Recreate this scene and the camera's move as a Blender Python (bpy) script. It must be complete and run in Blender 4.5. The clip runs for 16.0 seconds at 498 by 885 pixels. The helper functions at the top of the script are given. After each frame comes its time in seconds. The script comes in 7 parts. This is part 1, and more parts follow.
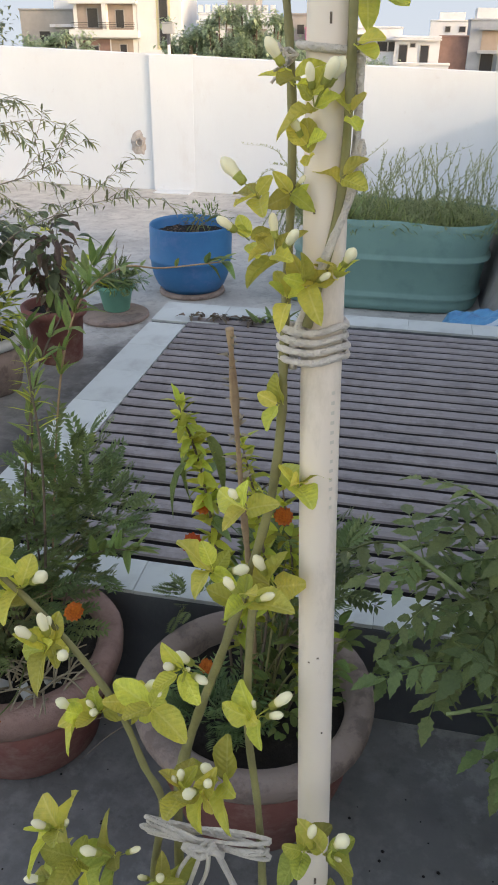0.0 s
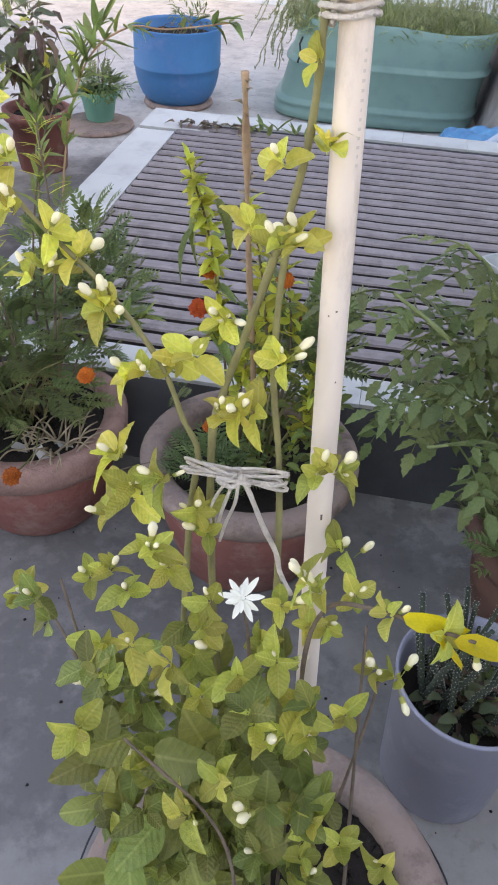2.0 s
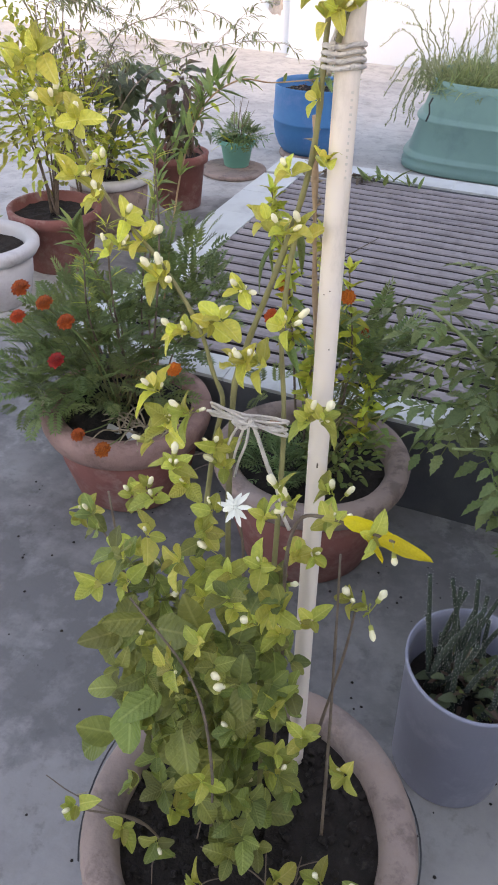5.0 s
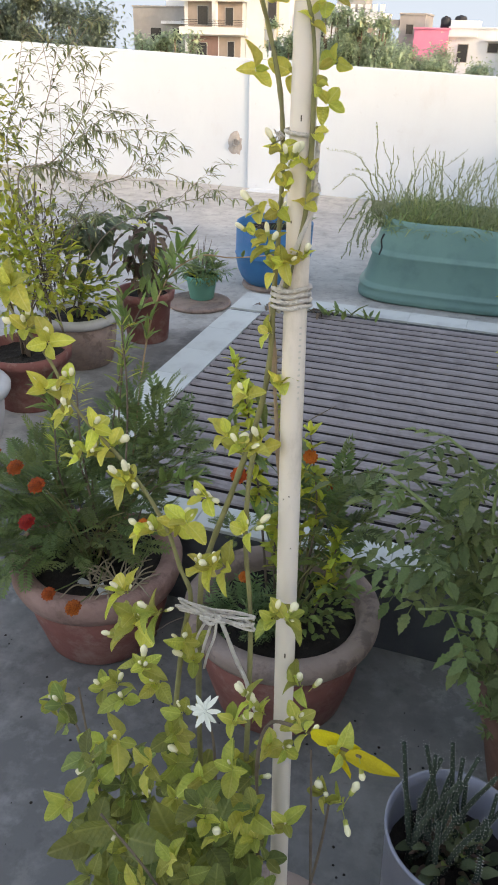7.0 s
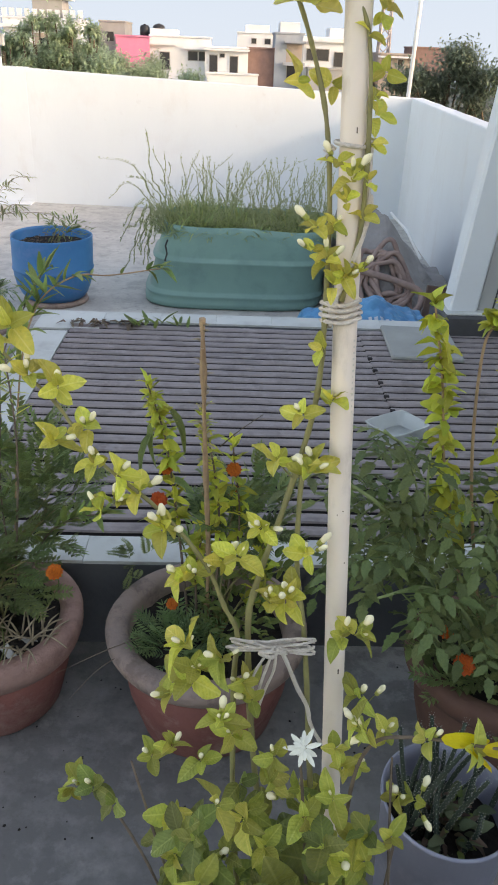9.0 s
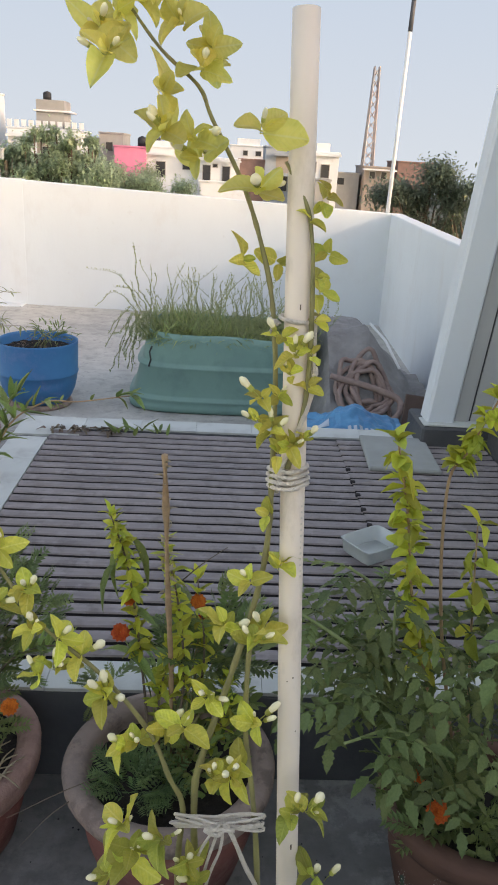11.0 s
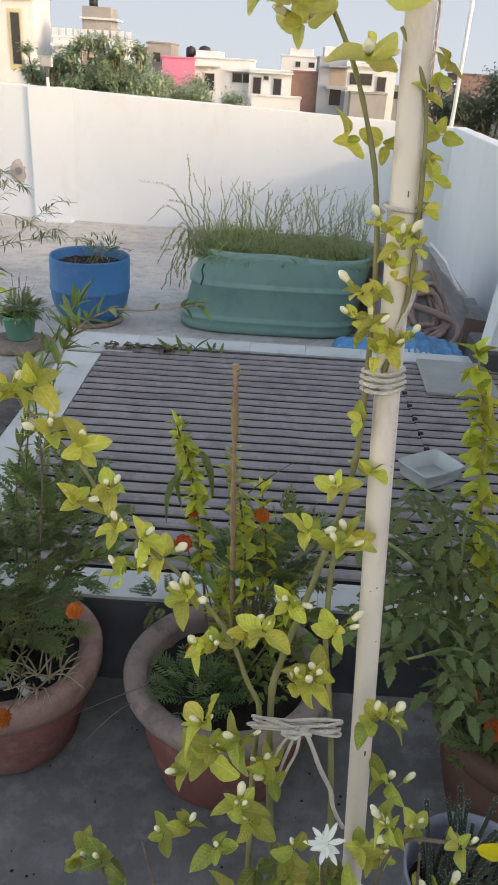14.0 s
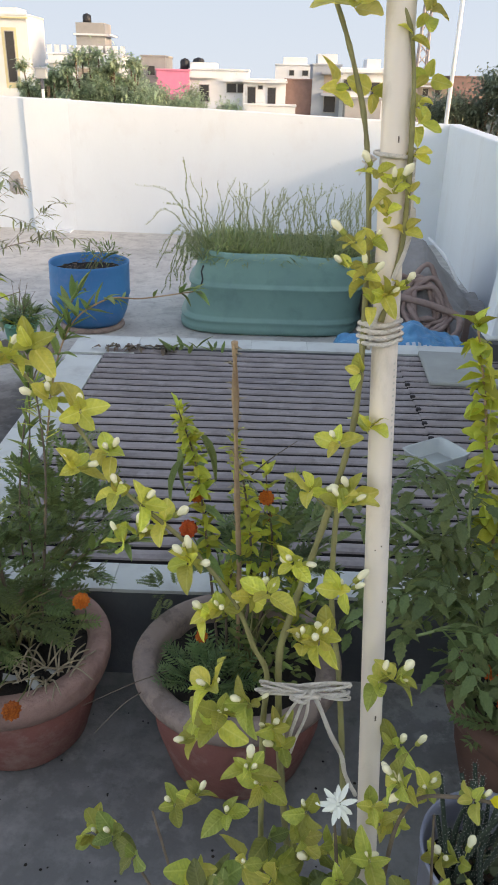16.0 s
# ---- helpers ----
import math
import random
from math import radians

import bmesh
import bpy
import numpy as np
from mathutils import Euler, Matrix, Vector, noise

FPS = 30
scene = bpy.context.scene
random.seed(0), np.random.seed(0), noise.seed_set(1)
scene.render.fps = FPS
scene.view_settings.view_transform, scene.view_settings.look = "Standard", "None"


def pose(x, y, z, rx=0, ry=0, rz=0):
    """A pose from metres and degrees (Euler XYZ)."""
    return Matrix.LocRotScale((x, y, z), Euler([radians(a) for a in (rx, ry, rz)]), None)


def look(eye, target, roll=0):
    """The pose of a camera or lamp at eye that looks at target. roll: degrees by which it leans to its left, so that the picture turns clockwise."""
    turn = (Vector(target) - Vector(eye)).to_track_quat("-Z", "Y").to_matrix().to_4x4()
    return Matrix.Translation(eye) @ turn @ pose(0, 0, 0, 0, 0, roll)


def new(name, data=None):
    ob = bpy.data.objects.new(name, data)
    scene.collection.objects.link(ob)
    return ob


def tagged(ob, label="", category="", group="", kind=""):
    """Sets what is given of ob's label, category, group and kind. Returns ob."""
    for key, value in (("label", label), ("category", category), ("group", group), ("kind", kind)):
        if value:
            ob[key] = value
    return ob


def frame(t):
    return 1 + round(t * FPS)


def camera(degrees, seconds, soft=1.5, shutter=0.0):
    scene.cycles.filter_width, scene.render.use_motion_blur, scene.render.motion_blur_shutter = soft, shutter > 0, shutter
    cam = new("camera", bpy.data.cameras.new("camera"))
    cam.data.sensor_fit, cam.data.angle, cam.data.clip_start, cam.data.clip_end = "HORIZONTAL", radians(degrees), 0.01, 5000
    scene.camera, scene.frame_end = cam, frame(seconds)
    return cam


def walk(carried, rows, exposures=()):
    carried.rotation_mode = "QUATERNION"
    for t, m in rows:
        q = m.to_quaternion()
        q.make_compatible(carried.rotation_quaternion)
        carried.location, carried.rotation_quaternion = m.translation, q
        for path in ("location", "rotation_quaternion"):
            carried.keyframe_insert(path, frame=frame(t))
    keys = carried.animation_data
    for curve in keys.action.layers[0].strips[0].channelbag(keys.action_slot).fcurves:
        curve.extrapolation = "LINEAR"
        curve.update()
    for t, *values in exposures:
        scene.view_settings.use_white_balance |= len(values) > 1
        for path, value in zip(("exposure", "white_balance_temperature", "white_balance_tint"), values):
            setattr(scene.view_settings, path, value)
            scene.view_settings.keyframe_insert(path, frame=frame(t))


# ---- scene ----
# The walk
cam = camera(36.7, 16.0, soft=1.8)
PATH = [
    (0, (0.763, 0.676, 1.538), (0.413, 2.398, 0.582), 0.6),
    (0.5, (0.747, 0.621, 1.512), (0.434, 2.298, 0.469), 1.4),
    (1, (0.739, 0.587, 1.473), (0.45, 2.194, 0.318), 2.0),
    (1.5, (0.741, 0.55, 1.449), (0.479, 2.091, 0.202), 2.2),
    (2, (0.753, 0.492, 1.462), (0.513, 2.005, 0.177), 3.0),
    (2.5, (0.822, 0.432, 1.495), (0.455, 1.976, 0.278), 2.4),
    (3, (0.901, 0.354, 1.516), (0.349, 1.886, 0.355), 0.3),
    (3.2, (0.917, 0.344, 1.518), (0.345, 1.88, 0.372), 0.5),
    (5.3, (0.939, 0.299, 1.49), (0.396, 1.787, 0.268), 2.5),
    (5.5, (0.934, 0.306, 1.485), (0.412, 1.788, 0.246), 3.1),
    (6, (0.938, 0.317, 1.517), (0.406, 1.877, 0.383), 2.8),
    (6.5, (0.936, 0.328, 1.574), (0.37, 1.946, 0.542), 1.2),
    (7, (0.934, 0.335, 1.627), (0.383, 1.999, 0.664), 1.4),
    (7.5, (0.928, 0.318, 1.65), (0.319, 1.978, 0.714), -0.7),
    (8, (0.775, 0.313, 1.669), (0.441, 2.062, 0.757), -0.1),
    (8.5, (0.601, 0.316, 1.621), (0.701, 2.048, 0.625), 4.2),
    (9, (0.578, 0.324, 1.619), (0.646, 2.093, 0.687), 2.5),
    (9.5, (0.605, 0.343, 1.623), (0.765, 2.126, 0.731), 3.3),
    (9.7, (0.616, 0.346, 1.622), (0.779, 2.157, 0.789), 2.7),
    (11.8, (0.624, 0.378, 1.725), (0.69, 2.253, 1.032), 4.1),
    (12, (0.616, 0.375, 1.722), (0.697, 2.252, 1.036), 4.4),
    (12.5, (0.577, 0.393, 1.712), (0.544, 2.279, 1.047), 4.0),
    (13, (0.564, 0.392, 1.693), (0.574, 2.229, 0.901), 3.7),
    (13.5, (0.572, 0.398, 1.664), (0.591, 2.211, 0.821), 3.7),
    (14, (0.573, 0.393, 1.649), (0.562, 2.182, 0.756), 3.6),
    (14.5, (0.568, 0.391, 1.622), (0.533, 2.138, 0.649), 4.5),
    (15, (0.57, 0.388, 1.609), (0.549, 2.162, 0.686), 3.4),
    (15.5, (0.569, 0.376, 1.596), (0.54, 2.174, 0.722), 2.7),
    (16, (0.583, 0.374, 1.597), (0.556, 2.173, 0.723), 1.6),
]
EXPOSURES = [(t, e, 9900 if t == 12.5 else 9150 if 1 < t < 6.2 else 9250, 29 if 1 < t < 6.2 else 21 if t == 12.5 else 20) for t, e in ((0, 1.81), (1.5, 2.32), (2.5, 2.54), (3.0, 2.11), (5.3, 2.47), (5.5, 2.54), (6.0, 2.58), (6.5, 1.98), (7, 1.97), (9.5, 1.91), (12.5, 1.67), (16, 1.87))]
walk(cam, [(t, look(eye, target, roll)) for t, eye, target, roll in PATH], EXPOSURES)

# Light: a hazy evening sky and a low, weak sun behind the house on the right
SUN_DIR = Vector((-0.86, 0.38, -0.325)).normalized()
world = bpy.data.worlds.new("sky")
scene.world = world
world.use_nodes = True
wn = world.node_tree.nodes
sky = wn.new("ShaderNodeTexSky")
sky.sky_type = "NISHITA"
sky.sun_disc = False
sky.sun_elevation = math.asin(-SUN_DIR.z)
sky.sun_rotation = math.atan2(-SUN_DIR.x, -SUN_DIR.y)
sky.air_density, sky.dust_density, sky.ozone_density = 1.0, 1.0, 1.2
world.node_tree.links.new(sky.outputs[0], wn["Background"].inputs[0])
wn["Background"].inputs[1].default_value = 0.15
sun_data = bpy.data.lights.new("sun", "SUN")
sun_data.energy, sun_data.angle, sun_data.color = 0.42, radians(3.0), (0.95, 0.985, 1.0)
sun = new("sun", sun_data)
sun.rotation_euler = SUN_DIR.to_track_quat("-Z", "Y").to_euler()


# Materials
def mat(name, a, b=None, scale=8.0, rough=0.7, bump=0.0, bscale=60.0, metal=0.0, stain=None, sscale=2.0, samt=0.5, rnd=0.0,
        glow=0.0, stretch=None, spec=0.35, detail=6.0, speck=None, spscale=12.0, vein=None, island=False):
    """A two-tone surface with grain, optional stains, relief and variation from piece to piece."""
    m = bpy.data.materials.new(name)
    m.use_nodes = True
    nt = m.node_tree
    n, link = nt.nodes, nt.links.new
    bsdf = n["Principled BSDF"]
    bsdf.inputs["Roughness"].default_value = rough
    bsdf.inputs["Metallic"].default_value = metal
    bsdf.inputs["Specular IOR Level"].default_value = spec
    b = b or tuple(c * 0.75 for c in a)
    co = n.new("ShaderNodeTexCoord")
    src = co.outputs["Object"]
    if stretch:
        mp = n.new("ShaderNodeMapping")
        mp.inputs["Scale"].default_value = stretch
        link(src, mp.inputs[0])
        src = mp.outputs[0]
    if vein and island:
        at = n.new("ShaderNodeAttribute")
        at.attribute_name = "leaf_place"
        src = at.outputs["Vector"]
    def noi(sc, det=detail, rg=0.6):
        t = n.new("ShaderNodeTexNoise")
        t.inputs["Scale"].default_value, t.inputs["Detail"].default_value, t.inputs["Roughness"].default_value = sc, det, rg
        link(src, t.inputs[0])
        return t
    def ramp(x, lo, hi):
        r = n.new("ShaderNodeMapRange")
        r.inputs[1].default_value, r.inputs[2].default_value = lo, hi
        link(x, r.inputs[0])
        return r.outputs[0]
    def mix(f, p, q):
        x = n.new("ShaderNodeMix")
        x.data_type = "RGBA"
        if isinstance(f, float):
            x.inputs[0].default_value = f
        else:
            link(f, x.inputs[0])
        for k, v in ((6, p), (7, q)):
            if isinstance(v, tuple):
                x.inputs[k].default_value = (*v, 1)
            else:
                link(v, x.inputs[k])
        return x.outputs[2]
    col = mix(ramp(noi(scale).outputs[0], 0.3, 0.7), a, b)
    if stain:
        col = mix(ramp(noi(sscale, 8, 0.7).outputs[0], 0.62 - 0.25 * samt, 0.80 - 0.2 * samt), col, stain)
    if speck:
        col = mix(ramp(noi(spscale, 12, 0.72).outputs[0], 0.50, 0.72), col, tuple(0.5 * (p + q) for p, q in zip(a, speck)))
    if vein:
        sx = n.new("ShaderNodeSeparateXYZ")
        link(src, sx.inputs[0])
        def mth(op, p, q=0.0):
            x = n.new("ShaderNodeMath")
            x.operation = op
            for k, v in ((0, p), (1, q)):
                if isinstance(v, float):
                    x.inputs[k].default_value = v
                else:
                    link(v, x.inputs[k])
            return x.outputs[0]
        ax = mth("ABSOLUTE", sx.outputs[0])
        slant = mth("SUBTRACT", sx.outputs[1], mth("MULTIPLY", ax, 0.9))
        wave = mth("SINE", mth("MULTIPLY", slant, 46.0))
        side_v = ramp(wave, 0.80, 1.0)
        mid_v = ramp(ax, 0.035, 0.008)
        vmask = mth("MAXIMUM", mth("MULTIPLY", mid_v, 0.7), mth("MULTIPLY", side_v, 0.22))
        col = mix(vmask, col, vein)
    if rnd:
        inf = n.new("ShaderNodeNewGeometry" if island else "ShaderNodeObjectInfo")
        rand = inf.outputs["Random Per Island" if island else "Random"]
        hs = n.new("ShaderNodeHueSaturation")
        link(ramp(rand, 0, 1), hs.inputs["Value"])
        vr = hs.inputs["Value"].links[0].from_node
        vr.inputs[3].default_value, vr.inputs[4].default_value = 1 - rnd, 1 + rnd
        mul = n.new("ShaderNodeMath")
        mul.operation = "MULTIPLY"
        link(rand, mul.inputs[0])
        mul.inputs[1].default_value = 7.31
        fr = n.new("ShaderNodeMath")
        fr.operation = "FRACT"
        link(mul.outputs[0], fr.inputs[0])
        hr = ramp(fr.outputs[0], 0, 1)
        hr.node.inputs[3].default_value, hr.node.inputs[4].default_value = 0.5 - 0.07 * rnd, 0.5 + 0.07 * rnd
        link(hr, hs.inputs["Hue"])
        link(col, hs.inputs["Color"])
        col = hs.outputs[0]
    link(col, bsdf.inputs["Base Color"])
    if bump:
        bp = n.new("ShaderNodeBump")
        bp.inputs["Strength"].default_value, bp.inputs["Distance"].default_value = min(1.0, bump), 0.01
        link(mth("ADD", mth("MULTIPLY", wave, 0.10), noi(6.0, 3).outputs[0]) if vein else noi(bscale, 5).outputs[0], bp.inputs["Height"])
        link(bp.outputs[0], bsdf.inputs["Normal"])
    if glow:
        link(col, bsdf.inputs["Emission Color"])
        bsdf.inputs["Emission Strength"].default_value = glow
    return m


def leafy(name, a, b, rough=0.4, thin=0.35, rnd=0.25, scale=30.0, vein=None, island=False):
    """A leaf surface: two greens, some light shining through."""
    m = mat(name, a, b, scale=scale, rough=rough, rnd=rnd, bump=0.4, bscale=120, spec=0.5, vein=vein, island=island)
    nt = m.node_tree
    bsdf = nt.nodes["Principled BSDF"]
    tr = nt.nodes.new("ShaderNodeBsdfTranslucent")
    ms = nt.nodes.new("ShaderNodeMixShader")
    ms.inputs[0].default_value = thin
    out = nt.nodes["Material Output"]
    nt.links.new(bsdf.inputs["Base Color"].links[0].from_socket, tr.inputs[0])
    nt.links.new(bsdf.outputs[0], ms.inputs[1])
    nt.links.new(tr.outputs[0], ms.inputs[2])
    nt.links.new(ms.outputs[0], out.inputs[0])
    return m


M_FLOOR = mat("cement_floor", (0.55, 0.53, 0.485), (0.46, 0.44, 0.40), scale=4.5, rough=0.8, bump=0.16, bscale=40, stain=(0.33, 0.31, 0.29), sscale=1.7, samt=0.42, detail=10, speck=(0.30, 0.285, 0.27), spscale=9.0)
M_WALL = mat("whitewash", (0.672, 0.708, 0.725), (0.62, 0.658, 0.68), scale=1.2, rough=0.85, bump=0.15, bscale=18, stain=(0.60, 0.61, 0.61), sscale=2.2, samt=0.16, stretch=(1, 1, 0.4))
M_PLASTER = mat("bare_plaster", (0.52, 0.47, 0.43), (0.34, 0.30, 0.27), scale=14, rough=0.95, bump=0.8, bscale=30)
M_KERB = mat("dark_cement", (0.125, 0.13, 0.135), (0.085, 0.088, 0.092), scale=4, rough=0.8, bump=0.4, bscale=35, stain=(0.14, 0.14, 0.14), sscale=3, samt=0.3)
M_TILE = mat("white_tile", (0.60, 0.615, 0.575), (0.52, 0.535, 0.50), scale=3, rough=0.5, bump=0.05, bscale=25, stain=(0.36, 0.35, 0.34), sscale=5, samt=0.12, rnd=0.06)
M_SHEET = mat("weathered_sheet", (0.315, 0.268, 0.258), (0.245, 0.208, 0.20), scale=5, rough=0.62, bump=0.25, bscale=40, stain=(0.14, 0.12, 0.122), sscale=3, samt=0.35, stretch=(0.35, 1.5, 1))
M_SLAB = mat("grey_slab", (0.38, 0.385, 0.355), (0.30, 0.305, 0.28), scale=5, rough=0.85, bump=0.15)
M_LEDGE = mat("wet_cement", (0.09, 0.09, 0.092), (0.06, 0.06, 0.062), scale=5, rough=0.55, bump=0.3)
M_STEEL = mat("grey_painted_steel", (0.42, 0.42, 0.40), (0.36, 0.36, 0.35), scale=3, rough=0.45, bump=0.05)
M_LINE = mat("dark_gap", (0.06, 0.06, 0.06), (0.04, 0.04, 0.04), rough=0.8)
M_CLAY = mat("terracotta", (0.29, 0.108, 0.088), (0.21, 0.075, 0.06), scale=9, rough=0.8, bump=0.3, bscale=50, stain=(0.36, 0.20, 0.165), sscale=4, samt=0.35)
M_CLAYRIM = mat("pale_clay_rim", (0.42, 0.25, 0.205), (0.30, 0.175, 0.145), scale=11, rough=0.85, bump=0.7, bscale=40, stain=(0.20, 0.13, 0.10), sscale=6, samt=0.35)
M_GREYPOT = mat("weathered_cement_pot", (0.385, 0.28, 0.235), (0.27, 0.19, 0.155), scale=6, rough=0.9, bump=0.45, bscale=45, stain=(0.19, 0.15, 0.135), sscale=4, samt=0.4)
M_BROWNPOT = mat("brown_clay", (0.17, 0.085, 0.06), (0.12, 0.06, 0.045), scale=8, rough=0.85, bump=0.3, bscale=50, stain=(0.25, 0.15, 0.12), sscale=5, samt=0.3)
M_WHITEPOT = mat("pale_grey_pot", (0.62, 0.60, 0.585), (0.50, 0.48, 0.47), scale=6, rough=0.8, bump=0.2, stain=(0.33, 0.29, 0.27), sscale=4, samt=0.35)
M_SOIL = mat("soil", (0.040, 0.030, 0.024), (0.018, 0.014, 0.011), scale=22, rough=0.95, bump=1.0, bscale=70, stain=(0.09, 0.075, 0.06), sscale=30, samt=0.15)
M_BUCKET = mat("lavender_grey_plastic", (0.30, 0.305, 0.365), (0.255, 0.26, 0.315), scale=4, rough=0.42, bump=0.03, stain=(0.36, 0.37, 0.42), sscale=3, samt=0.2)
M_BLUE = mat("blue_plastic", (0.022, 0.195, 0.41), (0.016, 0.15, 0.34), scale=5, rough=0.5, bump=0.05, stain=(0.09, 0.20, 0.42), sscale=5, samt=0.3)
M_TUB = mat("sea_green_plastic", (0.20, 0.365, 0.32), (0.165, 0.315, 0.28), scale=3, rough=0.5, bump=0.05, stain=(0.17, 0.31, 0.29), sscale=4, samt=0.3)
M_MINT = mat("mint_plastic", (0.17, 0.50, 0.38), (0.14, 0.43, 0.33), scale=5, rough=0.45)
M_PVC = mat("ivory_pvc", (0.84, 0.72, 0.61), (0.78, 0.66, 0.55), scale=7, rough=0.42, bump=0.06, bscale=30, stain=(0.50, 0.41, 0.31), sscale=9, samt=0.18, stretch=(1, 1, 0.4))
M_INK = mat("worn_print", (0.66, 0.59, 0.49), (0.60, 0.53, 0.44), rough=0.6)
M_ROPE = mat("white_cotton_rope", (0.80, 0.72, 0.64), (0.66, 0.58, 0.50), scale=60, rough=0.9, bump=0.8, bscale=200)
M_STEM = mat("green_stem", (0.29, 0.265, 0.105), (0.19, 0.165, 0.075), scale=30, rough=0.6, bump=0.3, bscale=120)
M_BARK = mat("woody_stem", (0.23, 0.17, 0.12), (0.14, 0.10, 0.075), scale=40, rough=0.85, bump=0.6, bscale=140)
M_STICK = mat("bare_stick", (0.50, 0.33, 0.19), (0.33, 0.20, 0.115), scale=30, rough=0.8, bump=0.5, bscale=120)
M_JAS = leafy("jasmine_leaf", (0.74, 0.67, 0.12), (0.55, 0.545, 0.095), rnd=0.34, thin=0.45, scale=4, vein=(0.76, 0.71, 0.20))
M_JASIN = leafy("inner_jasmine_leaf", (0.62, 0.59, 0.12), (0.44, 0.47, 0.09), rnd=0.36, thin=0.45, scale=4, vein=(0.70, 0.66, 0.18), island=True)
M_YOUNGIN = leafy("inner_young_leaf", (0.86, 0.75, 0.23), (0.74, 0.67, 0.17), rnd=0.2, thin=0.66, scale=4, vein=(0.84, 0.78, 0.34), island=True)
M_YOUNG = leafy("young_jasmine_leaf", (0.88, 0.77, 0.24), (0.76, 0.69, 0.17), rnd=0.16, thin=0.66, scale=4, vein=(0.84, 0.78, 0.34))
M_JASDARK = leafy("old_jasmine_leaf", (0.32, 0.35, 0.085), (0.22, 0.265, 0.065), rnd=0.3, thin=0.42, scale=4, vein=(0.44, 0.46, 0.13))
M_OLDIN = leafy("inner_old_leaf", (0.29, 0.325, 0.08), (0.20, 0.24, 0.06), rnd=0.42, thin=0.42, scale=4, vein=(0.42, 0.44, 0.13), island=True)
M_LIMEIN = leafy("bush_leaf", (0.50, 0.50, 0.10), (0.36, 0.38, 0.07), rnd=0.4, island=True)
M_TWIG = mat("thin_brown_twig", (0.36, 0.30, 0.23), (0.27, 0.21, 0.16), scale=40, rough=0.85)
M_BOARD = mat("brown_board", (0.17, 0.105, 0.085), (0.12, 0.075, 0.06), scale=9, rough=0.75, bump=0.3, bscale=50)
M_YELLOW = leafy("yellow_leaf", (0.82, 0.68, 0.03), (0.72, 0.56, 0.02), rnd=0.1)
M_BUD = mat("jasmine_bud", (0.90, 0.82, 0.57), (0.85, 0.77, 0.47), scale=60, rough=0.5, rnd=0.06)
M_PETAL = mat("white_petal", (0.80, 0.80, 0.70), (0.74, 0.74, 0.62), scale=40, rough=0.6)
M_CALYX = leafy("calyx", (0.56, 0.56, 0.15), (0.45, 0.47, 0.11), rnd=0.15)
M_MARI = leafy("marigold_leaf", (0.22, 0.295, 0.10), (0.15, 0.21, 0.075), rnd=0.35)
M_FERN = leafy("fern_marigold_leaf", (0.23, 0.35, 0.145), (0.16, 0.26, 0.105), rnd=0.3)
M_TOM = leafy("tomato_leaf", (0.20, 0.25, 0.085), (0.13, 0.18, 0.06), rnd=0.35)
M_LIME = leafy("lime_leaf", (0.62, 0.62, 0.085), (0.46, 0.50, 0.06), rnd=0.35)
M_GREEN = leafy("mid_green_leaf", (0.25, 0.33, 0.09), (0.16, 0.23, 0.06), rnd=0.35)
M_DARKLEAF = leafy("dark_leaf", (0.18, 0.225, 0.11), (0.12, 0.155, 0.08), rnd=0.3)
M_DRY = leafy("dry_leaf", (0.22, 0.16, 0.10), (0.15, 0.095, 0.07), rnd=0.35)
M_WISP = leafy("wispy_leaf", (0.31, 0.34, 0.15), (0.21, 0.215, 0.11), rnd=0.4, island=True)
M_GRASS = leafy("grass_blade", (0.37, 0.43, 0.17), (0.26, 0.32, 0.12), rnd=0.4, island=True)
M_SPIKE = leafy("seed_spike", (0.40, 0.44, 0.23), (0.30, 0.34, 0.17), rnd=0.0)
M_ORANGE = mat("marigold_orange", (0.66, 0.12, 0.012), (0.36, 0.03, 0.007), scale=5, rough=0.7, rnd=0.2)
M_RUST = mat("marigold_rust", (0.16, 0.009, 0.005), (0.58, 0.085, 0.011), scale=6, rough=0.7, rnd=0.25)
M_CACTUS = mat("cactus_skin", (0.045, 0.065, 0.04), (0.03, 0.045, 0.03), scale=30, rough=0.6, bump=0.3)
M_SPINE = mat("white_areole", (0.54, 0.55, 0.49), (0.44, 0.45, 0.40), rough=0.9)
M_CLEAR = mat("cloudy_clear_plastic", (0.70, 0.74, 0.71), (0.62, 0.66, 0.63), scale=8, rough=0.3)
M_TARP = mat("grey_tarpaulin", (0.33, 0.31, 0.295), (0.22, 0.205, 0.195), scale=6, rough=0.75, bump=0.4, stain=(0.22, 0.19, 0.18), sscale=5, samt=0.3)
M_SACK = mat("brown_hose", (0.36, 0.25, 0.215), (0.25, 0.165, 0.14), scale=14, rough=0.7, bump=0.25, bscale=90)
M_BAG = mat("blue_plastic_bag", (0.07, 0.33, 0.53), (0.03, 0.19, 0.38), scale=9, rough=0.4, bump=0.3, bscale=30)
M_BAGPRINT = mat("pale_print", (0.55, 0.62, 0.68), rough=0.5)
M_WHITEPIPE = mat("white_pipe", (0.75, 0.75, 0.74), (0.68, 0.68, 0.67), rough=0.5)
M_RUBBER = mat("dark_sleeve", (0.10, 0.10, 0.11), rough=0.6)
M_STRAW = mat("dry_straw", (0.42, 0.35, 0.24), (0.28, 0.22, 0.145), scale=60, rough=0.9)
M_TOMSTEM = mat("hairy_green_stem", (0.27, 0.33, 0.14), (0.20, 0.25, 0.10), scale=40, rough=0.7)
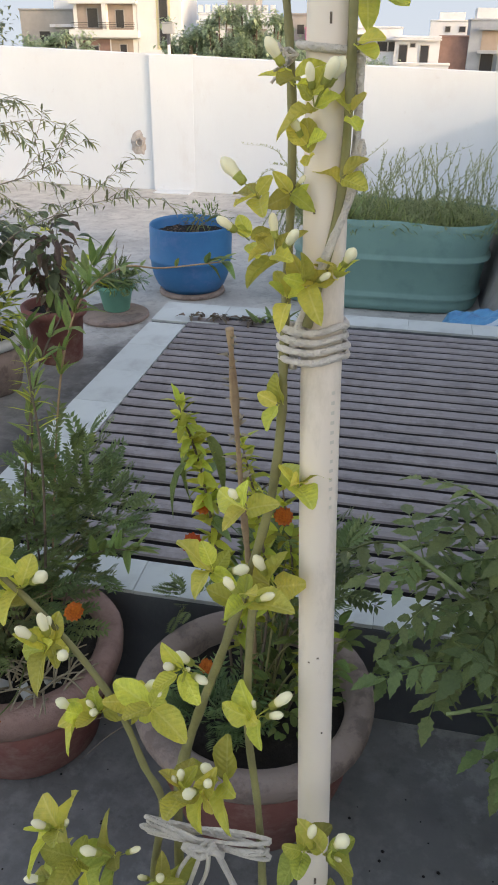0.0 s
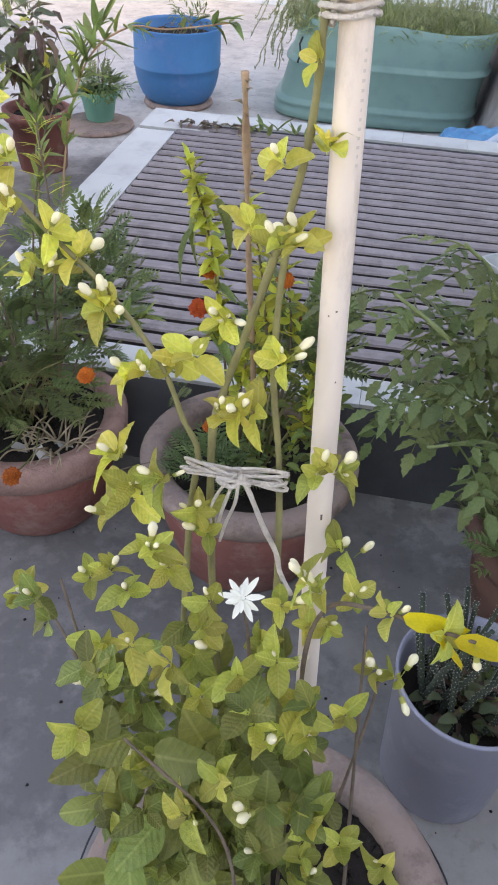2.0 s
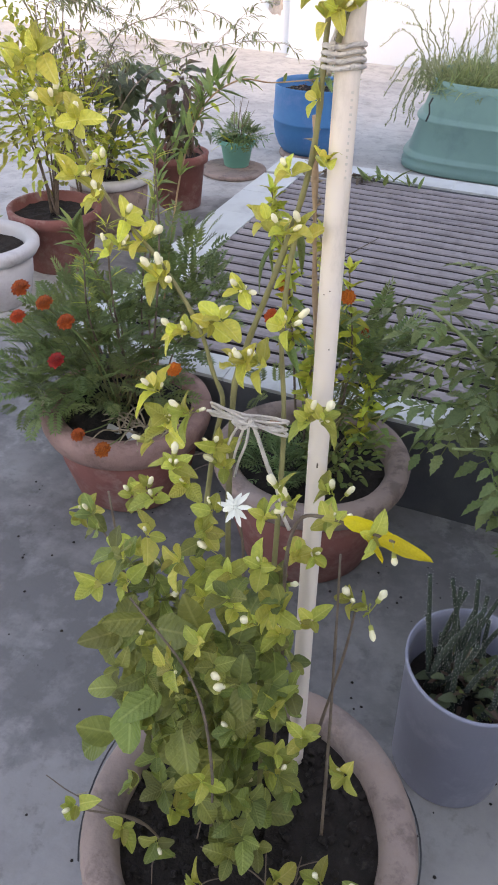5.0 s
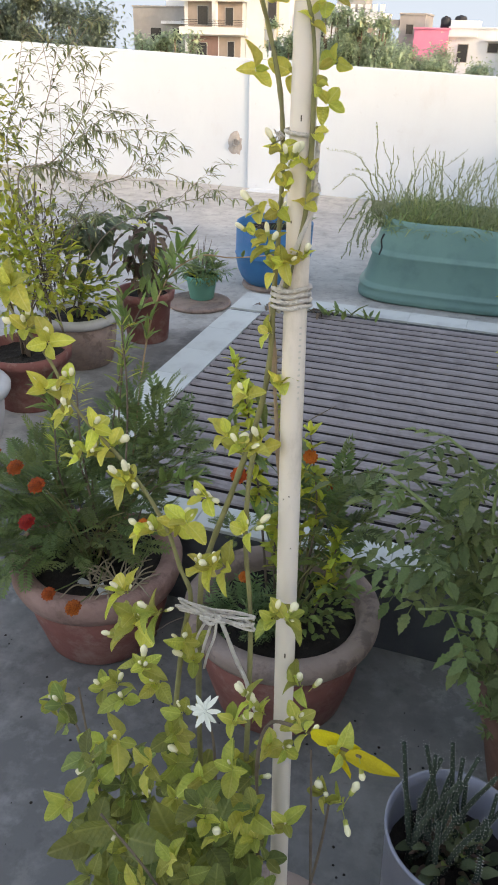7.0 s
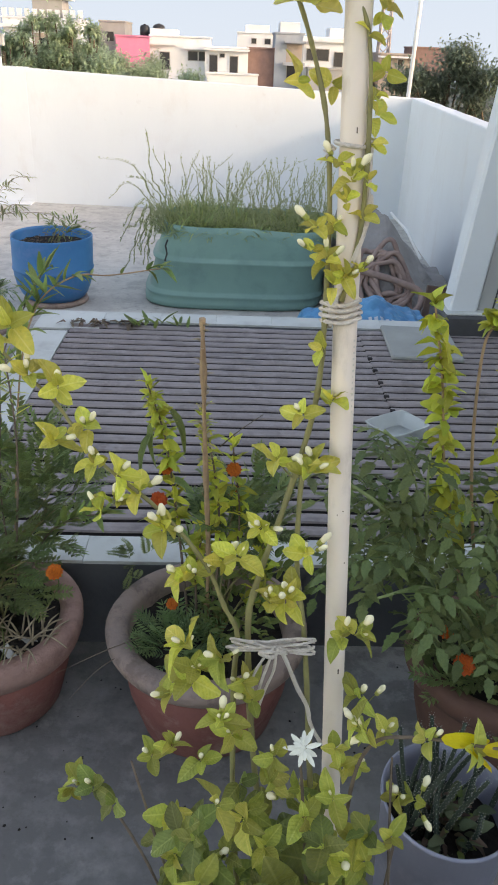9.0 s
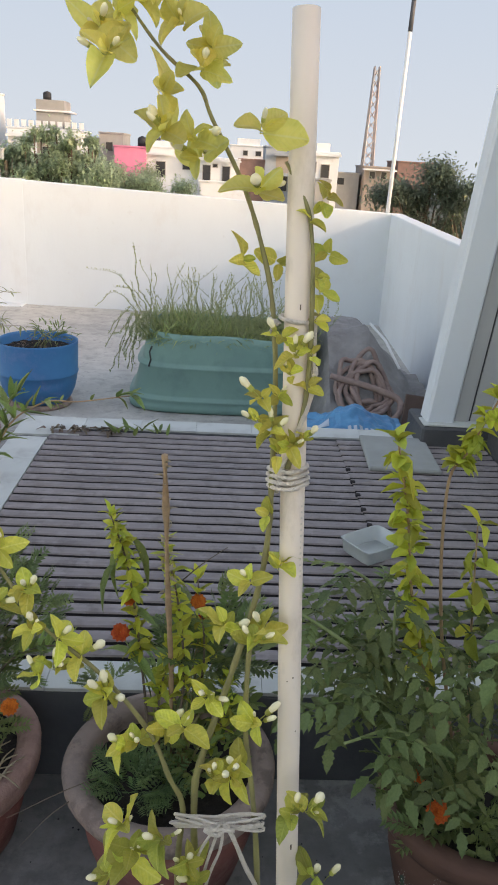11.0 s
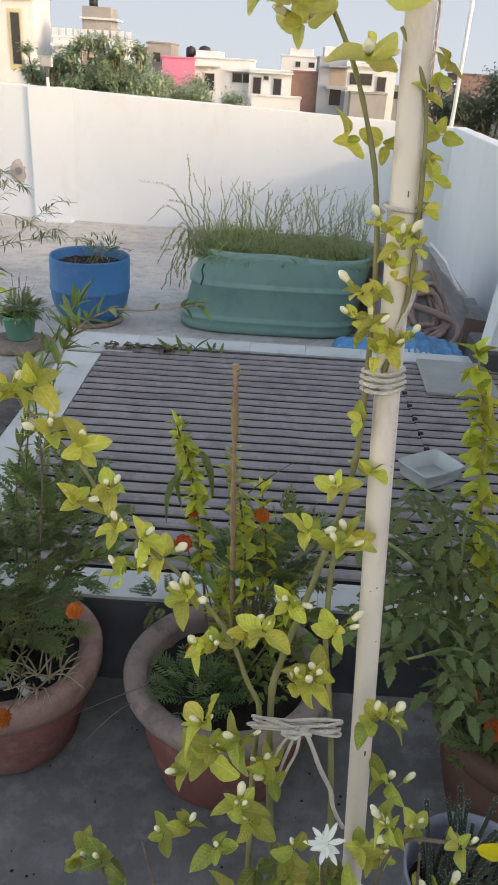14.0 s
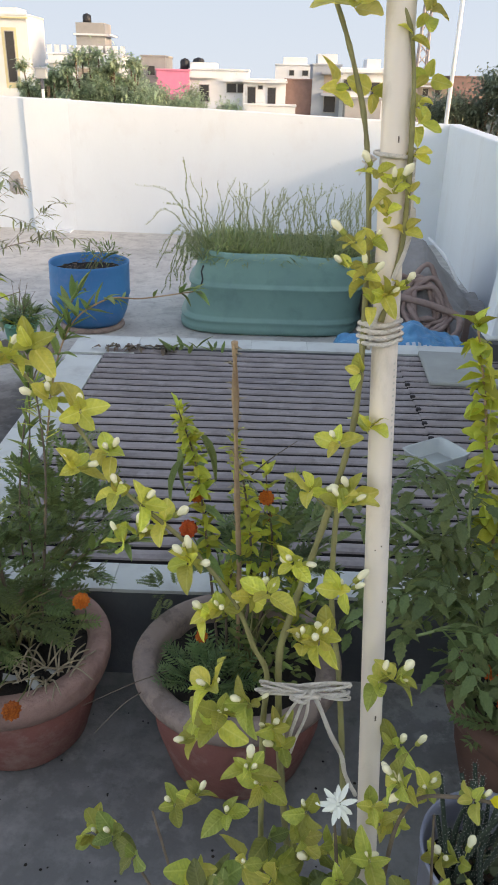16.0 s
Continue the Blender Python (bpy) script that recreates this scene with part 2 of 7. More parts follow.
M_PAPER = mat("litter", (0.62, 0.62, 0.60), (0.5, 0.5, 0.48), rough=0.8)
M_EARTH = mat("town_ground", (0.16, 0.15, 0.13), (0.11, 0.12, 0.08), scale=0.05, rough=0.95)
# House cream and white lean grey-blue; distance haze is mixed into the paint.
M_BCREAM = mat("hazed_cream_paint", (0.70, 0.715, 0.715), (0.64, 0.655, 0.655), scale=0.6, rough=0.85)
M_BWHITE = mat("hazed_white_paint", (0.67, 0.69, 0.715), (0.59, 0.61, 0.635), scale=0.5, rough=0.85, stain=(0.45, 0.44, 0.43), sscale=0.6, samt=0.2)
M_BGREY = mat("grey_cement_render", (0.36, 0.35, 0.34), (0.28, 0.275, 0.27), scale=0.5, rough=0.9)
M_BBLUE = mat("bluish_render", (0.33, 0.37, 0.42), (0.27, 0.30, 0.34), scale=0.5, rough=0.9)
M_BBRICK = mat("brick_red_wall", (0.27, 0.17, 0.15), (0.21, 0.135, 0.12), scale=1.5, rough=0.9)
M_BPINK = mat("pink_paint", (0.72, 0.24, 0.37), (0.64, 0.20, 0.32), scale=0.6, rough=0.85)
M_BYELLOW = mat("yellow_paint", (0.64, 0.58, 0.36), (0.56, 0.50, 0.31), rough=0.85)
M_BTAN = mat("tan_recess", (0.36, 0.30, 0.26), (0.29, 0.24, 0.21), scale=0.7, rough=0.9)
M_GLASS = mat("dark_window", (0.045, 0.048, 0.055), (0.03, 0.03, 0.035), rough=0.15)
M_BLACKTANK = mat("black_plastic_tank", (0.03, 0.03, 0.033), (0.02, 0.02, 0.022), rough=0.5)
# Greens paled and blued: the haze of distance is put into the colour.
M_TREE = leafy("hazed_tree_leaf", (0.41, 0.50, 0.34), (0.33, 0.42, 0.28), thin=0.55, rnd=0.3, scale=0.8, island=True)
M_TREEDARK = leafy("dark_tree_leaf", (0.20, 0.25, 0.18), (0.15, 0.195, 0.14), thin=0.5, rnd=0.3, scale=0.8, island=True)
M_MAST = mat("lattice_steel", (0.36, 0.25, 0.23), (0.42, 0.41, 0.40), scale=0.4, rough=0.6)


def damp_patch(m, centre, radii, tone, edge=0.45, strength=0.85, grain=5.0):
    """A dark water-stained patch of uneven outline in the material m."""
    nt = m.node_tree
    n, link = nt.nodes, nt.links.new
    bsdf = n["Principled BSDF"]
    co = n.new("ShaderNodeTexCoord")
    sub_ = n.new("ShaderNodeVectorMath")
    sub_.operation = "SUBTRACT"
    sub_.inputs[1].default_value = (*centre, 0)
    div = n.new("ShaderNodeVectorMath")
    div.operation = "DIVIDE"
    div.inputs[1].default_value = (*radii, 1)
    ln = n.new("ShaderNodeVectorMath")
    ln.operation = "LENGTH"
    link(co.outputs["Object"], sub_.inputs[0])
    link(sub_.outputs[0], div.inputs[0])
    link(div.outputs[0], ln.inputs[0])
    no = n.new("ShaderNodeTexNoise")
    no.inputs["Scale"].default_value, no.inputs["Detail"].default_value, no.inputs["Roughness"].default_value = grain, 9.0, 0.68
    link(co.outputs["Object"], no.inputs[0])
    ad = n.new("ShaderNodeMath")
    ad.operation = "MULTIPLY_ADD"
    link(no.outputs[0], ad.inputs[0])
    ad.inputs[1].default_value = 1.5
    link(ln.outputs["Value"], ad.inputs[2])
    mr = n.new("ShaderNodeMapRange")
    mr.inputs[1].default_value, mr.inputs[2].default_value = 1.75 - edge, 1.75 + edge * 0.3
    mr.inputs[3].default_value, mr.inputs[4].default_value = strength, 0.0
    link(ad.outputs[0], mr.inputs[0])
    mx = n.new("ShaderNodeMix")
    mx.data_type = "RGBA"
    link(mr.outputs[0], mx.inputs[0])
    link(bsdf.inputs["Base Color"].links[0].from_socket, mx.inputs[6])
    mx.inputs[7].default_value = (*tone, 1)
    link(mx.outputs[2], bsdf.inputs["Base Color"])


damp_patch(M_FLOOR, (0.4, 0.5), (2.4, 1.75), (0.29, 0.268, 0.25), 0.9, 0.78)
damp_patch(M_FLOOR, (-0.62, 3.2), (0.22, 1.5), (0.085, 0.08, 0.078), 0.3, 0.9)
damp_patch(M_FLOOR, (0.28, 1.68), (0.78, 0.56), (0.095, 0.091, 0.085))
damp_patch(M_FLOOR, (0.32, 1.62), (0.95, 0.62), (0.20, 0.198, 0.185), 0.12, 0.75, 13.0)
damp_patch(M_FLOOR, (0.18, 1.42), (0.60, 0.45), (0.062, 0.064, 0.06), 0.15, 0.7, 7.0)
damp_patch(M_FLOOR, (0.4, 0.5), (2.0, 1.5), (0.21, 0.197, 0.187), 0.10, 0.5, 9.0)
damp_patch(M_FLOOR, (-0.75, 3.6), (0.42, 1.0), (0.13, 0.12, 0.11), 0.5, 0.8)
damp_patch(M_FLOOR, (-0.70, 2.25), (0.50, 0.60), (0.15, 0.142, 0.135), 0.5, 0.7)
damp_patch(M_FLOOR, (-0.75, 1.2), (0.5, 0.35), (0.24, 0.235, 0.23), 0.6, 0.6)


def mottle(m, tone, scale, lo, hi, strength):
    """Blotches of another tone over all of the material m."""
    nt = m.node_tree
    n, link = nt.nodes, nt.links.new
    bsdf = n["Principled BSDF"]
    co = n.new("ShaderNodeTexCoord")
    no = n.new("ShaderNodeTexNoise")
    no.inputs["Scale"].default_value, no.inputs["Detail"].default_value, no.inputs["Roughness"].default_value = scale, 10.0, 0.66
    link(co.outputs["Object"], no.inputs[0])
    mr = n.new("ShaderNodeMapRange")
    mr.inputs[1].default_value, mr.inputs[2].default_value, mr.inputs[4].default_value = lo, hi, strength
    link(no.outputs[0], mr.inputs[0])
    mx = n.new("ShaderNodeMix")
    mx.data_type = "RGBA"
    link(mr.outputs[0], mx.inputs[0])
    link(bsdf.inputs["Base Color"].links[0].from_socket, mx.inputs[6])
    mx.inputs[7].default_value = (*tone, 1)
    link(mx.outputs[2], bsdf.inputs["Base Color"])


mottle(M_FLOOR, (0.40, 0.375, 0.35), 3.1, 0.50, 0.60, 0.3)
mottle(M_FLOOR, (0.36, 0.34, 0.315), 13.0, 0.50, 0.60, 0.20)
mottle(M_FLOOR, (0.30, 0.298, 0.28), 6.5, 0.55, 0.66, 0.34)
mottle(M_FLOOR, (0.14, 0.13, 0.12), 5.3, 0.52, 0.64, 0.3)
mottle(M_FLOOR, (0.10, 0.092, 0.085), 17.0, 0.57, 0.66, 0.35)
mottle(M_WALL, (0.60, 0.605, 0.61), 2.2, 0.54, 0.68, 0.35)
mottle(M_WALL, (0.50, 0.50, 0.50), 9.0, 0.64, 0.74, 0.4)
mottle(M_CLAY, (0.40, 0.27, 0.23), 14.0, 0.52, 0.64, 0.4)
mottle(M_GREYPOT, (0.15, 0.105, 0.09), 11.0, 0.51, 0.60, 0.65)
mottle(M_GREYPOT, (0.38, 0.305, 0.27), 6.0, 0.52, 0.62, 0.4)
mottle(M_CLAYRIM, (0.22, 0.12, 0.10), 12.0, 0.51, 0.62, 0.5)
mottle(M_SHEET, (0.15, 0.125, 0.12), 9.0, 0.50, 0.62, 0.5)
mottle(M_SHEET, (0.42, 0.37, 0.36), 14.0, 0.53, 0.62, 0.35)
mottle(M_TUB, (0.12, 0.24, 0.215), 5.0, 0.52, 0.7, 0.6)
mottle(M_BUCKET, (0.22, 0.22, 0.27), 5.0, 0.50, 0.62, 0.45)
mottle(M_BUCKET, (0.46, 0.46, 0.50), 9.0, 0.54, 0.64, 0.4)
mottle(M_TILE, (0.42, 0.41, 0.385), 6.0, 0.51, 0.64, 0.4)

# Builders
def part(name, bm, material, parent, label="", smooth=True, kind=""):
    me = bpy.data.meshes.new(name)
    bm.to_mesh(me)
    bm.free()
    if smooth:
        me.polygons.foreach_set("use_smooth", [True] * len(me.polygons))
    me.materials.append(material)
    ob = new(name, me)
    ob.parent = parent
    return tagged(ob, label=label, kind=kind)


def thing(name, loc, label, category, group="", rz=0.0):
    ob = new(name)
    ob.empty_display_size = 0.05
    ob.matrix_basis = pose(*loc, 0, 0, rz)
    return tagged(ob, label, category, group)


def structure(name, bm, material, label, category, smooth=False):
    return tagged(part(name, bm, material, None, label, smooth), category=category, kind="structure")


def share(name, mesh, parent, m):
    ob = new(name, mesh)
    ob.parent = parent
    ob.matrix_basis = m
    return ob


def to_mesh(bm, name, material, smooth=True):
    me = bpy.data.meshes.new(name)
    bm.to_mesh(me)
    bm.free()
    if smooth:
        me.polygons.foreach_set("use_smooth", [True] * len(me.polygons))
    me.materials.append(material)
    return me


def box(x0, y0, z0, x1, y1, z1, bevel=0.0, bm=None, seg=1):
    bm = bm or bmesh.new()
    r = bmesh.ops.create_cube(bm, size=1)
    bmesh.ops.transform(bm, matrix=Matrix.Translation(((x0 + x1) / 2, (y0 + y1) / 2, (z0 + z1) / 2)) @ Matrix.Diagonal((x1 - x0, y1 - y0, z1 - z0, 1)), verts=r["verts"])
    if bevel:
        es = list({e for v in r["verts"] for e in v.link_edges})
        bmesh.ops.bevel(bm, geom=es, offset=bevel, segments=seg, affect="EDGES", profile=0.5)
    return bm


def lathe(profile, seg=40, wobble=0.0, seed=0, bm=None):
    """Turns (radius, height) pairs about the z axis."""
    bm = bm or bmesh.new()
    rng = random.Random(seed)
    ph = rng.random() * 6
    rings = []
    for r, z in profile:
        if r < 1e-5:
            rings.append([bm.verts.new((0, 0, z))])
        else:
            rings.append([bm.verts.new(((r + wobble * math.sin(3 * a + ph + z * 9)) * math.cos(a), (r + wobble * math.sin(2 * a + ph)) * math.sin(a), z + wobble * 0.6 * math.sin(2 * a + 1.3 * ph)))
                          for a in (2 * math.pi * i / seg for i in range(seg))])
    for p, q in zip(rings, rings[1:]):
        for i in range(seg):
            j = (i + 1) % seg
            vs = [p[i % len(p)], p[j % len(p)], q[j % len(q)], q[i % len(q)]]
            vs = [v for k, v in enumerate(vs) if v not in vs[:k]]
            if len(vs) > 2:
                bm.faces.new(vs)
    bmesh.ops.recalc_face_normals(bm, faces=bm.faces)
    return bm


def smooth_path(pts, n=6):
    """Points of a Catmull-Rom curve through pts."""
    p = [Vector(q) for q in pts]
    if len(p) < 3:
        return p
    p = [2 * p[0] - p[1]] + p + [2 * p[-1] - p[-2]]
    out = []
    for i in range(1, len(p) - 2):
        for k in range(n):
            t = k / n
            a, b, c, d = p[i - 1], p[i], p[i + 1], p[i + 2]
            out.append(0.5 * (2 * b + (c - a) * t + (2 * a - 5 * b + 4 * c - d) * t * t + (3 * b - a - 3 * c + d) * t ** 3))
    return out + [p[-2]]


def tube(pts, r0, r1=None, seg=7, bm=None, rough=0.0, cap=True):
    """A tapering tube along pts."""
    bm = bm or bmesh.new()
    r1 = r0 if r1 is None else r1
    pts = [Vector(p) for p in pts]
    last = None
    side = None
    n = len(pts)
    ends = []
    for i, p in enumerate(pts):
        d = (pts[min(i + 1, n - 1)] - pts[max(i - 1, 0)]).normalized()
        if side is None:
            side = d.orthogonal().normalized()
        side = (side - d * side.dot(d)).normalized()
        up = d.cross(side)
        r = r0 + (r1 - r0) * i / max(1, n - 1)
        if rough:
            r *= 1 + rough * noise.noise(p * 60)
        ring = [bm.verts.new(p + r * (math.cos(a) * side + math.sin(a) * up)) for a in (2 * math.pi * k / seg for k in range(seg))]
        if last:
            for k in range(seg):
                bm.faces.new((last[k], last[(k + 1) % seg], ring[(k + 1) % seg], ring[k]))
        else:
            ends.append(ring)
        last = ring
    if cap:
        bm.faces.new(list(reversed(ends[0])))
        bm.faces.new(last)
    return bm


def leaf_shape(width=0.55, tip=1.0, fold=0.18, curl=0.25, rows=6, wave=0.0, belly=0.42, seed=0, blunt=0.62):
    """An ovate blade one unit long from the origin along y, folded at the midrib and curled down."""
    bm = bmesh.new()
    rng = random.Random(seed)
    ph = rng.random() * 6
    grid = []
    for i in range(rows + 1):
        t = 0.5 - 0.5 * math.cos(math.pi * i / rows) if rows > 4 else i / rows
        w = width / 2 * (math.sin(math.pi * t ** (math.log(0.5) / math.log(belly))) ** blunt if 0 < t < 1 else 0.0) * (1 - 0.25 * tip * t)
        y, z = t - 0.03 * t * t, -curl * t * t
        row = []
        for s in ((0,) if w < 1e-4 else (-1, -0.5, 0, 0.5, 1)):
            row.append(bm.verts.new((s * w, y, z + abs(s) * w * fold * 2 + wave * math.sin(9 * t + 3 * s + ph) * abs(s))))
        grid.append(row)
    for a, b in zip(grid, grid[1:]):
        if len(a) == 1:
            for k in range(4):
                bm.faces.new((a[0], b[k + 1], b[k]))
        elif len(b) == 1:
            for k in range(4):
                bm.faces.new((a[k], a[k + 1], b[0]))
        else:
            for k in range(4):
                bm.faces.new((a[k], a[k + 1], b[k + 1], b[k]))
    return bm


def aim(pos, way, size, spin=0.0, up=(0, 0, 1)):
    """A pose whose y axis runs along way and whose z axis is as near to up as can be, turned by spin about y."""
    y = Vector(way).normalized()
    x = y.cross(Vector(up))
    if x.length < 1e-3:
        x = y.orthogonal()
    x.normalize()
    z = x.cross(y)
    m = Matrix((x, y, z)).transposed().to_4x4()
    return Matrix.Translation(pos) @ m @ Matrix.Rotation(spin, 4, "Y") @ Matrix.Diagonal((size, size, size, 1))


def join_copies(pieces):
    """One mesh (verts, faces) out of many (bmesh-made mesh, matrix) pairs."""
    verts, faces, local = [], [], []
    cache = {}
    for me, m in pieces:
        if me.name not in cache:
            cache[me.name] = ([v.co.copy() for v in me.vertices], [tuple(p.vertices) for p in me.polygons])
        vs, fs = cache[me.name]
        o = len(verts)
        verts.extend(m @ v for v in vs)
        local.extend(vs)
        faces.extend(tuple(i + o for i in f) for f in fs)
    return verts, faces, local


def joined(name, pieces, material, parent, label="", kind="stuff"):
    verts, faces, local = join_copies(pieces)
    me = bpy.data.meshes.new(name)
    me.from_pydata(verts, [], faces)
    me.attributes.new("leaf_place", "FLOAT_VECTOR", "POINT").data.foreach_set("vector", [c for v in local for c in v])
    me.polygons.foreach_set("use_smooth", [True] * len(me.polygons))
    me.materials.append(material)
    ob = new(name, me)
    ob.parent = parent
    return tagged(ob, label=label, kind=kind)


# The terrace: floor, parapets, house wall
bm = bmesh.new()
box(-9.0, -4.0, -0.35, 4.5, 9.6, 0.0, bm=bm)
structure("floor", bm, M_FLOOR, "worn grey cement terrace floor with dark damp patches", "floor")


def wall_run(name, a, b, za, zb, thick, label, out=1):
    """A parapet from a to b whose top runs from height za to zb."""
    a, b = Vector((*a, 0)), Vector((*b, 0))
    d = (b - a).normalized()
    n = Vector((-d.y, d.x, 0)) * thick * out
    bm = bmesh.new()
    k = 24
    prev = None
    for i in range(k + 1):
        t = i / k
        p = a.lerp(b, t)
        z = za + (zb - za) * t + 0.0012 * math.sin(i * 1.7)
        q = [bm.verts.new(v) for v in (p + Vector((0, 0, -0.3)), p + Vector((0, 0, z - 0.008)), p + n * 0.05 + Vector((0, 0, z)), p + n * 0.95 + Vector((0, 0, z)), p + n + Vector((0, 0, z - 0.008)), p + n + Vector((0, 0, -0.3)))]
        if prev:
            for j in range(6):
                bm.faces.new((prev[j], prev[(j + 1) % 6], q[(j + 1) % 6], q[j]))
        else:
            bm.faces.new(q)
        prev = q
    bm.faces.new(list(reversed(prev)))
    bmesh.ops.recalc_face_normals(bm, faces=bm.faces)
    return structure(name, bm, M_WALL, label, "wall")


WALL_L, WALL_R = (-9.0, 9.42), (2.43, 8.76)
wall_run("wall_north", WALL_L, WALL_R, 1.56, 1.217, 0.14, "whitewashed rooftop parapet with faint grey streaks")
wall_run("wall_east", (2.43, 8.90), (2.20, 4.35), 1.217, 1.20, 0.14, "whitewashed side parapet in shade")
wall_run("wall_west", (-9.0, -4.0), (-9.0, 9.5), 1.3, 1.3, 0.14, "whitewashed parapet")
wall_run("wall_south", (4.5, -4.0), (-9.0, -4.0), 1.3, 1.3, 0.14, "whitewashed parapet")
# Pilaster on the far parapet, with a coping flake and a hole in the plaster beside it
def on_wall(x):
    """The y of the far parapet's face at x, and the height of its top."""
    t = (x - WALL_L[0]) / (WALL_R[0] - WALL_L[0])
    return WALL_L[1] + (WALL_R[1] - WALL_L[1]) * t, 1.56 + (1.217 - 1.56) * t


py, pz = on_wall(-1.75)
bm = box(-2.03, py - 0.012, -0.02, -1.56, py + 0.16, pz + 0.004, bevel=0.003)
structure("pilaster", bm, M_WALL, "whitewashed pilaster on the parapet", "pilaster")
structure("skirting", box(-1.985, py - 0.20, -0.02, -1.585, py - 0.013, 0.012, bevel=0.004), M_WALL, "whitewashed step at the foot of the pilaster", "skirting")
by, bz = on_wall(-1.83)
post = thing("switch_box", (-1.83, by + 0.07, bz), "small pale metal box on a short post on the parapet", "box")
part("post", box(-0.013, -0.013, -0.05, 0.013, 0.013, 0.10, bevel=0.002), M_WHITEPIPE, post, smooth=False)
part("sleeve", box(-0.016, -0.016, 0.09, 0.016, 0.016, 0.19, bevel=0.003), M_RUBBER, post, "dark sleeve", smooth=False)
part("case", box(-0.06, -0.03, 0.188, 0.06, 0.03, 0.285, bevel=0.008), M_STEEL, post, smooth=False)
part("lid", box(-0.066, -0.036, 0.28, 0.066, 0.036, 0.294, bevel=0.003), M_STEEL, post, smooth=False)
hy, _ = on_wall(-2.192)
hole = thing("wall_hole", (-2.192, hy - 0.004, 0.478), "broken patch of bare plaster round a pipe hole", "wall hole")
bm = bmesh.new()
rng = random.Random(3)
ring = []
for i in range(22):
    a = 2 * math.pi * i / 22
    r = (0.075 + 0.026 * rng.random()) * (1.0 + 0.25 * abs(math.sin(a)))
    ring.append(bm.verts.new((r * math.cos(a), 0.006 * rng.random(), r * 1.1 * math.sin(a))))
mid = [bm.verts.new((0.55 * v.co.x, -0.003 - 0.006 * rng.random(), 0.55 * v.co.z)) for v in ring]
core = bm.verts.new((0.01, 0.0, 0.0))
for i in range(22):
    j = (i + 1) % 22
    bm.faces.new((ring[i], ring[j], mid[j], mid[i]))
    bm.faces.new((mid[i], mid[j], core))
part("plaster_patch", bm, M_PLASTER, hole, smooth=False)
bm = lathe([(0.035, 0.0), (0.042, 0.0), (0.042, 0.03), (0.034, 0.03), (0.034, 0.004)], 14)
bmesh.ops.transform(bm, matrix=pose(0.01, -0.012, 0.015, 90, 0, 0), verts=bm.verts)
part("pipe_socket", bm, M_BGREY, hole)

# House wall on the right, with its door jamb and steel shutter leaves
bm = bmesh.new()
box(2.36, -4.0, -0.3, 4.4, 4.34, 2.75, bm=bm)
structure("house_wall", bm, M_WALL, "whitewashed side wall of the stair house", "wall")
def leaning(bm, z0=0.42, slope=0.085):
    """The frame of the door stands out of plumb."""
    for v in bm.verts:
        v.co.x += slope * (v.co.z - z0)
    return bm


bm = leaning(box(2.12, 4.16, 0.40, 2.36, 4.36, 3.4, bevel=0.004))
structure("wall_return", bm, M_WALL, "whitewashed return of the stair house wall", "wall")
bm = leaning(box(1.745, 4.12, 0.42, 1.895, 4.26, 3.4, bevel=0.012))
structure("door_jamb", bm, M_WALL, "white painted jamb standing on the dark ledge", "door jamb")
leaf = thing("steel_shutter", (1.897, 4.15, 0.42), "grey painted folded steel shutter beside the white jamb", "shutter")
part("panel", leaning(box(0.006, 0.0, 0.0, 0.085, 0.03, 2.98, bevel=0.004), 0.0), M_STEEL, leaf, smooth=False)
part("panel", leaning(box(0.096, 0.012, 0.0, 0.20, 0.04, 2.98, bevel=0.004), 0.0), M_STEEL, leaf, smooth=False)
part("hinge_strip", leaning(box(0.086, 0.010, 0.0, 0.095, 0.02, 2.98), 0.0), M_LINE, leaf, smooth=False)
bm = box(1.715, 4.06, 0.26, 2.36, 4.40, 0.42, bevel=0.012)
structure("ledge", bm, M_LEDGE, "dark damp cement ledge under the shutter", "ledge")
bm = box(1.725, 4.08, 0.4205, 2.13, 4.20, 0.433, bevel=0.003)
structure("sill", bm, M_TILE, "pale stone sill on the dark ledge", "sill")
bm = box(2.06, 1.95, 0.0, 2.36, 4.055, 0.46, bevel=0.015)
structure("side_ledge", bm, M_LEDGE, "dark damp cement ledge along the house wall", "ledge")

# Skylight: raised kerb, white tiles on it, corrugated sheets over the opening
KX0, KX1, KY0, KY1, KZ = -0.415, 2.055, 2.07, 4.315, 0.293
for nm, (x0, y0, x1, y1) in {"kerb_near": (KX0, KY0, KX1, KY0 + 0.125), "kerb_far": (KX0, KY1 - 0.15, KX1, KY1), "kerb_side": (KX0, KY0 + 0.1255, KX0 + 0.185, KY1 - 0.1505)}.items():
    structure(nm, box(x0, y0, -0.02, x1, y1, KZ, bevel=0.004), M_KERB, "dark cement kerb of the covered skylight", "kerb")
tiles = thing("kerb_tiling", (0, 0, KZ), "white glazed tiles laid along the kerb top", "tiling")


def tile_mesh(lx, ly):
    return to_mesh(box(-lx / 2, -ly / 2, 0.0, lx / 2, ly / 2, 0.012, bevel=0.0008), "tile", M_TILE, False)


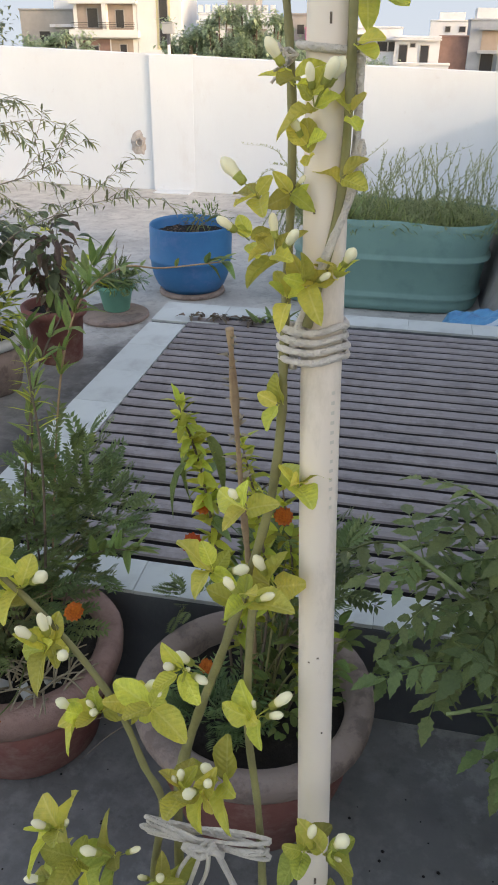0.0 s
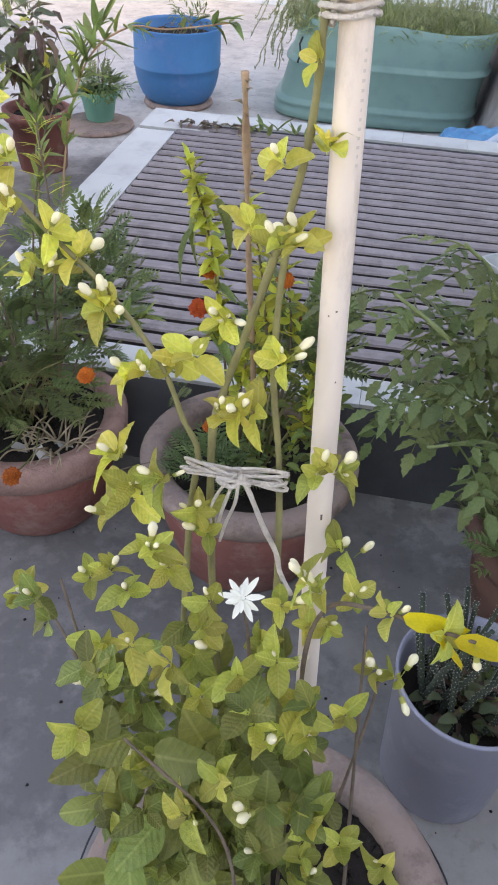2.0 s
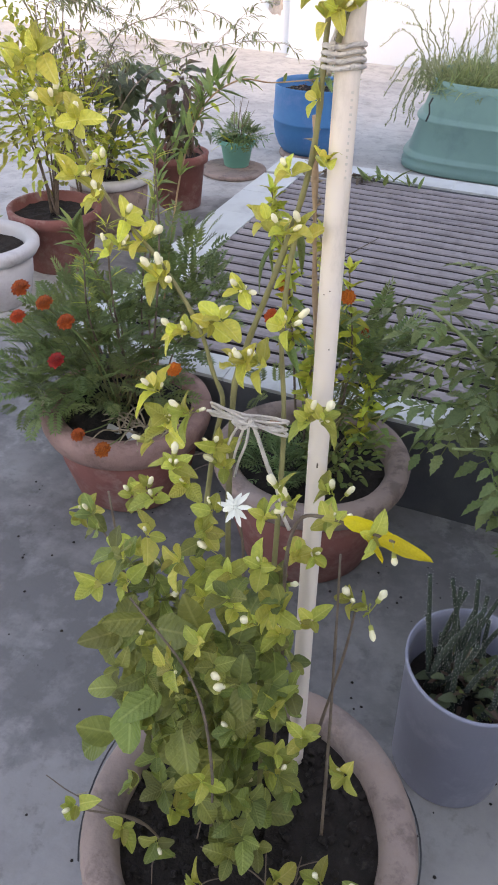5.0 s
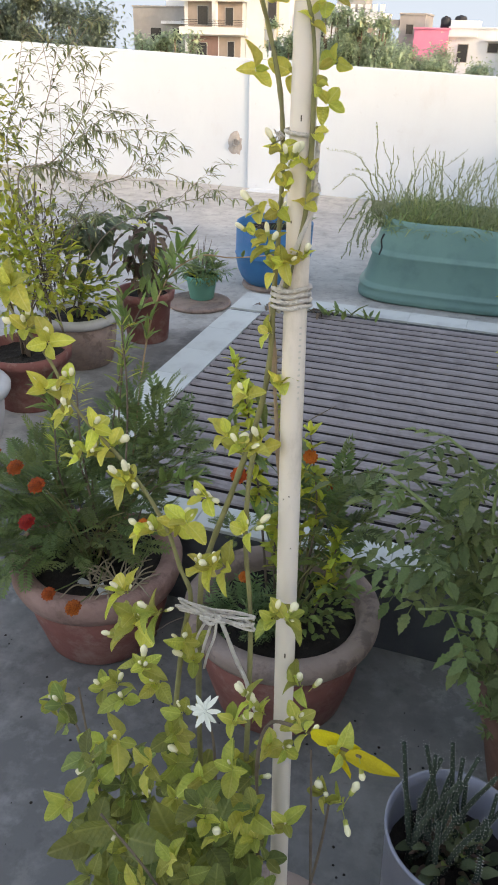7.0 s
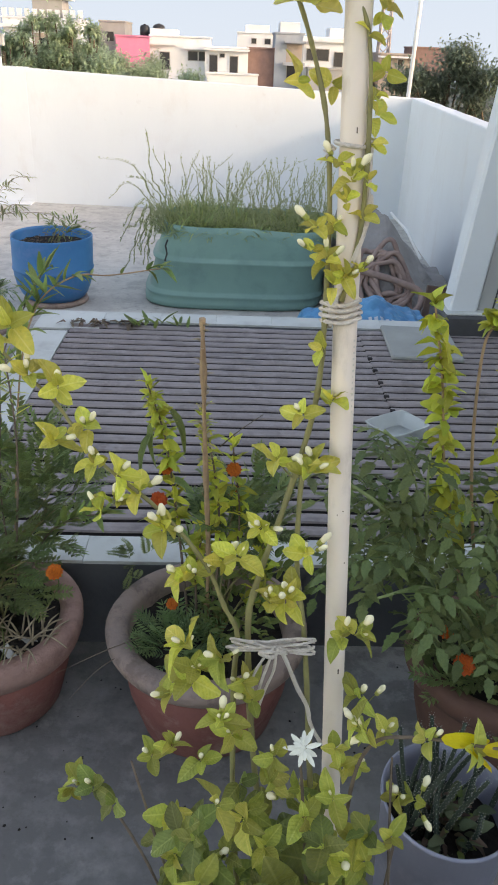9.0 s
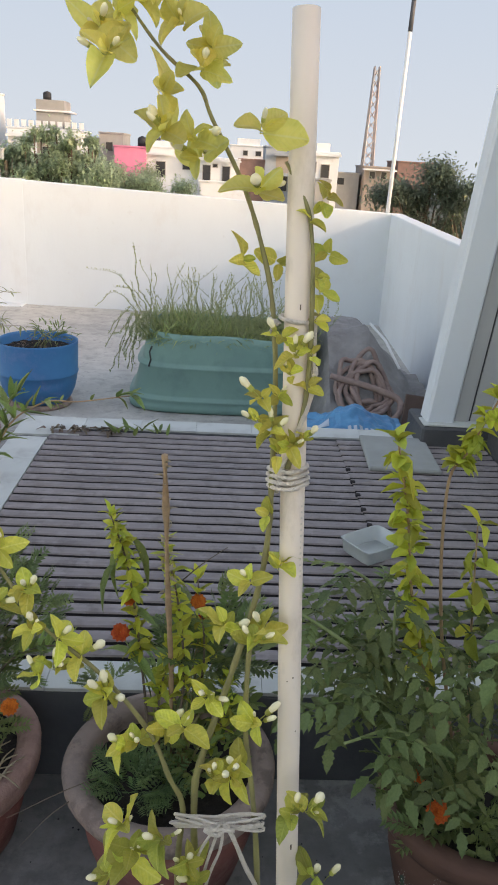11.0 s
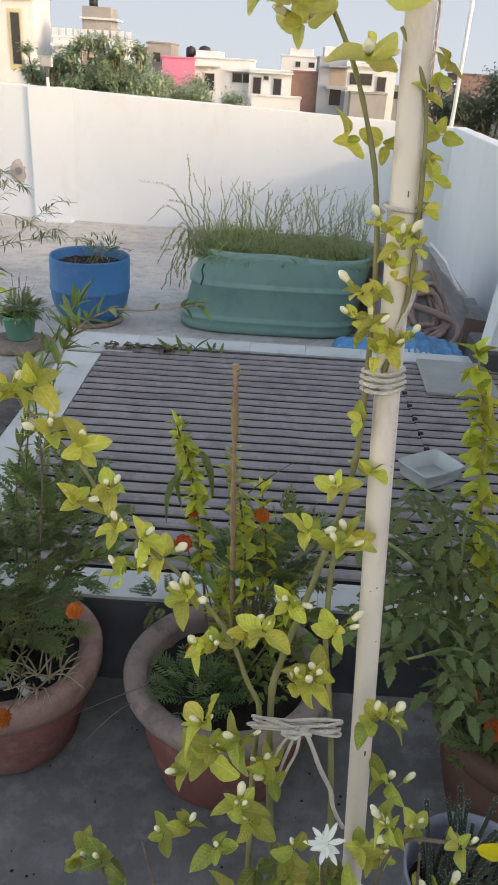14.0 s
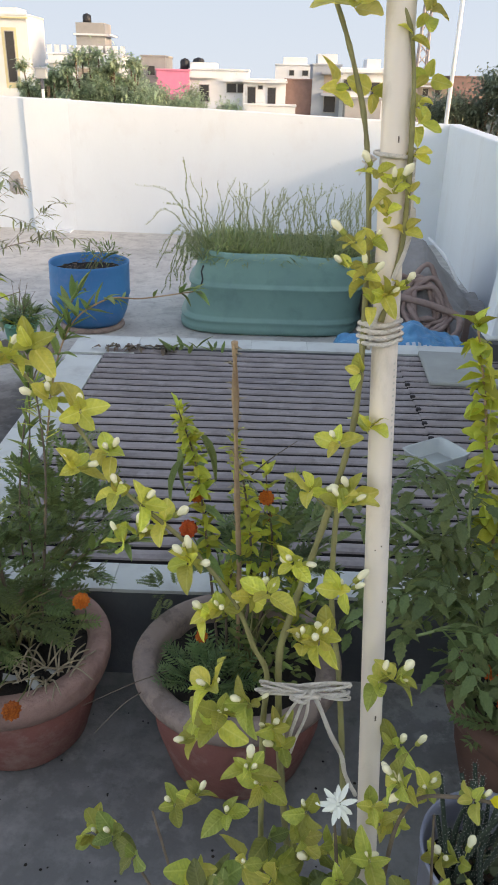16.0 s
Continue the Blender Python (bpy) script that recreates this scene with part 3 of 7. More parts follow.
near_tile, side_tile, far_tile = tile_mesh(0.2988, 0.123), tile_mesh(0.183, 0.2988), tile_mesh(0.2988, 0.148)
rng = random.Random(8)
for i in range(8):
    share("tile", near_tile, tiles, pose(KX0 + 0.15 + 0.3 * i, KY0 + 0.0615, 0.0005, rng.uniform(-.3, .3), rng.uniform(-.3, .3), rng.uniform(-.4, .4)))
for i in range(6):
    share("tile", side_tile, tiles, pose(KX0 + 0.0925, KY0 + 0.275 + 0.3 * i, 0.0005, rng.uniform(-.3, .3), 0, rng.uniform(-.4, .4)))
share("tile", tile_mesh(0.335, 0.283), tiles, pose(KX0 + 0.168, KY1 - 0.144, 0.0005, 0, 0.3, 0))
for i in range(6):
    share("tile", far_tile, tiles, pose(KX0 + 0.487 + 0.3 * i, KY1 - 0.0745, 0.0005, rng.uniform(-.3, .3), 0, rng.uniform(-.3, .3)))


# Near-black groove faces: the shade between the ribs is put into the colour.
M_GROOVE = mat("groove_shade_tone", (0.042, 0.035, 0.034), (0.024, 0.02, 0.02), scale=12, rough=0.9, bump=0.3)


def corrugated(name, x0, x1, y0, y1, z, lift, label):
    """A sheet whose flat-topped ribs run along x, with narrow sunken grooves between them."""
    bm = bmesh.new()
    pitch, rows = 0.0735, []
    prof = [(0.0, -0.006), (0.20, -0.006), (0.235, 0.014), (0.28, 0.020), (0.55, 0.0225), (0.92, 0.019), (0.97, 0.012)]
    n = int((y1 - y0) / pitch)
    ys = [(y0 + (k + f) * pitch, h) for k in range(n) for f, h in prof]
    nx = 40
    for y, h in ys:
        rows.append([bm.verts.new((x0 + (x1 - x0) * i / nx, y + 0.0014 * noise.noise((i * 0.35, y * 2, 0)), z + h + lift * i / nx + 0.002 * noise.noise((i * 0.3, y * 3, 4)))) for i in range(nx + 1)])
    for a, b in zip(rows, rows[1:]):
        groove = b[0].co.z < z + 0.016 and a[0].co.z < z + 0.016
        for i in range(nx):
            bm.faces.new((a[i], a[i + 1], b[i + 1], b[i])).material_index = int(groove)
    r = bmesh.ops.extrude_face_region(bm, geom=bm.faces[:])
    bmesh.ops.translate(bm, vec=(0, 0, -0.003), verts=[v for v in r["geom"] if isinstance(v, bmesh.types.BMVert)])
    bmesh.ops.recalc_face_normals(bm, faces=bm.faces)
    me_ob = part(name, bm, M_SHEET, None, label, smooth=False)
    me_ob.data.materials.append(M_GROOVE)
    return tagged(me_ob, category="roofing sheet", group="skylight cover sheets")


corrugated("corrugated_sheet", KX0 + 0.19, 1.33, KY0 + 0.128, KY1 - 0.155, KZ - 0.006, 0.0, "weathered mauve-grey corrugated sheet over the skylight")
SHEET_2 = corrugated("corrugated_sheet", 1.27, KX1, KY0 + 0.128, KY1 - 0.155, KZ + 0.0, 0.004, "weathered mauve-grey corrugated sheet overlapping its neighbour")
# Small dark blocks added to stand in for notches along the overlap.
for k in range(5):
    part("hook_bolt", box(1.262, 3.10 + 0.147 * k, KZ + 0.012, 1.284, 3.122 + 0.147 * k, KZ + 0.027, bevel=0.003), M_GROOVE, SHEET_2, "small dark block standing in for a notch at the overlap", smooth=False)
bm = box(1.385, 3.68, KZ + 0.022, 1.735, 4.13, KZ + 0.045, bevel=0.006)
bmesh.ops.rotate(bm, cent=(1.55, 3.9, KZ), matrix=Matrix.Rotation(radians(-3), 3, "Z"), verts=bm.verts)
tagged(part("stone_slab", bm, M_SLAB, None, "pale grey stone slab lying on the corrugated sheet", False), category="slab")

# Clear plastic food tray lying on the sheet
tray = thing("plastic_tray", (1.24, 2.88, KZ + 0.022), "cloudy clear plastic box without a lid, on the sheet", "plastic box", rz=33)
bm = bmesh.new()
box(-0.084, -0.067, 0.0, 0.084, 0.067, 0.002, bm=bm)
prev = None
for s, z in ((0.90, 0.0), (0.94, 0.006), (1.0, 0.052), (1.055, 0.053), (1.06, 0.057), (1.05, 0.0595), (0.985, 0.057), (0.925, 0.008), (0.89, 0.003)):
    ringv = []
    for i in range(28):
        a = 2 * math.pi * (i + 0.5) / 28
        c, d = math.cos(a), math.sin(a)
        q = (abs(c) ** 12 + abs(d) ** 12) ** (-1 / 12)
        ringv.append(bm.verts.new((0.097 * s * q * c, 0.078 * s * q * d, z)))
    if prev:
        for i in range(28):
            bm.faces.new((prev[i], prev[(i + 1) % 28], ringv[(i + 1) % 28], ringv[i]))
    prev = ringv
glass = M_CLEAR.node_tree.nodes["Principled BSDF"]
glass.inputs["Alpha"].default_value = 0.6
part("body", bm, M_CLEAR, tray)


# Pots
def pot(name, loc, profile, soil_r, soil_z, body_mat, label, category="flower pot", rim=None, rim_mat=None, wob=0.003, seed=1, soil=True, seg=48, group="flower pots"):
    th = thing(name, loc, label, category, group)
    part("body", lathe(profile, seg, wob, seed), body_mat, th)
    if rim:
        part("rim", lathe(rim, seg, wob, seed), rim_mat or body_mat, th)
    if soil:
        bm = bmesh.new()
        rng = random.Random(seed)
        rings = [[bm.verts.new((0, 0, soil_z + 0.01))]]
        for k in range(1, 9):
            r = soil_r * k / 8
            rings.append([bm.verts.new((r * math.cos(a), r * math.sin(a), soil_z + 0.012 * noise.noise((r * 30 * math.cos(a), r * 30 * math.sin(a), seed)) + 0.005 * rng.random())) for a in (2 * math.pi * i / 40 for i in range(40))])
        for p, q in zip(rings, rings[1:]):
            for i in range(40):
                j = (i + 1) % 40
                bm.faces.new((p[0], q[i], q[j]) if len(p) == 1 else (p[i], p[j], q[j], q[i]))
        part("soil", bm, M_SOIL, th, "dark crumbly soil")
    return th


def bowl(R, h, base, band):
    """Profiles of a bowl pot with a thick rim band: body, rim."""
    body = [(0, 0.0), (base, 0.0), (base + 0.01, 0.012), (base + 0.45 * (R - base), h * 0.42), (R - 0.035, h - band), (R - 0.05, h - band), (base - 0.02, 0.02), (0, 0.02)]
    rim = [(R - 0.06, h - band - 0.02), (R - 0.03, h - band - 0.002), (R - 0.012, h - band + 0.006), (R - 0.002, h - band * 0.6), (R, h - band * 0.25), (R - 0.008, h - 0.004), (R - 0.025, h), (R - 0.048, h - 0.004), (R - 0.06, h - 0.02), (R - 0.062, h - band - 0.02)]
    return body, rim


JP = (0.745, 0.885, 0.0)
b, r = bowl(0.272, 0.285, 0.17, 0.075)
big_pot = pot("clay_pot", JP, b, 0.215, 0.235, M_GREYPOT, "large weathered clay pot with a thick cracked rim", rim=r, seed=2)
CRUMB = to_mesh(lathe([(0, -0.5), (0.45, -0.2), (0.5, 0.15), (0.2, 0.5), (0, 0.55)], 6, 0.12, 3), "crumb", M_SOIL)
rng = random.Random(19)
crumbs = []
for k in range(420):
    a, d = rng.uniform(0, 6.28), 0.21 * rng.random() ** 0.5
    crumbs.append((CRUMB, pose(d * math.cos(a), d * math.sin(a), 0.243 + rng.uniform(0, 0.006), rng.uniform(0, 360), rng.uniform(0, 360), 0) @ Matrix.Scale(rng.uniform(0.005, 0.016), 4)))
joined("loose_soil", crumbs, M_SOIL, big_pot, "loose crumbs of dark soil")
# hairline crack wires round that rim
crack = thing("rim_wire", (JP[0], JP[1], 0.0), "thin dark wire lying loose round the clay pot's rim", "wire")
pts = [(0.276 * math.cos(a), 0.276 * math.sin(a), 0.262 + 0.012 * math.sin(5 * a)) for a in np.linspace(radians(95), radians(215), 26)]
part("strand", tube(pts, 0.0016, seg=5), M_LINE, crack)
pts = [(0.277 * math.cos(a), 0.277 * math.sin(a), 0.255 + 0.014 * math.sin(4 * a + 1)) for a in np.linspace(radians(-50), radians(40), 20)]
part("strand", tube(pts, 0.0016, seg=5), M_LINE, crack)

PA = (-0.025, 1.86, 0.0)
b, r = bowl(0.247, 0.30, 0.155, 0.085)
pot("clay_bowl", PA, b, 0.185, 0.262, M_CLAY, "wide red clay bowl with a pale worn rim", rim=r, rim_mat=M_CLAYRIM, seed=3)
PB = (0.55, 1.812, 0.0)
b, r = bowl(0.257, 0.325, 0.165, 0.064)
pot("clay_pot", PB, b, 0.2, 0.265, M_CLAY, "round clay pot with a thick greyish rim against the kerb", rim=r, rim_mat=M_GREYPOT, seed=4)
PT = (1.285, 1.735, 0.0)
b, r = bowl(0.232, 0.30, 0.15, 0.07)
pot("clay_pot", PT, b, 0.175, 0.25, M_BROWNPOT, "dark brown clay pot full of leafy plants", rim=r, seed=5)
GB = (1.04, 1.30, 0.0)
th = pot("plastic_bucket", GB, [(0, 0), (0.108, 0), (0.112, 0.006), (0.130, 0.318), (0.1335, 0.320), (0.1335, 0.327), (0.128, 0.327), (0.124, 0.30), (0.108, 0.02), (0, 0.02)], 0.123, 0.225, M_BUCKET, "lavender-grey plastic bucket used as a planter", category="bucket", wob=0.001, seed=6, seg=56)

# Pots by the far left
WP = (-1.175, 3.72, 0.0)
b, r = bowl(0.24, 0.29, 0.16, 0.05)
pot("pale_pot", WP, b, 0.195, 0.245, M_GREYPOT, "grey cement pot with a whitish rim", rim=r, rim_mat=M_WHITEPOT, seed=7)
PC = (-0.985, 4.16, 0.0)
tall = lambda R, base, h: ([(0, 0), (base, 0), (base + 0.004, 0.008), (R - 0.02, h - 0.06), (R - 0.012, h - 0.055), (R, h - 0.05), (R + 0.004, h - 0.006), (R - 0.006, h), (R - 0.02, h - 0.004), (R - 0.03, h - 0.06), (base - 0.02, 0.02), (0, 0.02)])
pot("terracotta_pot", PC, tall(0.165, 0.115, 0.30), 0.14, 0.255, M_CLAY, "tapered red terracotta pot", seed=8)
PD = (-1.14, 3.17, 0.0)
pot("terracotta_pot", PD, tall(0.212, 0.15, 0.28), 0.187, 0.235, M_CLAY, "tapered red terracotta pot with a bushy plant", seed=9)
PE = (-1.20, 2.72, 0.0)
b, r = bowl(0.235, 0.27, 0.16, 0.06)
pot("pale_pot", PE, b, 0.17, 0.22, M_WHITEPOT, "wide pale grey pot with a thick rounded rim", rim=r, seed=10)

# Small mint pot on a round cement disc
DISC = (-0.945, 4.86, 0.0)
bm = lathe([(0, 0), (0.205, 0), (0.215, 0.008), (0.212, 0.024), (0.20, 0.028), (0.19, 0.020), (0, 0.018)], 48, 0.002, 4)
tagged(part("cement_disc", bm, M_GREYPOT, None, "round cement lid lying on the floor"), category="disc").matrix_basis = pose(*DISC)
GP = (-0.955, 4.94, 0.020)
pot("mint_pot", GP, [(0, 0), (0.075, 0), (0.08, 0.005), (0.104, 0.135), (0.118, 0.137), (0.118, 0.165), (0.108, 0.165), (0.098, 0.12), (0, 0.12)], 0.1, 0.14, M_MINT, "small mint-green plastic pot on a cement disc", wob=0.0, seed=11)

# Blue drum planter
BD = (-0.617, 5.47, 0.0)
pot("blue_drum", BD, [(0.0, 0.02), (0.1498, 0.02), (0.1872, 0.03), (0.2226, 0.07), (0.2482, 0.1255), (0.2621, 0.1833), (0.2654, 0.2268), (0.2718, 0.2316), (0.2739, 0.2412), (0.2696, 0.2509), (0.2696, 0.4439), (0.2702, 0.4535), (0.2632, 0.4535), (0.26, 0.4342), (0.2461, 0.2412), (0.0, 0.2412)], 0.256, 0.385, M_BLUE, "cut-down blue plastic drum used as a planter", category="drum planter", wob=0.004, seed=12, seg=56)

bm = lathe([(0.10, 0.0), (0.215, 0.0), (0.222, 0.01), (0.216, 0.028), (0.20, 0.034), (0.14, 0.02), (0.10, 0.02)], 40, 0.002, 8)
tagged(part("cement_ring", bm, M_GREYPOT, None, "grey cement ring under the blue drum"), category="ring").matrix_basis = pose(*BD)

# Sea-green tub cut from a water tank
TUB = (0.66, 5.76, 0.0)
tub = thing("green_tub", TUB, "big sea-green plastic tub cut from a water tank", "planter tub")


def tub_ring(bm, sx, sy, z, wob=0.0, seg=72):
    out = []
    lean = -0.045 + 0.19 * z
    for i in range(seg):
        a = 2 * math.pi * i / seg
        c, d = math.cos(a), math.sin(a)
        q = (abs(c) ** 4.0 + abs(d) ** 4.0) ** (-0.25)
        out.append(bm.verts.new((sx * q * c + lean, sy * q * d, z + wob * math.sin(3 * a + 1) + wob * 0.5 * math.sin(7 * a))))
    return out


bm = bmesh.new()
prof = [(0.93, 0.0), (0.985, 0.012), (1.0, 0.05)]
for zc in (0.10, 0.33):
    prof += [(0.985 - 0.10 * zc, zc - 0.03), (1.012 - 0.09 * zc, zc - 0.014), (1.018 - 0.09 * zc, zc), (0.972 - 0.10 * zc, zc + 0.014), (0.978 - 0.10 * zc, zc + 0.03)]
prof += [(0.935, 0.50), (0.93, 0.548), (0.918, 0.55), (0.905, 0.50), (0.90, 0.40)]
prev = None
for k, (s, z) in enumerate(prof):
    ringv = tub_ring(bm, 0.635 * s, 0.43 * s, z, 0.008 if z > 0.45 else 0.0)
    if prev:
        for i in range(72):
            bm.faces.new((prev[i], prev[(i + 1) % 72], ringv[(i + 1) % 72], ringv[i]))
    prev = ringv
bmesh.ops.recalc_face_normals(bm, faces=bm.faces)
part("shell", bm, M_TUB, tub)
bm = bmesh.new()
bm.faces.new(tub_ring(bm, 0.565, 0.38, 0.46))
part("soil", bm, M_SOIL, tub, "dark soil under the grass", smooth=False)
bm = tube([(-0.505, -0.408, 0.33), (-0.49, -0.412, 0.38), (-0.50, -0.406, 0.43), (-0.485, -0.404, 0.47)], 0.006, seg=5)
part("tear", bm, M_LINE, tub, "dark tear in the plastic")

# Heap in the far corner: tarpaulin, a coil of hose, a board, a clear tub, a blue bag
def heap_height(x, y):
    """Height of the tarpaulin over the floor."""
    rise = min(1.0, max(0.0, (y - 4.95) / 0.75))
    rise = rise * rise * (3 - 2 * rise)
    fall = min(1.0, max(0.0, (7.0 - y) / 0.9))
    side_fall = 1.0 if x < 1.68 else max(0.12, 1.0 - (x - 1.68) / 0.47)
    left_fall = min(1.0, max(0.0, (x - 1.28) / 0.10))
    return (0.08 + 0.54 * rise * side_fall) * fall * left_fall


heap = thing("tarpaulin_heap", (1.70, 5.7, 0.0), "heap covered with crumpled grey tarpaulin against the wall", "junk heap")
bm = bmesh.new()
nx, ny = 34, 62
gv = []
for j in range(ny + 1):
    row = []
    for i in range(nx + 1):
        x, y = 1.28 + 0.93 * i / nx, 4.80 + 2.2 * j / ny
        h = heap_height(x, y)
        fold = abs(noise.noise((x * 4.2 + 2.0 * y, y * 2.6, 1))) * 0.10 + 0.022 * noise.noise((x * 15, y * 15, 2))
        row.append(bm.verts.new((x - 1.70, y - 5.7, max(0.0, h + (fold - 0.04) * min(1.0, h * 5)))))
    gv.append(row)
for j in range(ny):
    for i in range(nx):
        bm.faces.new((gv[j][i], gv[j][i + 1], gv[j + 1][i + 1], gv[j + 1][i]))
part("tarpaulin", bm, M_TARP, heap, smooth=False)
hose = thing("hose_coil", (1.60, 5.25, 0.0), "coil of dull pinkish-brown hose lying on the tarpaulin", "hose")
rng = random.Random(21)
for k in range(7):
    cx, cy = 1.60 + rng.uniform(-0.06, 0.08), 5.17 + rng.uniform(-0.06, 0.08)
    ra, rb, tw = rng.uniform(0.08, 0.18), rng.uniform(0.09, 0.19), rng.uniform(0, 3.1)
    pts = []
    for i in range(29):
        a = 2 * math.pi * i / 28 * rng.choice((1.0, 1.0, 1.02))
        x, y = cx + ra * math.cos(a) * math.cos(tw) - rb * math.sin(a) * math.sin(tw), cy + ra * math.cos(a) * math.sin(tw) + rb * math.sin(a) * math.cos(tw)
        x = max(1.34, x)
        pts.append((x - 1.60, y - 5.25, heap_height(x, y) + 0.035 + 0.008 * k + 0.020 * math.sin(3 * a + k) + 0.012 * math.sin(5 * a + 2 * k)))
    part("loop", tube(smooth_path(pts, 2), 0.017, seg=8, rough=0.3), M_SACK, hose)
part("loop", tube(smooth_path([(-0.22, -0.04, 0.36), (-0.08, -0.05, 0.33), (0.10, -0.08, 0.29), (0.24, -0.14, 0.24), (0.20, -0.28, 0.17), (0.05, -0.36, 0.12)], 7), 0.022, seg=8, rough=0.15), M_SACK, hose)
board = thing("board", (1.90, 4.90, 0.0), "short dark brown board leaning among the junk", "board")
bm = box(-0.09, -0.012, 0.0, 0.09, 0.012, 0.33, bevel=0.004)
bmesh.ops.rotate(bm, cent=(0, 0, 0), matrix=Matrix.Rotation(radians(-14), 3, "X") @ Matrix.Rotation(radians(6), 3, "Y"), verts=bm.verts)
part("plank", bm, M_BOARD, board, smooth=False)
rod = thing("thin_rod", (1.69, 5.62, 0.60), "thin pale grey rod lying down the tarpaulin", "rod")
part("shaft", tube([(0.0, 0.0, 0.045), (0.08, -0.20, -0.03), (0.15, -0.40, -0.17)], 0.009, seg=8), M_WHITEPIPE, rod)

BAGX, BAGY = 1.42, 4.62


def bag_height(x, y):
    """Height of the crumpled bag over the floor."""
    u, v = (x - 0.94) / 0.93, (y - 4.345) / 0.60
    if not (0 < u < 1 and 0 < v < 1):
        return 0.0
    edge = min(1.0, 9 * u) * min(1.0, 9 * (1 - u)) * min(1.0, 14 * v) * min(1.0, 5 * (1 - v))
    lump = 0.13 * math.exp(-((x - 1.44) / 0.17) ** 2 - ((y - 4.66) / 0.16) ** 2)
    crease = 0.05 * abs(noise.noise((x * 6 + y * 5, y * 7, 3))) + 0.02 * noise.noise((x * 21, y * 19, 5))
    return max(0.0, edge * (0.175 + 0.03 * u + lump + crease))


bag = thing("plastic_bag", (BAGX, BAGY, 0.0), "crumpled bright blue plastic bag with pale print behind the kerb", "plastic bag")
bm = bmesh.new()
gv = [[bm.verts.new((x - BAGX, y - BAGY, bag_height(x, y))) for x in np.linspace(0.94, 1.87, 64)] for y in np.linspace(4.345, 4.945, 40)]
for j in range(39):
    for i in range(63):
        bm.faces.new((gv[j][i], gv[j][i + 1], gv[j + 1][i + 1], gv[j + 1][i]))
part("film", bm, M_BAG, bag, smooth=False)
def bag_bar(x0, x1, y0, y1):
    bm = bmesh.new()
    rows = [[bm.verts.new((x - BAGX, y - BAGY, bag_height(x, y) + 0.004)) for x in np.linspace(x0, x1, 4)] for y in np.linspace(y0, y1, 4)]
    for p, q in zip(rows, rows[1:]):
        for i in range(3):
            bm.faces.new((p[i], p[i + 1], q[i + 1], q[i]))
    part("print_bar", bm, M_BAGPRINT, bag, smooth=False)


for k in range(6):
    bag_bar(1.37 + 0.034 * k, 1.392 + 0.034 * k, 4.405, 4.445)
for k in range(5):
    bag_bar(1.40 + 0.034 * k, 1.42 + 0.034 * k, 4.475, 4.505)
bag_bar(1.16, 1.30, 4.56, 4.60)

# Pole on the far corner
fp = thing("pipe_mast", (2.395, 8.85, 1.20), "thin white pipe standing on the parapet corner with a dark tip", "pole")
part("pipe", tube([(0, 0, -0.3), (0.02, 0, 1.77)], 0.022, seg=10), M_WHITEPIPE, fp)
part("tip", tube([(0.02, 0, 1.77), (0.023, 0, 2.05)], 0.024, seg=10), M_RUBBER, fp, "dark sleeve")
# The jasmine: support pipe, rope ties, plant
def pipe_at(z):
    return Vector((0.7394 - 0.0537 * (z - 0.882) + 0.016 * max(0.0, z - 1.25) ** 1.3, 1.1063 + 0.1086 * (z - 0.882), z))


PIPE_R = 0.0141
pipe = thing("pvc_pipe", tuple(pipe_at(0.20)), "ivory pvc pipe standing in the clay pot as plant support", "pipe")
base = pipe_at(0.20)
top = pipe_at(1.832)
axis = (top - base).normalized()
bm = bmesh.new()
rings = []
side = axis.orthogonal().normalized()
other = axis.cross(side)
for r, l in [(PIPE_R, k / 16) for k in range(17)] + [(PIPE_R, 1.0), (PIPE_R - 0.0022, 1.0), (PIPE_R - 0.0022, 0.9)]:
    rings.append([bm.verts.new(pipe_at(0.20 + 1.632 * l) - base + r * (math.cos(a) * side + math.sin(a) * other)) for a in (2 * math.pi * i / 40 for i in range(40))])
for p, q in zip(rings, rings[1:]):
    for i in range(40):
        bm.faces.new((p[i], p[(i + 1) % 40], q[(i + 1) % 40], q[i]))
part("tube", bm, M_PVC, pipe)
rng = random.Random(5)
front = Vector((0.0, -0.93, 0.37))
front = (front - axis * front.dot(axis)).normalized()
right = axis.cross(front)
def pipe_mark(z, ang, w, h):
    c = pipe_at(z) - base
    bm = bmesh.new()
    vs = []
    for u in (-1, 0, 1):
        a = ang + u * w / PIPE_R / 2
        d = math.cos(a) * front + math.sin(a) * right
        vs.append([bm.verts.new(c + d * (PIPE_R + 0.0003) + axis * (s * h / 2)) for s in (-1, 1)])
    for p, q in zip(vs, vs[1:]):
        bm.faces.new((p[0], q[0], q[1], p[1]))
    return bm
for k in range(13):
    part("print_mark", pipe_mark(1.322 - 0.0072 * k, 0.75, rng.uniform(0.0015, 0.0035), 0.0026), M_INK, pipe, smooth=False)
for z, ang, w, h in ((0.860, 0.25, 0.0022, 0.008), (1.105, 0.2, 0.0018, 0.0018), (1.10, -0.3, 0.0015, 0.0015), (1.545, 0.1, 0.0014, 0.006), (1.03, 0.5, 0.0015, 0.002), (1.44, -0.4, 0.0016, 0.003)):
    part("scuff", pipe_mark(z, ang, w, h), M_BARK, pipe, smooth=False)


def rope_piece(th, pts, r=0.0024, name="strand", seed=0, n=6):
    sm = smooth_path(pts, n)
    return part(name, tube(sm, r, seg=7, rough=0.2), M_ROPE, th)


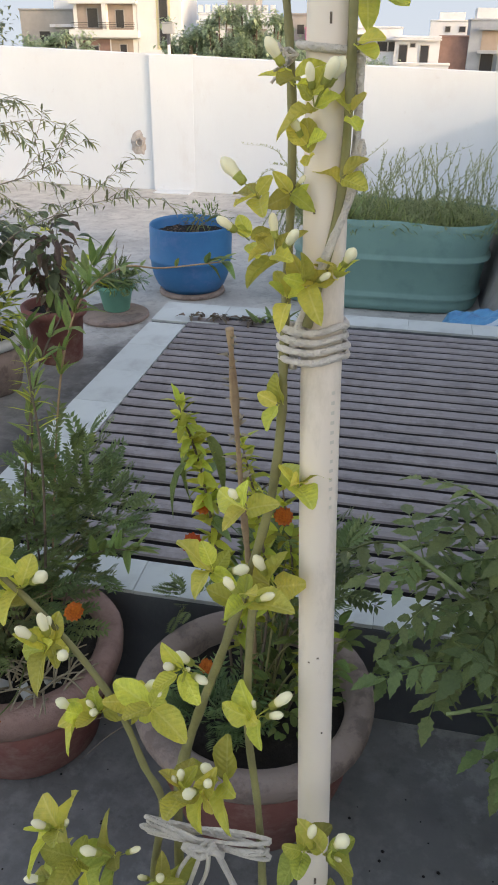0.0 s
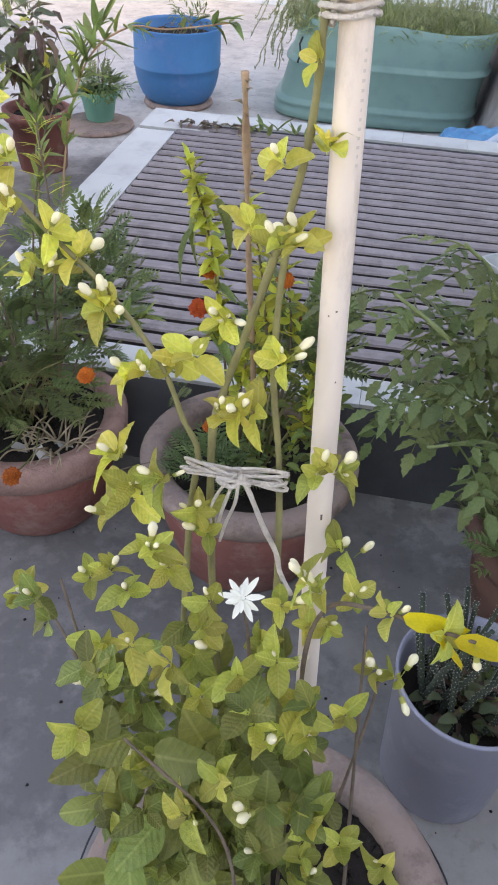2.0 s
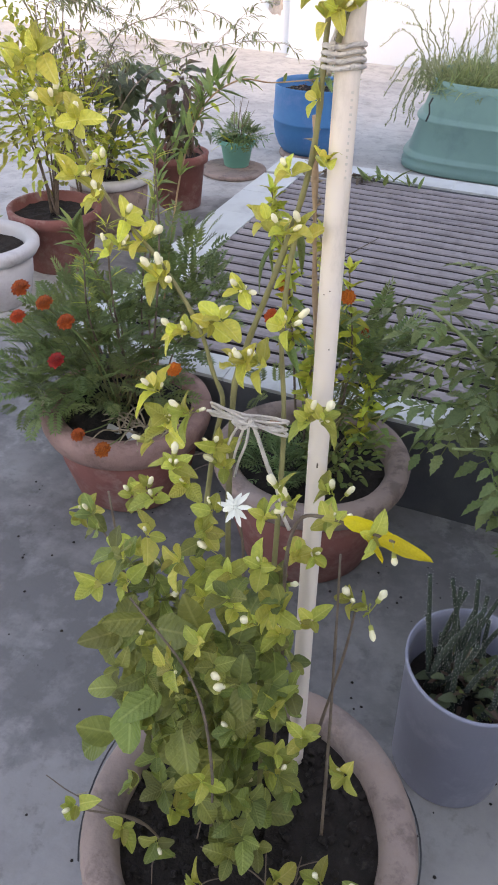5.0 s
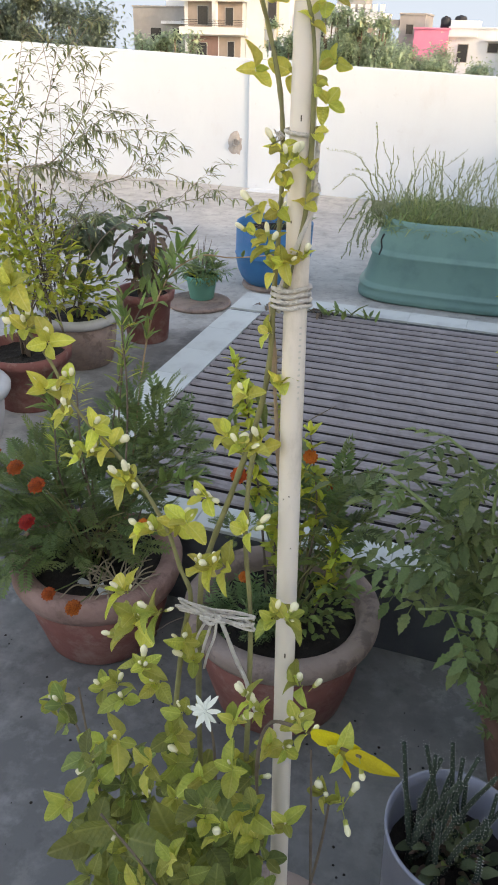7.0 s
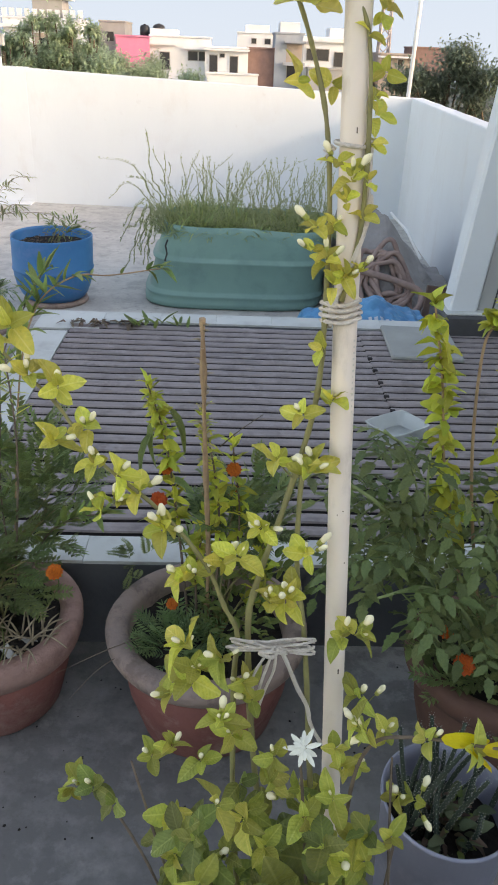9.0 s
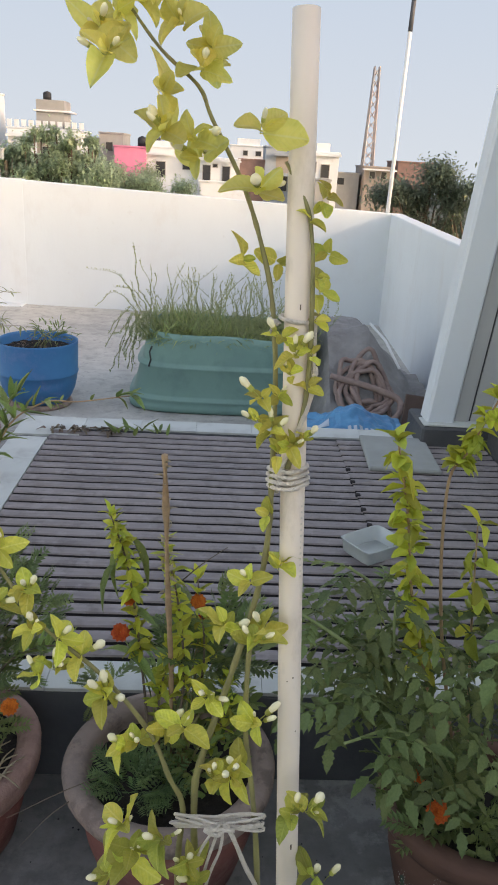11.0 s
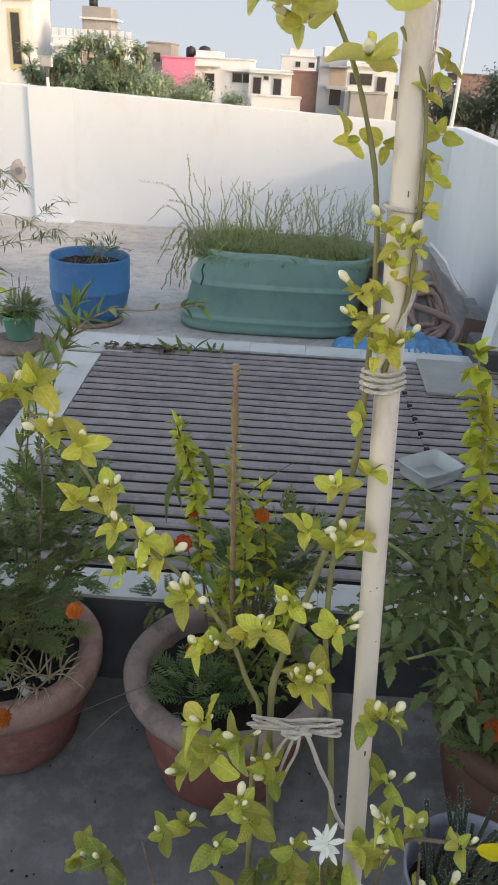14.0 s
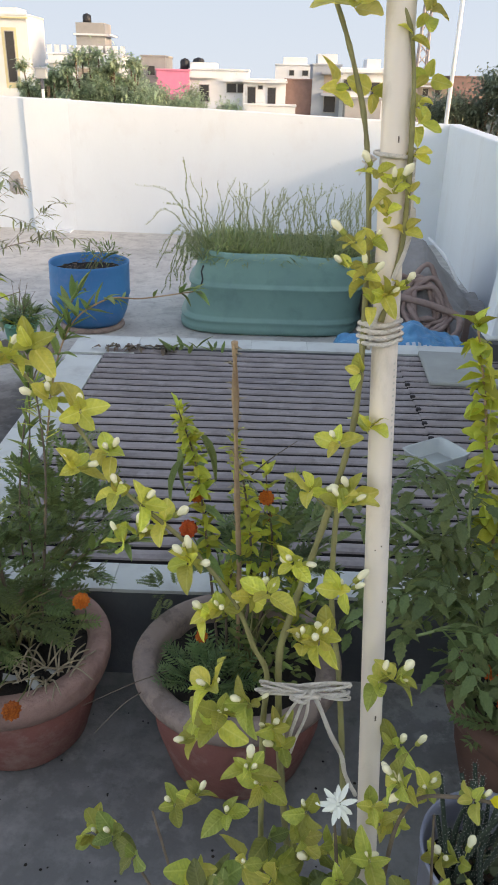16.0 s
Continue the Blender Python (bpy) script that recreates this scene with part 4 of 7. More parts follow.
def wind(rows):
    """Points beside the pipe: degrees from the front to the right, distance from the axis, height above the coil."""
    return [d * (math.cos(radians(a)) * front + math.sin(radians(a)) * right) + axis * h for a, d, h in rows]


c = pipe_at(1.355)
tie = thing("rope_tie", tuple(c), "white cotton rope wound round the pipe and the stem", "rope tie", "rope ties")
pts = []
for i in range(4 * 24 + 1):
    a = 2 * math.pi * i / 24
    h = -0.014 + 0.0068 * a / (2 * math.pi) + 0.0012 * math.sin(3 * a)
    rad = PIPE_R + 0.0026 + 0.0008 * math.sin(2.3 * a)
    bulge = 0.012 * max(0, -(math.cos(a) * side + math.sin(a) * other).x) ** 2
    p = (rad + bulge) * (math.cos(a) * side + math.sin(a) * other) + axis * h
    pts.append(p)
part("coil", tube(pts, 0.0026, seg=7, rough=0.2), M_ROPE, tie)
rope_piece(tie, wind(((-75, 0.020, -0.018), (-48, 0.0195, 0.008), (-12, 0.0185, 0.040), (30, 0.0185, 0.075), (58, 0.0195, 0.10), (68, 0.0205, 0.122), (74, 0.0205, 0.148), (78, 0.0205, 0.172), (80, 0.021, 0.177))), 0.0029)
rope_piece(tie, wind(((-80, 0.022, -0.012), (-40, 0.0215, 0.016), (-4, 0.0205, 0.045), (36, 0.0205, 0.080), (66, 0.0225, 0.105), (70, 0.0235, 0.125), (78, 0.024, 0.118))), 0.0022)
pts = [(PIPE_R + 0.003) * (math.cos(a) * side + math.sin(a) * other) * 1.0 + axis * (0.178 + 0.003 * math.sin(a)) for a in np.linspace(0, 2 * math.pi, 30)]
part("upper_loop", tube(pts, 0.0024, seg=7, rough=0.3), M_ROPE, tie)
rope_piece(tie, wind(((60, 0.0175, 0.178), (75, 0.022, 0.179), (85, 0.027, 0.177))), 0.0026)
for k in range(9):
    rope_piece(tie, wind(((-70, 0.018, 0.174), (-85 + rng.uniform(-15, 15), 0.024, 0.172 + rng.uniform(-0.004, 0.006)), (-85 + rng.uniform(-30, 30), 0.031 + rng.uniform(-0.003, 0.005), 0.170 + rng.uniform(-0.012, 0.012)))), 0.0009, "frayed_end", n=4)

tie2 = thing("rope_tie", (0.648, 1.070, 0.925), "white cotton rope tied round the jasmine stems in a bow", "rope tie", "rope ties")
pts = []
for i in range(5 * 28 + 1):
    a = 2 * math.pi * i / 28
    e = 1 + 0.07 * math.sin(1.7 * a)
    turn = i / 28
    pts.append((0.055 * e * math.cos(a), 0.0055 * e * math.sin(a), 0.010 * math.cos(a) * math.sin(2.4 * turn + 0.6) + 0.0028 * math.sin(5.1 * turn) + 0.002 * math.sin(2 * a)))
part("wrapping", tube(pts, 0.0019, seg=7, rough=0.2), M_ROPE, tie2)
def bow(pts, r, name):
    return rope_piece(tie2, [(x, 0.45 * y + 0.002, z + 0.007) for x, y, z in pts], r, name)


bow([(0.004, -0.026, 0.002), (-0.012, -0.032, -0.02), (-0.024, -0.034, -0.055), (-0.018, -0.036, -0.085), (-0.010, -0.034, -0.05), (0.0, -0.03, -0.01)], 0.0019, "bow_loop")
bow([(0.006, -0.026, 0.0), (0.004, -0.034, -0.035), (-0.006, -0.036, -0.07), (-0.012, -0.034, -0.10)], 0.0019, "tail")
bow([(0.008, -0.026, 0.002), (0.020, -0.034, -0.022), (0.036, -0.036, -0.065), (0.052, -0.038, -0.10), (0.060, -0.04, -0.135), (0.075, -0.045, -0.165)], 0.0030, "tail")
bow([(0.010, -0.028, 0.0), (0.0, -0.038, -0.012), (-0.016, -0.032, -0.006), (0.02, -0.034, -0.006)], 0.0030, "knot")

JAS = thing("jasmine_plant", (JP[0], JP[1], 0.235), "yellow-green jasmine with white buds climbing the pipe", "jasmine")
JO = Vector((JP[0], JP[1], 0.235))
def stalked(mesh_bm, stalk=0.07):
    """The blade pushed out along y by the length of a thin leaf stalk."""
    bmesh.ops.translate(mesh_bm, vec=(0, stalk, 0), verts=mesh_bm.verts)
    tube([(0, 0, 0), (0, stalk * 0.5, 0.006), (0, stalk * 1.4, 0.0)], 0.016, 0.012, seg=4, bm=mesh_bm)
    return mesh_bm


FORMS = ((0.66, 0.30, 0.30, 0.05, 0.42), (0.58, 0.42, 0.45, 0.06, 0.44), (0.70, 0.24, 0.15, 0.07, 0.43), (0.62, 0.36, -0.18, 0.05, 0.42), (0.68, 0.30, 0.6, 0.08, 0.44), (0.54, 0.55, 0.25, 0.05, 0.42), (0.64, 0.20, 0.05, 0.10, 0.40))
LEAF = [to_mesh(stalked(leaf_shape(w + 0.04, 0.45, f, c, 8, wv * 0.7, bl + 0.04, s, 0.60)), "leaf", M_JAS) for s, (w, f, c, wv, bl) in enumerate(FORMS)]
YOUNG = [to_mesh(stalked(leaf_shape(w + 0.08, 0.45, f, c, 8, wv * 0.7, bl + 0.04, s + 20, 0.58), 0.06), "leaf", M_YOUNG) for s, (w, f, c, wv, bl) in enumerate(FORMS)]
OLD = [to_mesh(stalked(leaf_shape(w, 0.5, f, c, 8, wv * 0.7, 0.45, s, 0.60)), "leaf", M_JASDARK) for s, (w, f, c, wv) in enumerate(((0.74, 0.16, 0.25, 0.08), (0.68, 0.24, 0.45, 0.07), (0.78, 0.12, 0.12, 0.10), (0.70, 0.30, -0.1, 0.08)))]
BUD = [to_mesh(lathe([(0, 0.0), (0.10, 0.01), (0.12, 0.18), (0.165, 0.42), (w, 0.64), (w * 0.86, 0.80), (0.10, 0.94), (0, 1.0)], 10), "bud", M_BUD) for w in (0.215, 0.19, 0.24)]
CAL = to_mesh(lathe([(0, -0.02), (0.13, 0.0), (0.165, 0.12), (0.15, 0.24), (0.19, 0.33)], 8), "calyx", M_CALYX)
for me in BUD + [CAL]:
    me.transform(Matrix.Rotation(radians(-90), 4, "X"))
STALK = to_mesh(tube([(0, 0, 0), (0.02, 0.5, 0.03), (0, 1, 0)], 0.035, 0.03, seg=5), "stalk", M_CALYX)


def stem(th, pts, r0, r1, origin, material=M_STEM, name="stem", n=6):
    return part(name, tube([p - origin for p in smooth_path(pts, n)], r0, r1, seg=8, rough=0.35), material, th)


side_shoots = []
stem(JAS, [(0.70, 0.90, 0.22), (0.665, 0.98, 0.5), (0.63, 1.05, 0.75), (0.617, 1.092, 0.93), (0.625, 1.103, 0.997), (0.655, 1.121, 1.104), (0.674, 1.133, 1.177), (0.686, 1.140, 1.237), (0.6905, 1.145, 1.295), (0.690, 1.152, 1.37), (0.688, 1.172, 1.466), (0.681, 1.188, 1.54), (0.669, 1.198, 1.593), (0.644, 1.21, 1.662), (0.607, 1.222, 1.728), (0.592, 1.228, 1.758), (0.553, 1.232, 1.79), (0.521, 1.238, 1.827)], 0.0050, 0.0016, JO)
stem(JAS, [(0.75, 0.91, 0.22), (0.72, 1.0, 0.6), (0.70, 1.07, 0.85), (0.690, 1.092, 0.943), (0.677, 1.106, 1.029), (0.675, 1.12, 1.112), (0.678, 1.132, 1.165)], 0.0042, 0.003, JO)
stem(JAS, [(0.66, 0.88, 0.22), (0.61, 0.98, 0.6), (0.60, 1.06, 0.85), (0.603, 1.09, 0.925), (0.585, 1.098, 0.965), (0.558, 1.108, 1.028), (0.50, 1.12, 1.10), (0.424, 1.131, 1.166), (0.378, 1.142, 1.233), (0.334, 1.149, 1.277), (0.305, 1.154, 1.31)], 0.0044, 0.0016, JO)
stem(JAS, [(0.76, 0.93, 0.22), (0.755, 0.96, 0.6), (0.75, 0.955, 0.80), (0.765, 0.945, 0.89), (0.80, 0.925, 0.925), (0.85, 0.90, 0.945), (0.885, 0.885, 0.955)], 0.003, 0.0016, JO, M_BARK)
stem(JAS, [(0.72, 0.80, 0.22), (0.715, 0.85, 0.40), (0.705, 0.92, 0.60), (0.69, 0.96, 0.78), (0.68, 0.96, 0.86)], 0.0032, 0.0016, JO, M_BARK)
stem(JAS, [(0.86, 0.92, 0.22), (0.84, 0.96, 0.45), (0.82, 0.99, 0.68), (0.81, 1.0, 0.80)], 0.003, 0.0016, JO, M_BARK)
stem(JAS, [(0.60, 0.86, 0.22), (0.55, 0.92, 0.50), (0.50, 0.96, 0.70), (0.47, 0.99, 0.80)], 0.003, 0.0015, JO, M_BARK)
stem(JAS, [(0.575, 0.90, 0.40), (0.50, 0.97, 0.58), (0.43, 1.03, 0.66), (0.375, 1.06, 0.665)], 0.0026, 0.0014, JO, M_BARK)
stem(JAS, [(0.82, 0.97, 0.45), (0.835, 1.0, 0.60), (0.84, 1.012, 0.70)], 0.0024, 0.0014, JO, M_BARK)
stem(JAS, [(0.70, 0.83, 0.30), (0.715, 0.80, 0.55), (0.69, 0.80, 0.72), (0.60, 0.82, 0.81)], 0.0026, 0.0014, JO, M_BARK)
stem(JAS, [(0.66, 0.80, 0.22), (0.60, 0.79, 0.33), (0.53, 0.77, 0.345), (0.50, 0.76, 0.35)], 0.0025, 0.0014, JO, M_BARK)
stem(JAS, [(0.80, 0.80, 0.22), (0.86, 0.80, 0.31), (0.92, 0.81, 0.315), (0.955, 0.82, 0.32)], 0.0025, 0.0014, JO, M_BARK)
stem(JAS, [(0.706, 1.142, 1.37), (0.7205, 1.152, 1.44), (0.7225, 1.160, 1.50), (0.7205, 1.166, 1.56), (0.717, 1.172, 1.61), (0.708, 1.176, 1.65), (0.685, 1.19, 1.69)], 0.0032, 0.0018, JO, M_STEM, "vine")
for p in ((0.7215, 1.150, 1.46), (0.7235, 1.156, 1.495), (0.7225, 1.162, 1.53), (0.7215, 1.166, 1.575), (0.712, 1.172, 1.635)):
    side_shoots.append(p)
stem(JAS, [(0.674, 1.128, 1.15), (0.664, 1.126, 1.15), (0.65, 1.126, 1.165)], 0.0015, 0.001, JO)

rngj = random.Random(77)
leaf_count = [0]
spare = {"new": [], "old": [], "young": []}


def put_leaf(pos, way, size, old=False, mesh=None, up=None):
    me = mesh or rngj.choice(OLD if old else LEAF)
    up = up or (rngj.uniform(-0.4, 0.4), rngj.uniform(-0.7, -0.1), 0.8)
    m = aim(Vector(pos) - JO, way, size, rngj.uniform(-0.4, 0.4), up)
    if leaf_count[0] < 300:
        leaf_count[0] += 1
        share("leaf", me, JAS, m)
    else:
        spare["old" if old else "young" if mesh in YOUNG else "new"].append((me, m))


def put_bud(pos, way, size):
    q = Vector(pos)
    w = Vector(way).normalized()
    share("stalk", STALK, JAS, aim(q - JO, w, size * 0.8))
    q = q + w * size * 0.75
    b = share("bud", rngj.choice(BUD), JAS, aim(q - JO, w, size))
    share("calyx", CAL, b, Matrix.Identity(4))


def cluster(p, leaves=3, size=0.034, buds=2, out=None, old=False, bud_size=0.0185, young=None):
    """A short side shoot: leaves in a loose rosette and upright buds."""
    p = Vector(p)
    out = Vector(out) if out else Vector((rngj.uniform(-0.9, 0.9), rngj.uniform(-1.0, 0.1), rngj.uniform(0.3, 1.0)))
    out.normalize()
    if not young and not old:
        size, leaves = size * 0.88, leaves + 1
    a0 = rngj.uniform(0, 6.28)
    u = out.orthogonal().normalized()
    v = out.cross(u)
    for k in range(leaves):
        # opposite pairs, each pair turned a quarter and smaller than the one below
        a = a0 + math.pi * (k % 2) + 1.4 * (k // 2) + rngj.uniform(-0.4, 0.4)
        lean = rngj.uniform(0.15, 0.6) + 0.35 * (k // 2)
        way = (math.cos(a) * u + math.sin(a) * v) + out * lean + Vector((0, 0, rngj.uniform(-0.2, 0.2)))
        tilt = out + Vector((rngj.uniform(-.4, .4), rngj.uniform(-.4, .4), rngj.uniform(-.2, .4)))
        put_leaf(p + out * (0.004 * (k // 2) + rngj.uniform(-0.004, 0.004)), way, size * rngj.uniform(0.75, 1.2) * (1.12, 0.86, 0.72, 0.62)[min(3, k // 2)], old, rngj.choice(young) if young else None, tilt)
    for k in range(buds):
        w = out * 0.35 + Vector((rngj.uniform(-1.0, 1.0), rngj.uniform(-0.45, 0.35), rngj.uniform(0.1, 1.1)))
        put_bud(p, w, bud_size * rngj.choice((0.55, 0.75, 0.9, 1.0, 1.1, 1.3)))


# up the pipe
RISE = [(0.690, 1.158, 1.512), (0.705, 1.137, 1.502), (0.690, 1.155, 1.45), (0.674, 1.145, 1.447), (0.686, 1.137, 1.415), (0.668, 1.138, 1.425), (0.706, 1.140, 1.397), (0.723, 1.145, 1.403), (0.694, 1.135, 1.388), (0.702, 1.145, 1.478)]
for i, p in enumerate(RISE):
    cluster(p, 4 if i in (1, 4, 6, 7) else 3, 0.024 if i in (0, 4, 6, 7) else 0.020, (1, 3, 1, 1, 2, 1, 1, 1, 0, 1)[i], out=(rngj.uniform(-0.4, 0.3), -0.6, rngj.uniform(0.4, 0.9)), bud_size=0.016)
# the yellow head of the plant above the pipe's ties
CROWN = [(0.642, 1.201, 1.588), (0.684, 1.21, 1.588), (0.729, 1.186, 1.559), (0.738, 1.19, 1.60), (0.725, 1.182, 1.655), (0.659, 1.193, 1.66), (0.655, 1.155, 1.715), (0.597, 1.225, 1.69), (0.592, 1.218, 1.705), (0.562, 1.205, 1.71), (0.594, 1.231, 1.772), (0.605, 1.235, 1.795), (0.575, 1.238, 1.815), (0.542, 1.246, 1.861), (0.517, 1.247, 1.87), (0.504, 1.239, 1.821), (0.495, 1.20, 1.80), (0.505, 1.17, 1.775), (0.552, 1.219, 1.75), (0.53, 1.238, 1.835)]
for i, p in enumerate(CROWN):
    cluster(p, (3, 3, 3, 3, 3, 5, 3, 5, 5, 5, 6, 6, 6, 6, 6, 6, 6, 6, 6, 6)[i], 0.038 if i == 6 else 0.032 if i > 4 else 0.026, (0, 0, 0, 0, 0, 2, 1, 2, 1, 2, 2, 2, 1, 1, 1, 1, 2, 2, 1, 1)[i], out=(rngj.uniform(-0.8, 0.8), rngj.uniform(-1.0, -0.4), rngj.uniform(-0.2, 0.7)), bud_size=0.019, young=YOUNG if i > 4 else None)
for p in side_shoots:
    cluster(p, 2, 0.022, 0, out=(rngj.uniform(0.2, 0.6), -0.6, rngj.uniform(0.5, 1.2)))
# the arching shoot
ARCH = [(0.502, 1.106, 1.084), (0.509, 1.106, 1.08), (0.474, 1.13, 1.12), (0.443, 1.118, 1.11), (0.426, 1.115, 1.10), (0.43, 1.10, 1.174), (0.447, 1.125, 1.146), (0.414, 1.137, 1.204), (0.372, 1.134, 1.188), (0.379, 1.145, 1.253), (0.345, 1.148, 1.265), (0.33, 1.157, 1.324), (0.30, 1.155, 1.312), (0.285, 1.153, 1.30)]
for i, p in enumerate(ARCH):
    cluster(p, 4 if i % 2 else 3, 0.031 if i < 8 else 0.034, (2, 2, 1, 3, 1, 2, 1)[i % 7])
MIDDLE = [(0.544, 1.109, 1.01), (0.576, 1.109, 1.033), (0.533, 1.105, 1.007), (0.640, 1.036, 1.024), (0.657, 1.038, 1.033), (0.669, 1.058, 1.019), (0.628, 1.091, 1.098), (0.678, 1.085, 1.178), (0.693, 1.125, 1.165), (0.644, 1.126, 1.168), (0.672, 1.121, 1.235), (0.705, 1.137, 1.245), (0.692, 1.142, 1.312), (0.687, 1.09, 1.06), (0.60, 1.09, 1.05)]
for i, p in enumerate(MIDDLE):
    cluster(p, 2 if i == 12 else 4 if i % 2 else 3, 0.022 if i == 12 else 0.032, (3, 2, 1, 2, 2, 1, 3, 2, 1, 1, 1, 1, 0, 3, 1)[i])
TIED = [(0.542, 1.023, 0.966), (0.546, 1.035, 0.899), (0.545, 1.029, 0.925), (0.584, 1.026, 0.943), (0.52, 1.04, 0.87), (0.608, 1.05, 0.88), (0.624, 1.05, 0.85), (0.735, 1.055, 0.955), (0.752, 1.05, 0.965), (0.583, 0.975, 0.89), (0.60, 0.985, 0.86)]
for i, p in enumerate(TIED):
    cluster(p, 4 if i != 7 else 5, 0.038 if i < 4 else 0.032, (2, 1, 1, 2, 1, 2, 1, 1, 2, 3, 1)[i])
LOW = [(0.493, 1.02, 0.774), (0.52, 1.01, 0.80), (0.686, 0.921, 0.791), (0.724, 0.935, 0.804), (0.766, 1.026, 0.759), (0.774, 1.071, 0.835), (0.745, 0.94, 0.924), (0.72, 0.945, 0.88), (0.76, 0.95, 0.90), (0.79, 0.99, 0.86), (0.742, 0.878, 0.763), (0.836, 1.016, 0.703), (0.86, 1.01, 0.70), (0.694, 0.82, 0.77), (0.56, 0.96, 0.84), (0.579, 0.902, 0.832), (0.82, 0.915, 0.93), (0.86, 0.895, 0.945), (0.65, 0.95, 0.86), (0.64, 0.94, 0.83)]
for i, p in enumerate(LOW):
    cluster(p, 4 if i % 3 else 3, 0.032 if i not in (7, 8, 16, 17) else 0.024, (1, 1, 0, 1, 1, 1, 2, 1, 1, 2, 0, 2, 1, 0, 1, 1, 1, 0, 1, 1)[i])
# the bush below, its older leaves larger and darker
BUSH = [(0.389, 1.042, 0.681), (0.372, 1.06, 0.661), (0.41, 1.03, 0.70), (0.766, 0.908, 0.722), (0.785, 0.855, 0.65), (0.733, 0.848, 0.677), (0.563, 0.811, 0.831), (0.668, 0.794, 0.741), (0.734, 0.832, 0.597), (0.82, 0.864, 0.584), (0.884, 0.892, 0.496), (0.45, 0.99, 0.72), (0.53, 0.93, 0.70), (0.60, 0.88, 0.66), (0.66, 0.85, 0.58), (0.58, 0.83, 0.55), (0.70, 0.80, 0.50), (0.79, 0.86, 0.48), (0.652, 0.802, 0.387), (0.581, 0.767, 0.345), (0.638, 0.768, 0.345), (0.819, 0.792, 0.32), (0.886, 0.812, 0.325), (0.949, 0.817, 0.325), (0.721, 0.75, 0.31), (0.505, 0.765, 0.355)]
for i, p in enumerate(BUSH):
    cluster(p, 4, 0.034, (1, 0, 1, 1, 0)[i % 5], old=i % 3 == 2)
for i in range(118):
    z = rngj.uniform(0.29, 0.80)
    k = (z - 0.30) / 0.5
    a, rr = rngj.uniform(0, 6.28), rngj.random() ** 0.6
    c = Vector((0.70 - 0.06 * k, 0.885 + 0.06 * k, z)) + Vector((math.cos(a) * (0.112 + 0.06 * k), math.sin(a) * 0.11, 0)) * rr
    cluster(c, 4, rngj.uniform(0.026, 0.038), 1 if rngj.random() < 0.12 else 0, old=rngj.random() < (0.93 if z < 0.55 else 0.85 if z < 0.70 else 0.55))
for i in range(60):
    z = rngj.uniform(0.40, 0.72)
    k = (z - 0.30) / 0.5
    a, rr = rngj.uniform(0, 6.28), rngj.random() ** 0.5
    c = Vector((0.65 - 0.03 * k, 0.88 + 0.05 * k, z)) + Vector((math.cos(a) * (0.09 + 0.05 * k), math.sin(a) * 0.11, 0)) * rr
    cluster(c, 3, rngj.uniform(0.034, 0.050), 0, old=True)
for i in range(16):
    p = (rngj.uniform(0.54, 0.70), rngj.uniform(0.80, 0.90), rngj.uniform(0.48, 0.74))
    put_leaf(p, (rngj.uniform(-0.8, 0.5), rngj.uniform(-0.6, 0.2), rngj.uniform(-0.7, 0.3)), rngj.uniform(0.060, 0.080), True, None, (rngj.uniform(-0.3, 0.3), -0.8, 0.7))
YEL = to_mesh(leaf_shape(0.34, 1.2, 0.28, 0.2, 6, 0.05, 0.4, 9), "leaf", M_YELLOW)
share("yellowed_leaf", YEL, JAS, aim(Vector((0.868, 0.885, 0.952)) - JO, (0.85, -0.05, -0.02), 0.062, 0.5))
share("yellowed_leaf", YEL, JAS, aim(Vector((0.845, 0.895, 0.95)) - JO, (0.7, -0.4, -0.2), 0.045, -0.3))
share("yellowed_leaf", YEL, JAS, aim(Vector((0.826, 0.90, 0.953)) - JO, (0.9, -0.1, 0.02), 0.058, 0.9))
put_bud((0.884, 0.882, 0.957), (0.25, -0.2, -0.9), 0.016)
for p, w in (((0.787, 1.066, 0.832), (0.4, -0.1, 0.8)), ((0.510, 1.10, 1.088), (-0.5, -0.3, 0.7)), ((0.664, 0.936, 0.80), (-0.5, -0.3, 0.6)), ((0.735, 0.875, 0.762), (-0.1, -0.4, 0.7)), ((0.722, 0.838, 0.682), (-0.4, -0.3, 0.7)), ((0.634, 1.13, 1.058), (-0.5, -0.3, 0.7)), ((0.858, 1.008, 0.698), (0.3, -0.5, -0.3))):
    put_bud(p, w, 0.022)
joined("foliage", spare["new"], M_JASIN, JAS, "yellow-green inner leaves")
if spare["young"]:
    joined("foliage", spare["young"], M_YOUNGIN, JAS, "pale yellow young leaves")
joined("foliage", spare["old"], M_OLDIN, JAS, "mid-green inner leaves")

# The open flower
bm = bmesh.new()
for k in range(14):
    a = 2 * math.pi * k / 9 + 0.3 * (k % 3) * 0.4 + (0.35 if k > 8 else 0.0)
    pb = leaf_shape(0.36 if k < 9 else 0.30, 1.0, 0.16, (0.3, -0.1, 0.12)[k % 3], 5, 0.03, 0.5, k)
    m = Matrix.Rotation(a, 4, "Z") @ Matrix.Translation((0, 0.1, 0)) @ Matrix.Translation((0, 0, 0.0 if k < 9 else 0.08)) @ Matrix.Diagonal((1, (0.85 + 0.15 * (k % 3)) * (1.0 if k < 9 else 0.6), 1, 1))
    bmesh.ops.transform(pb, matrix=m, verts=pb.verts)
    tmp = bpy.data.meshes.new("t")
    pb.to_mesh(tmp)
    pb.free()
    bm.from_mesh(tmp)
    bpy.data.meshes.remove(tmp)
lathe([(0.0, 0.06), (0.10, 0.05), (0.13, 0.0), (0.08, -0.3)], 10, bm=bm)
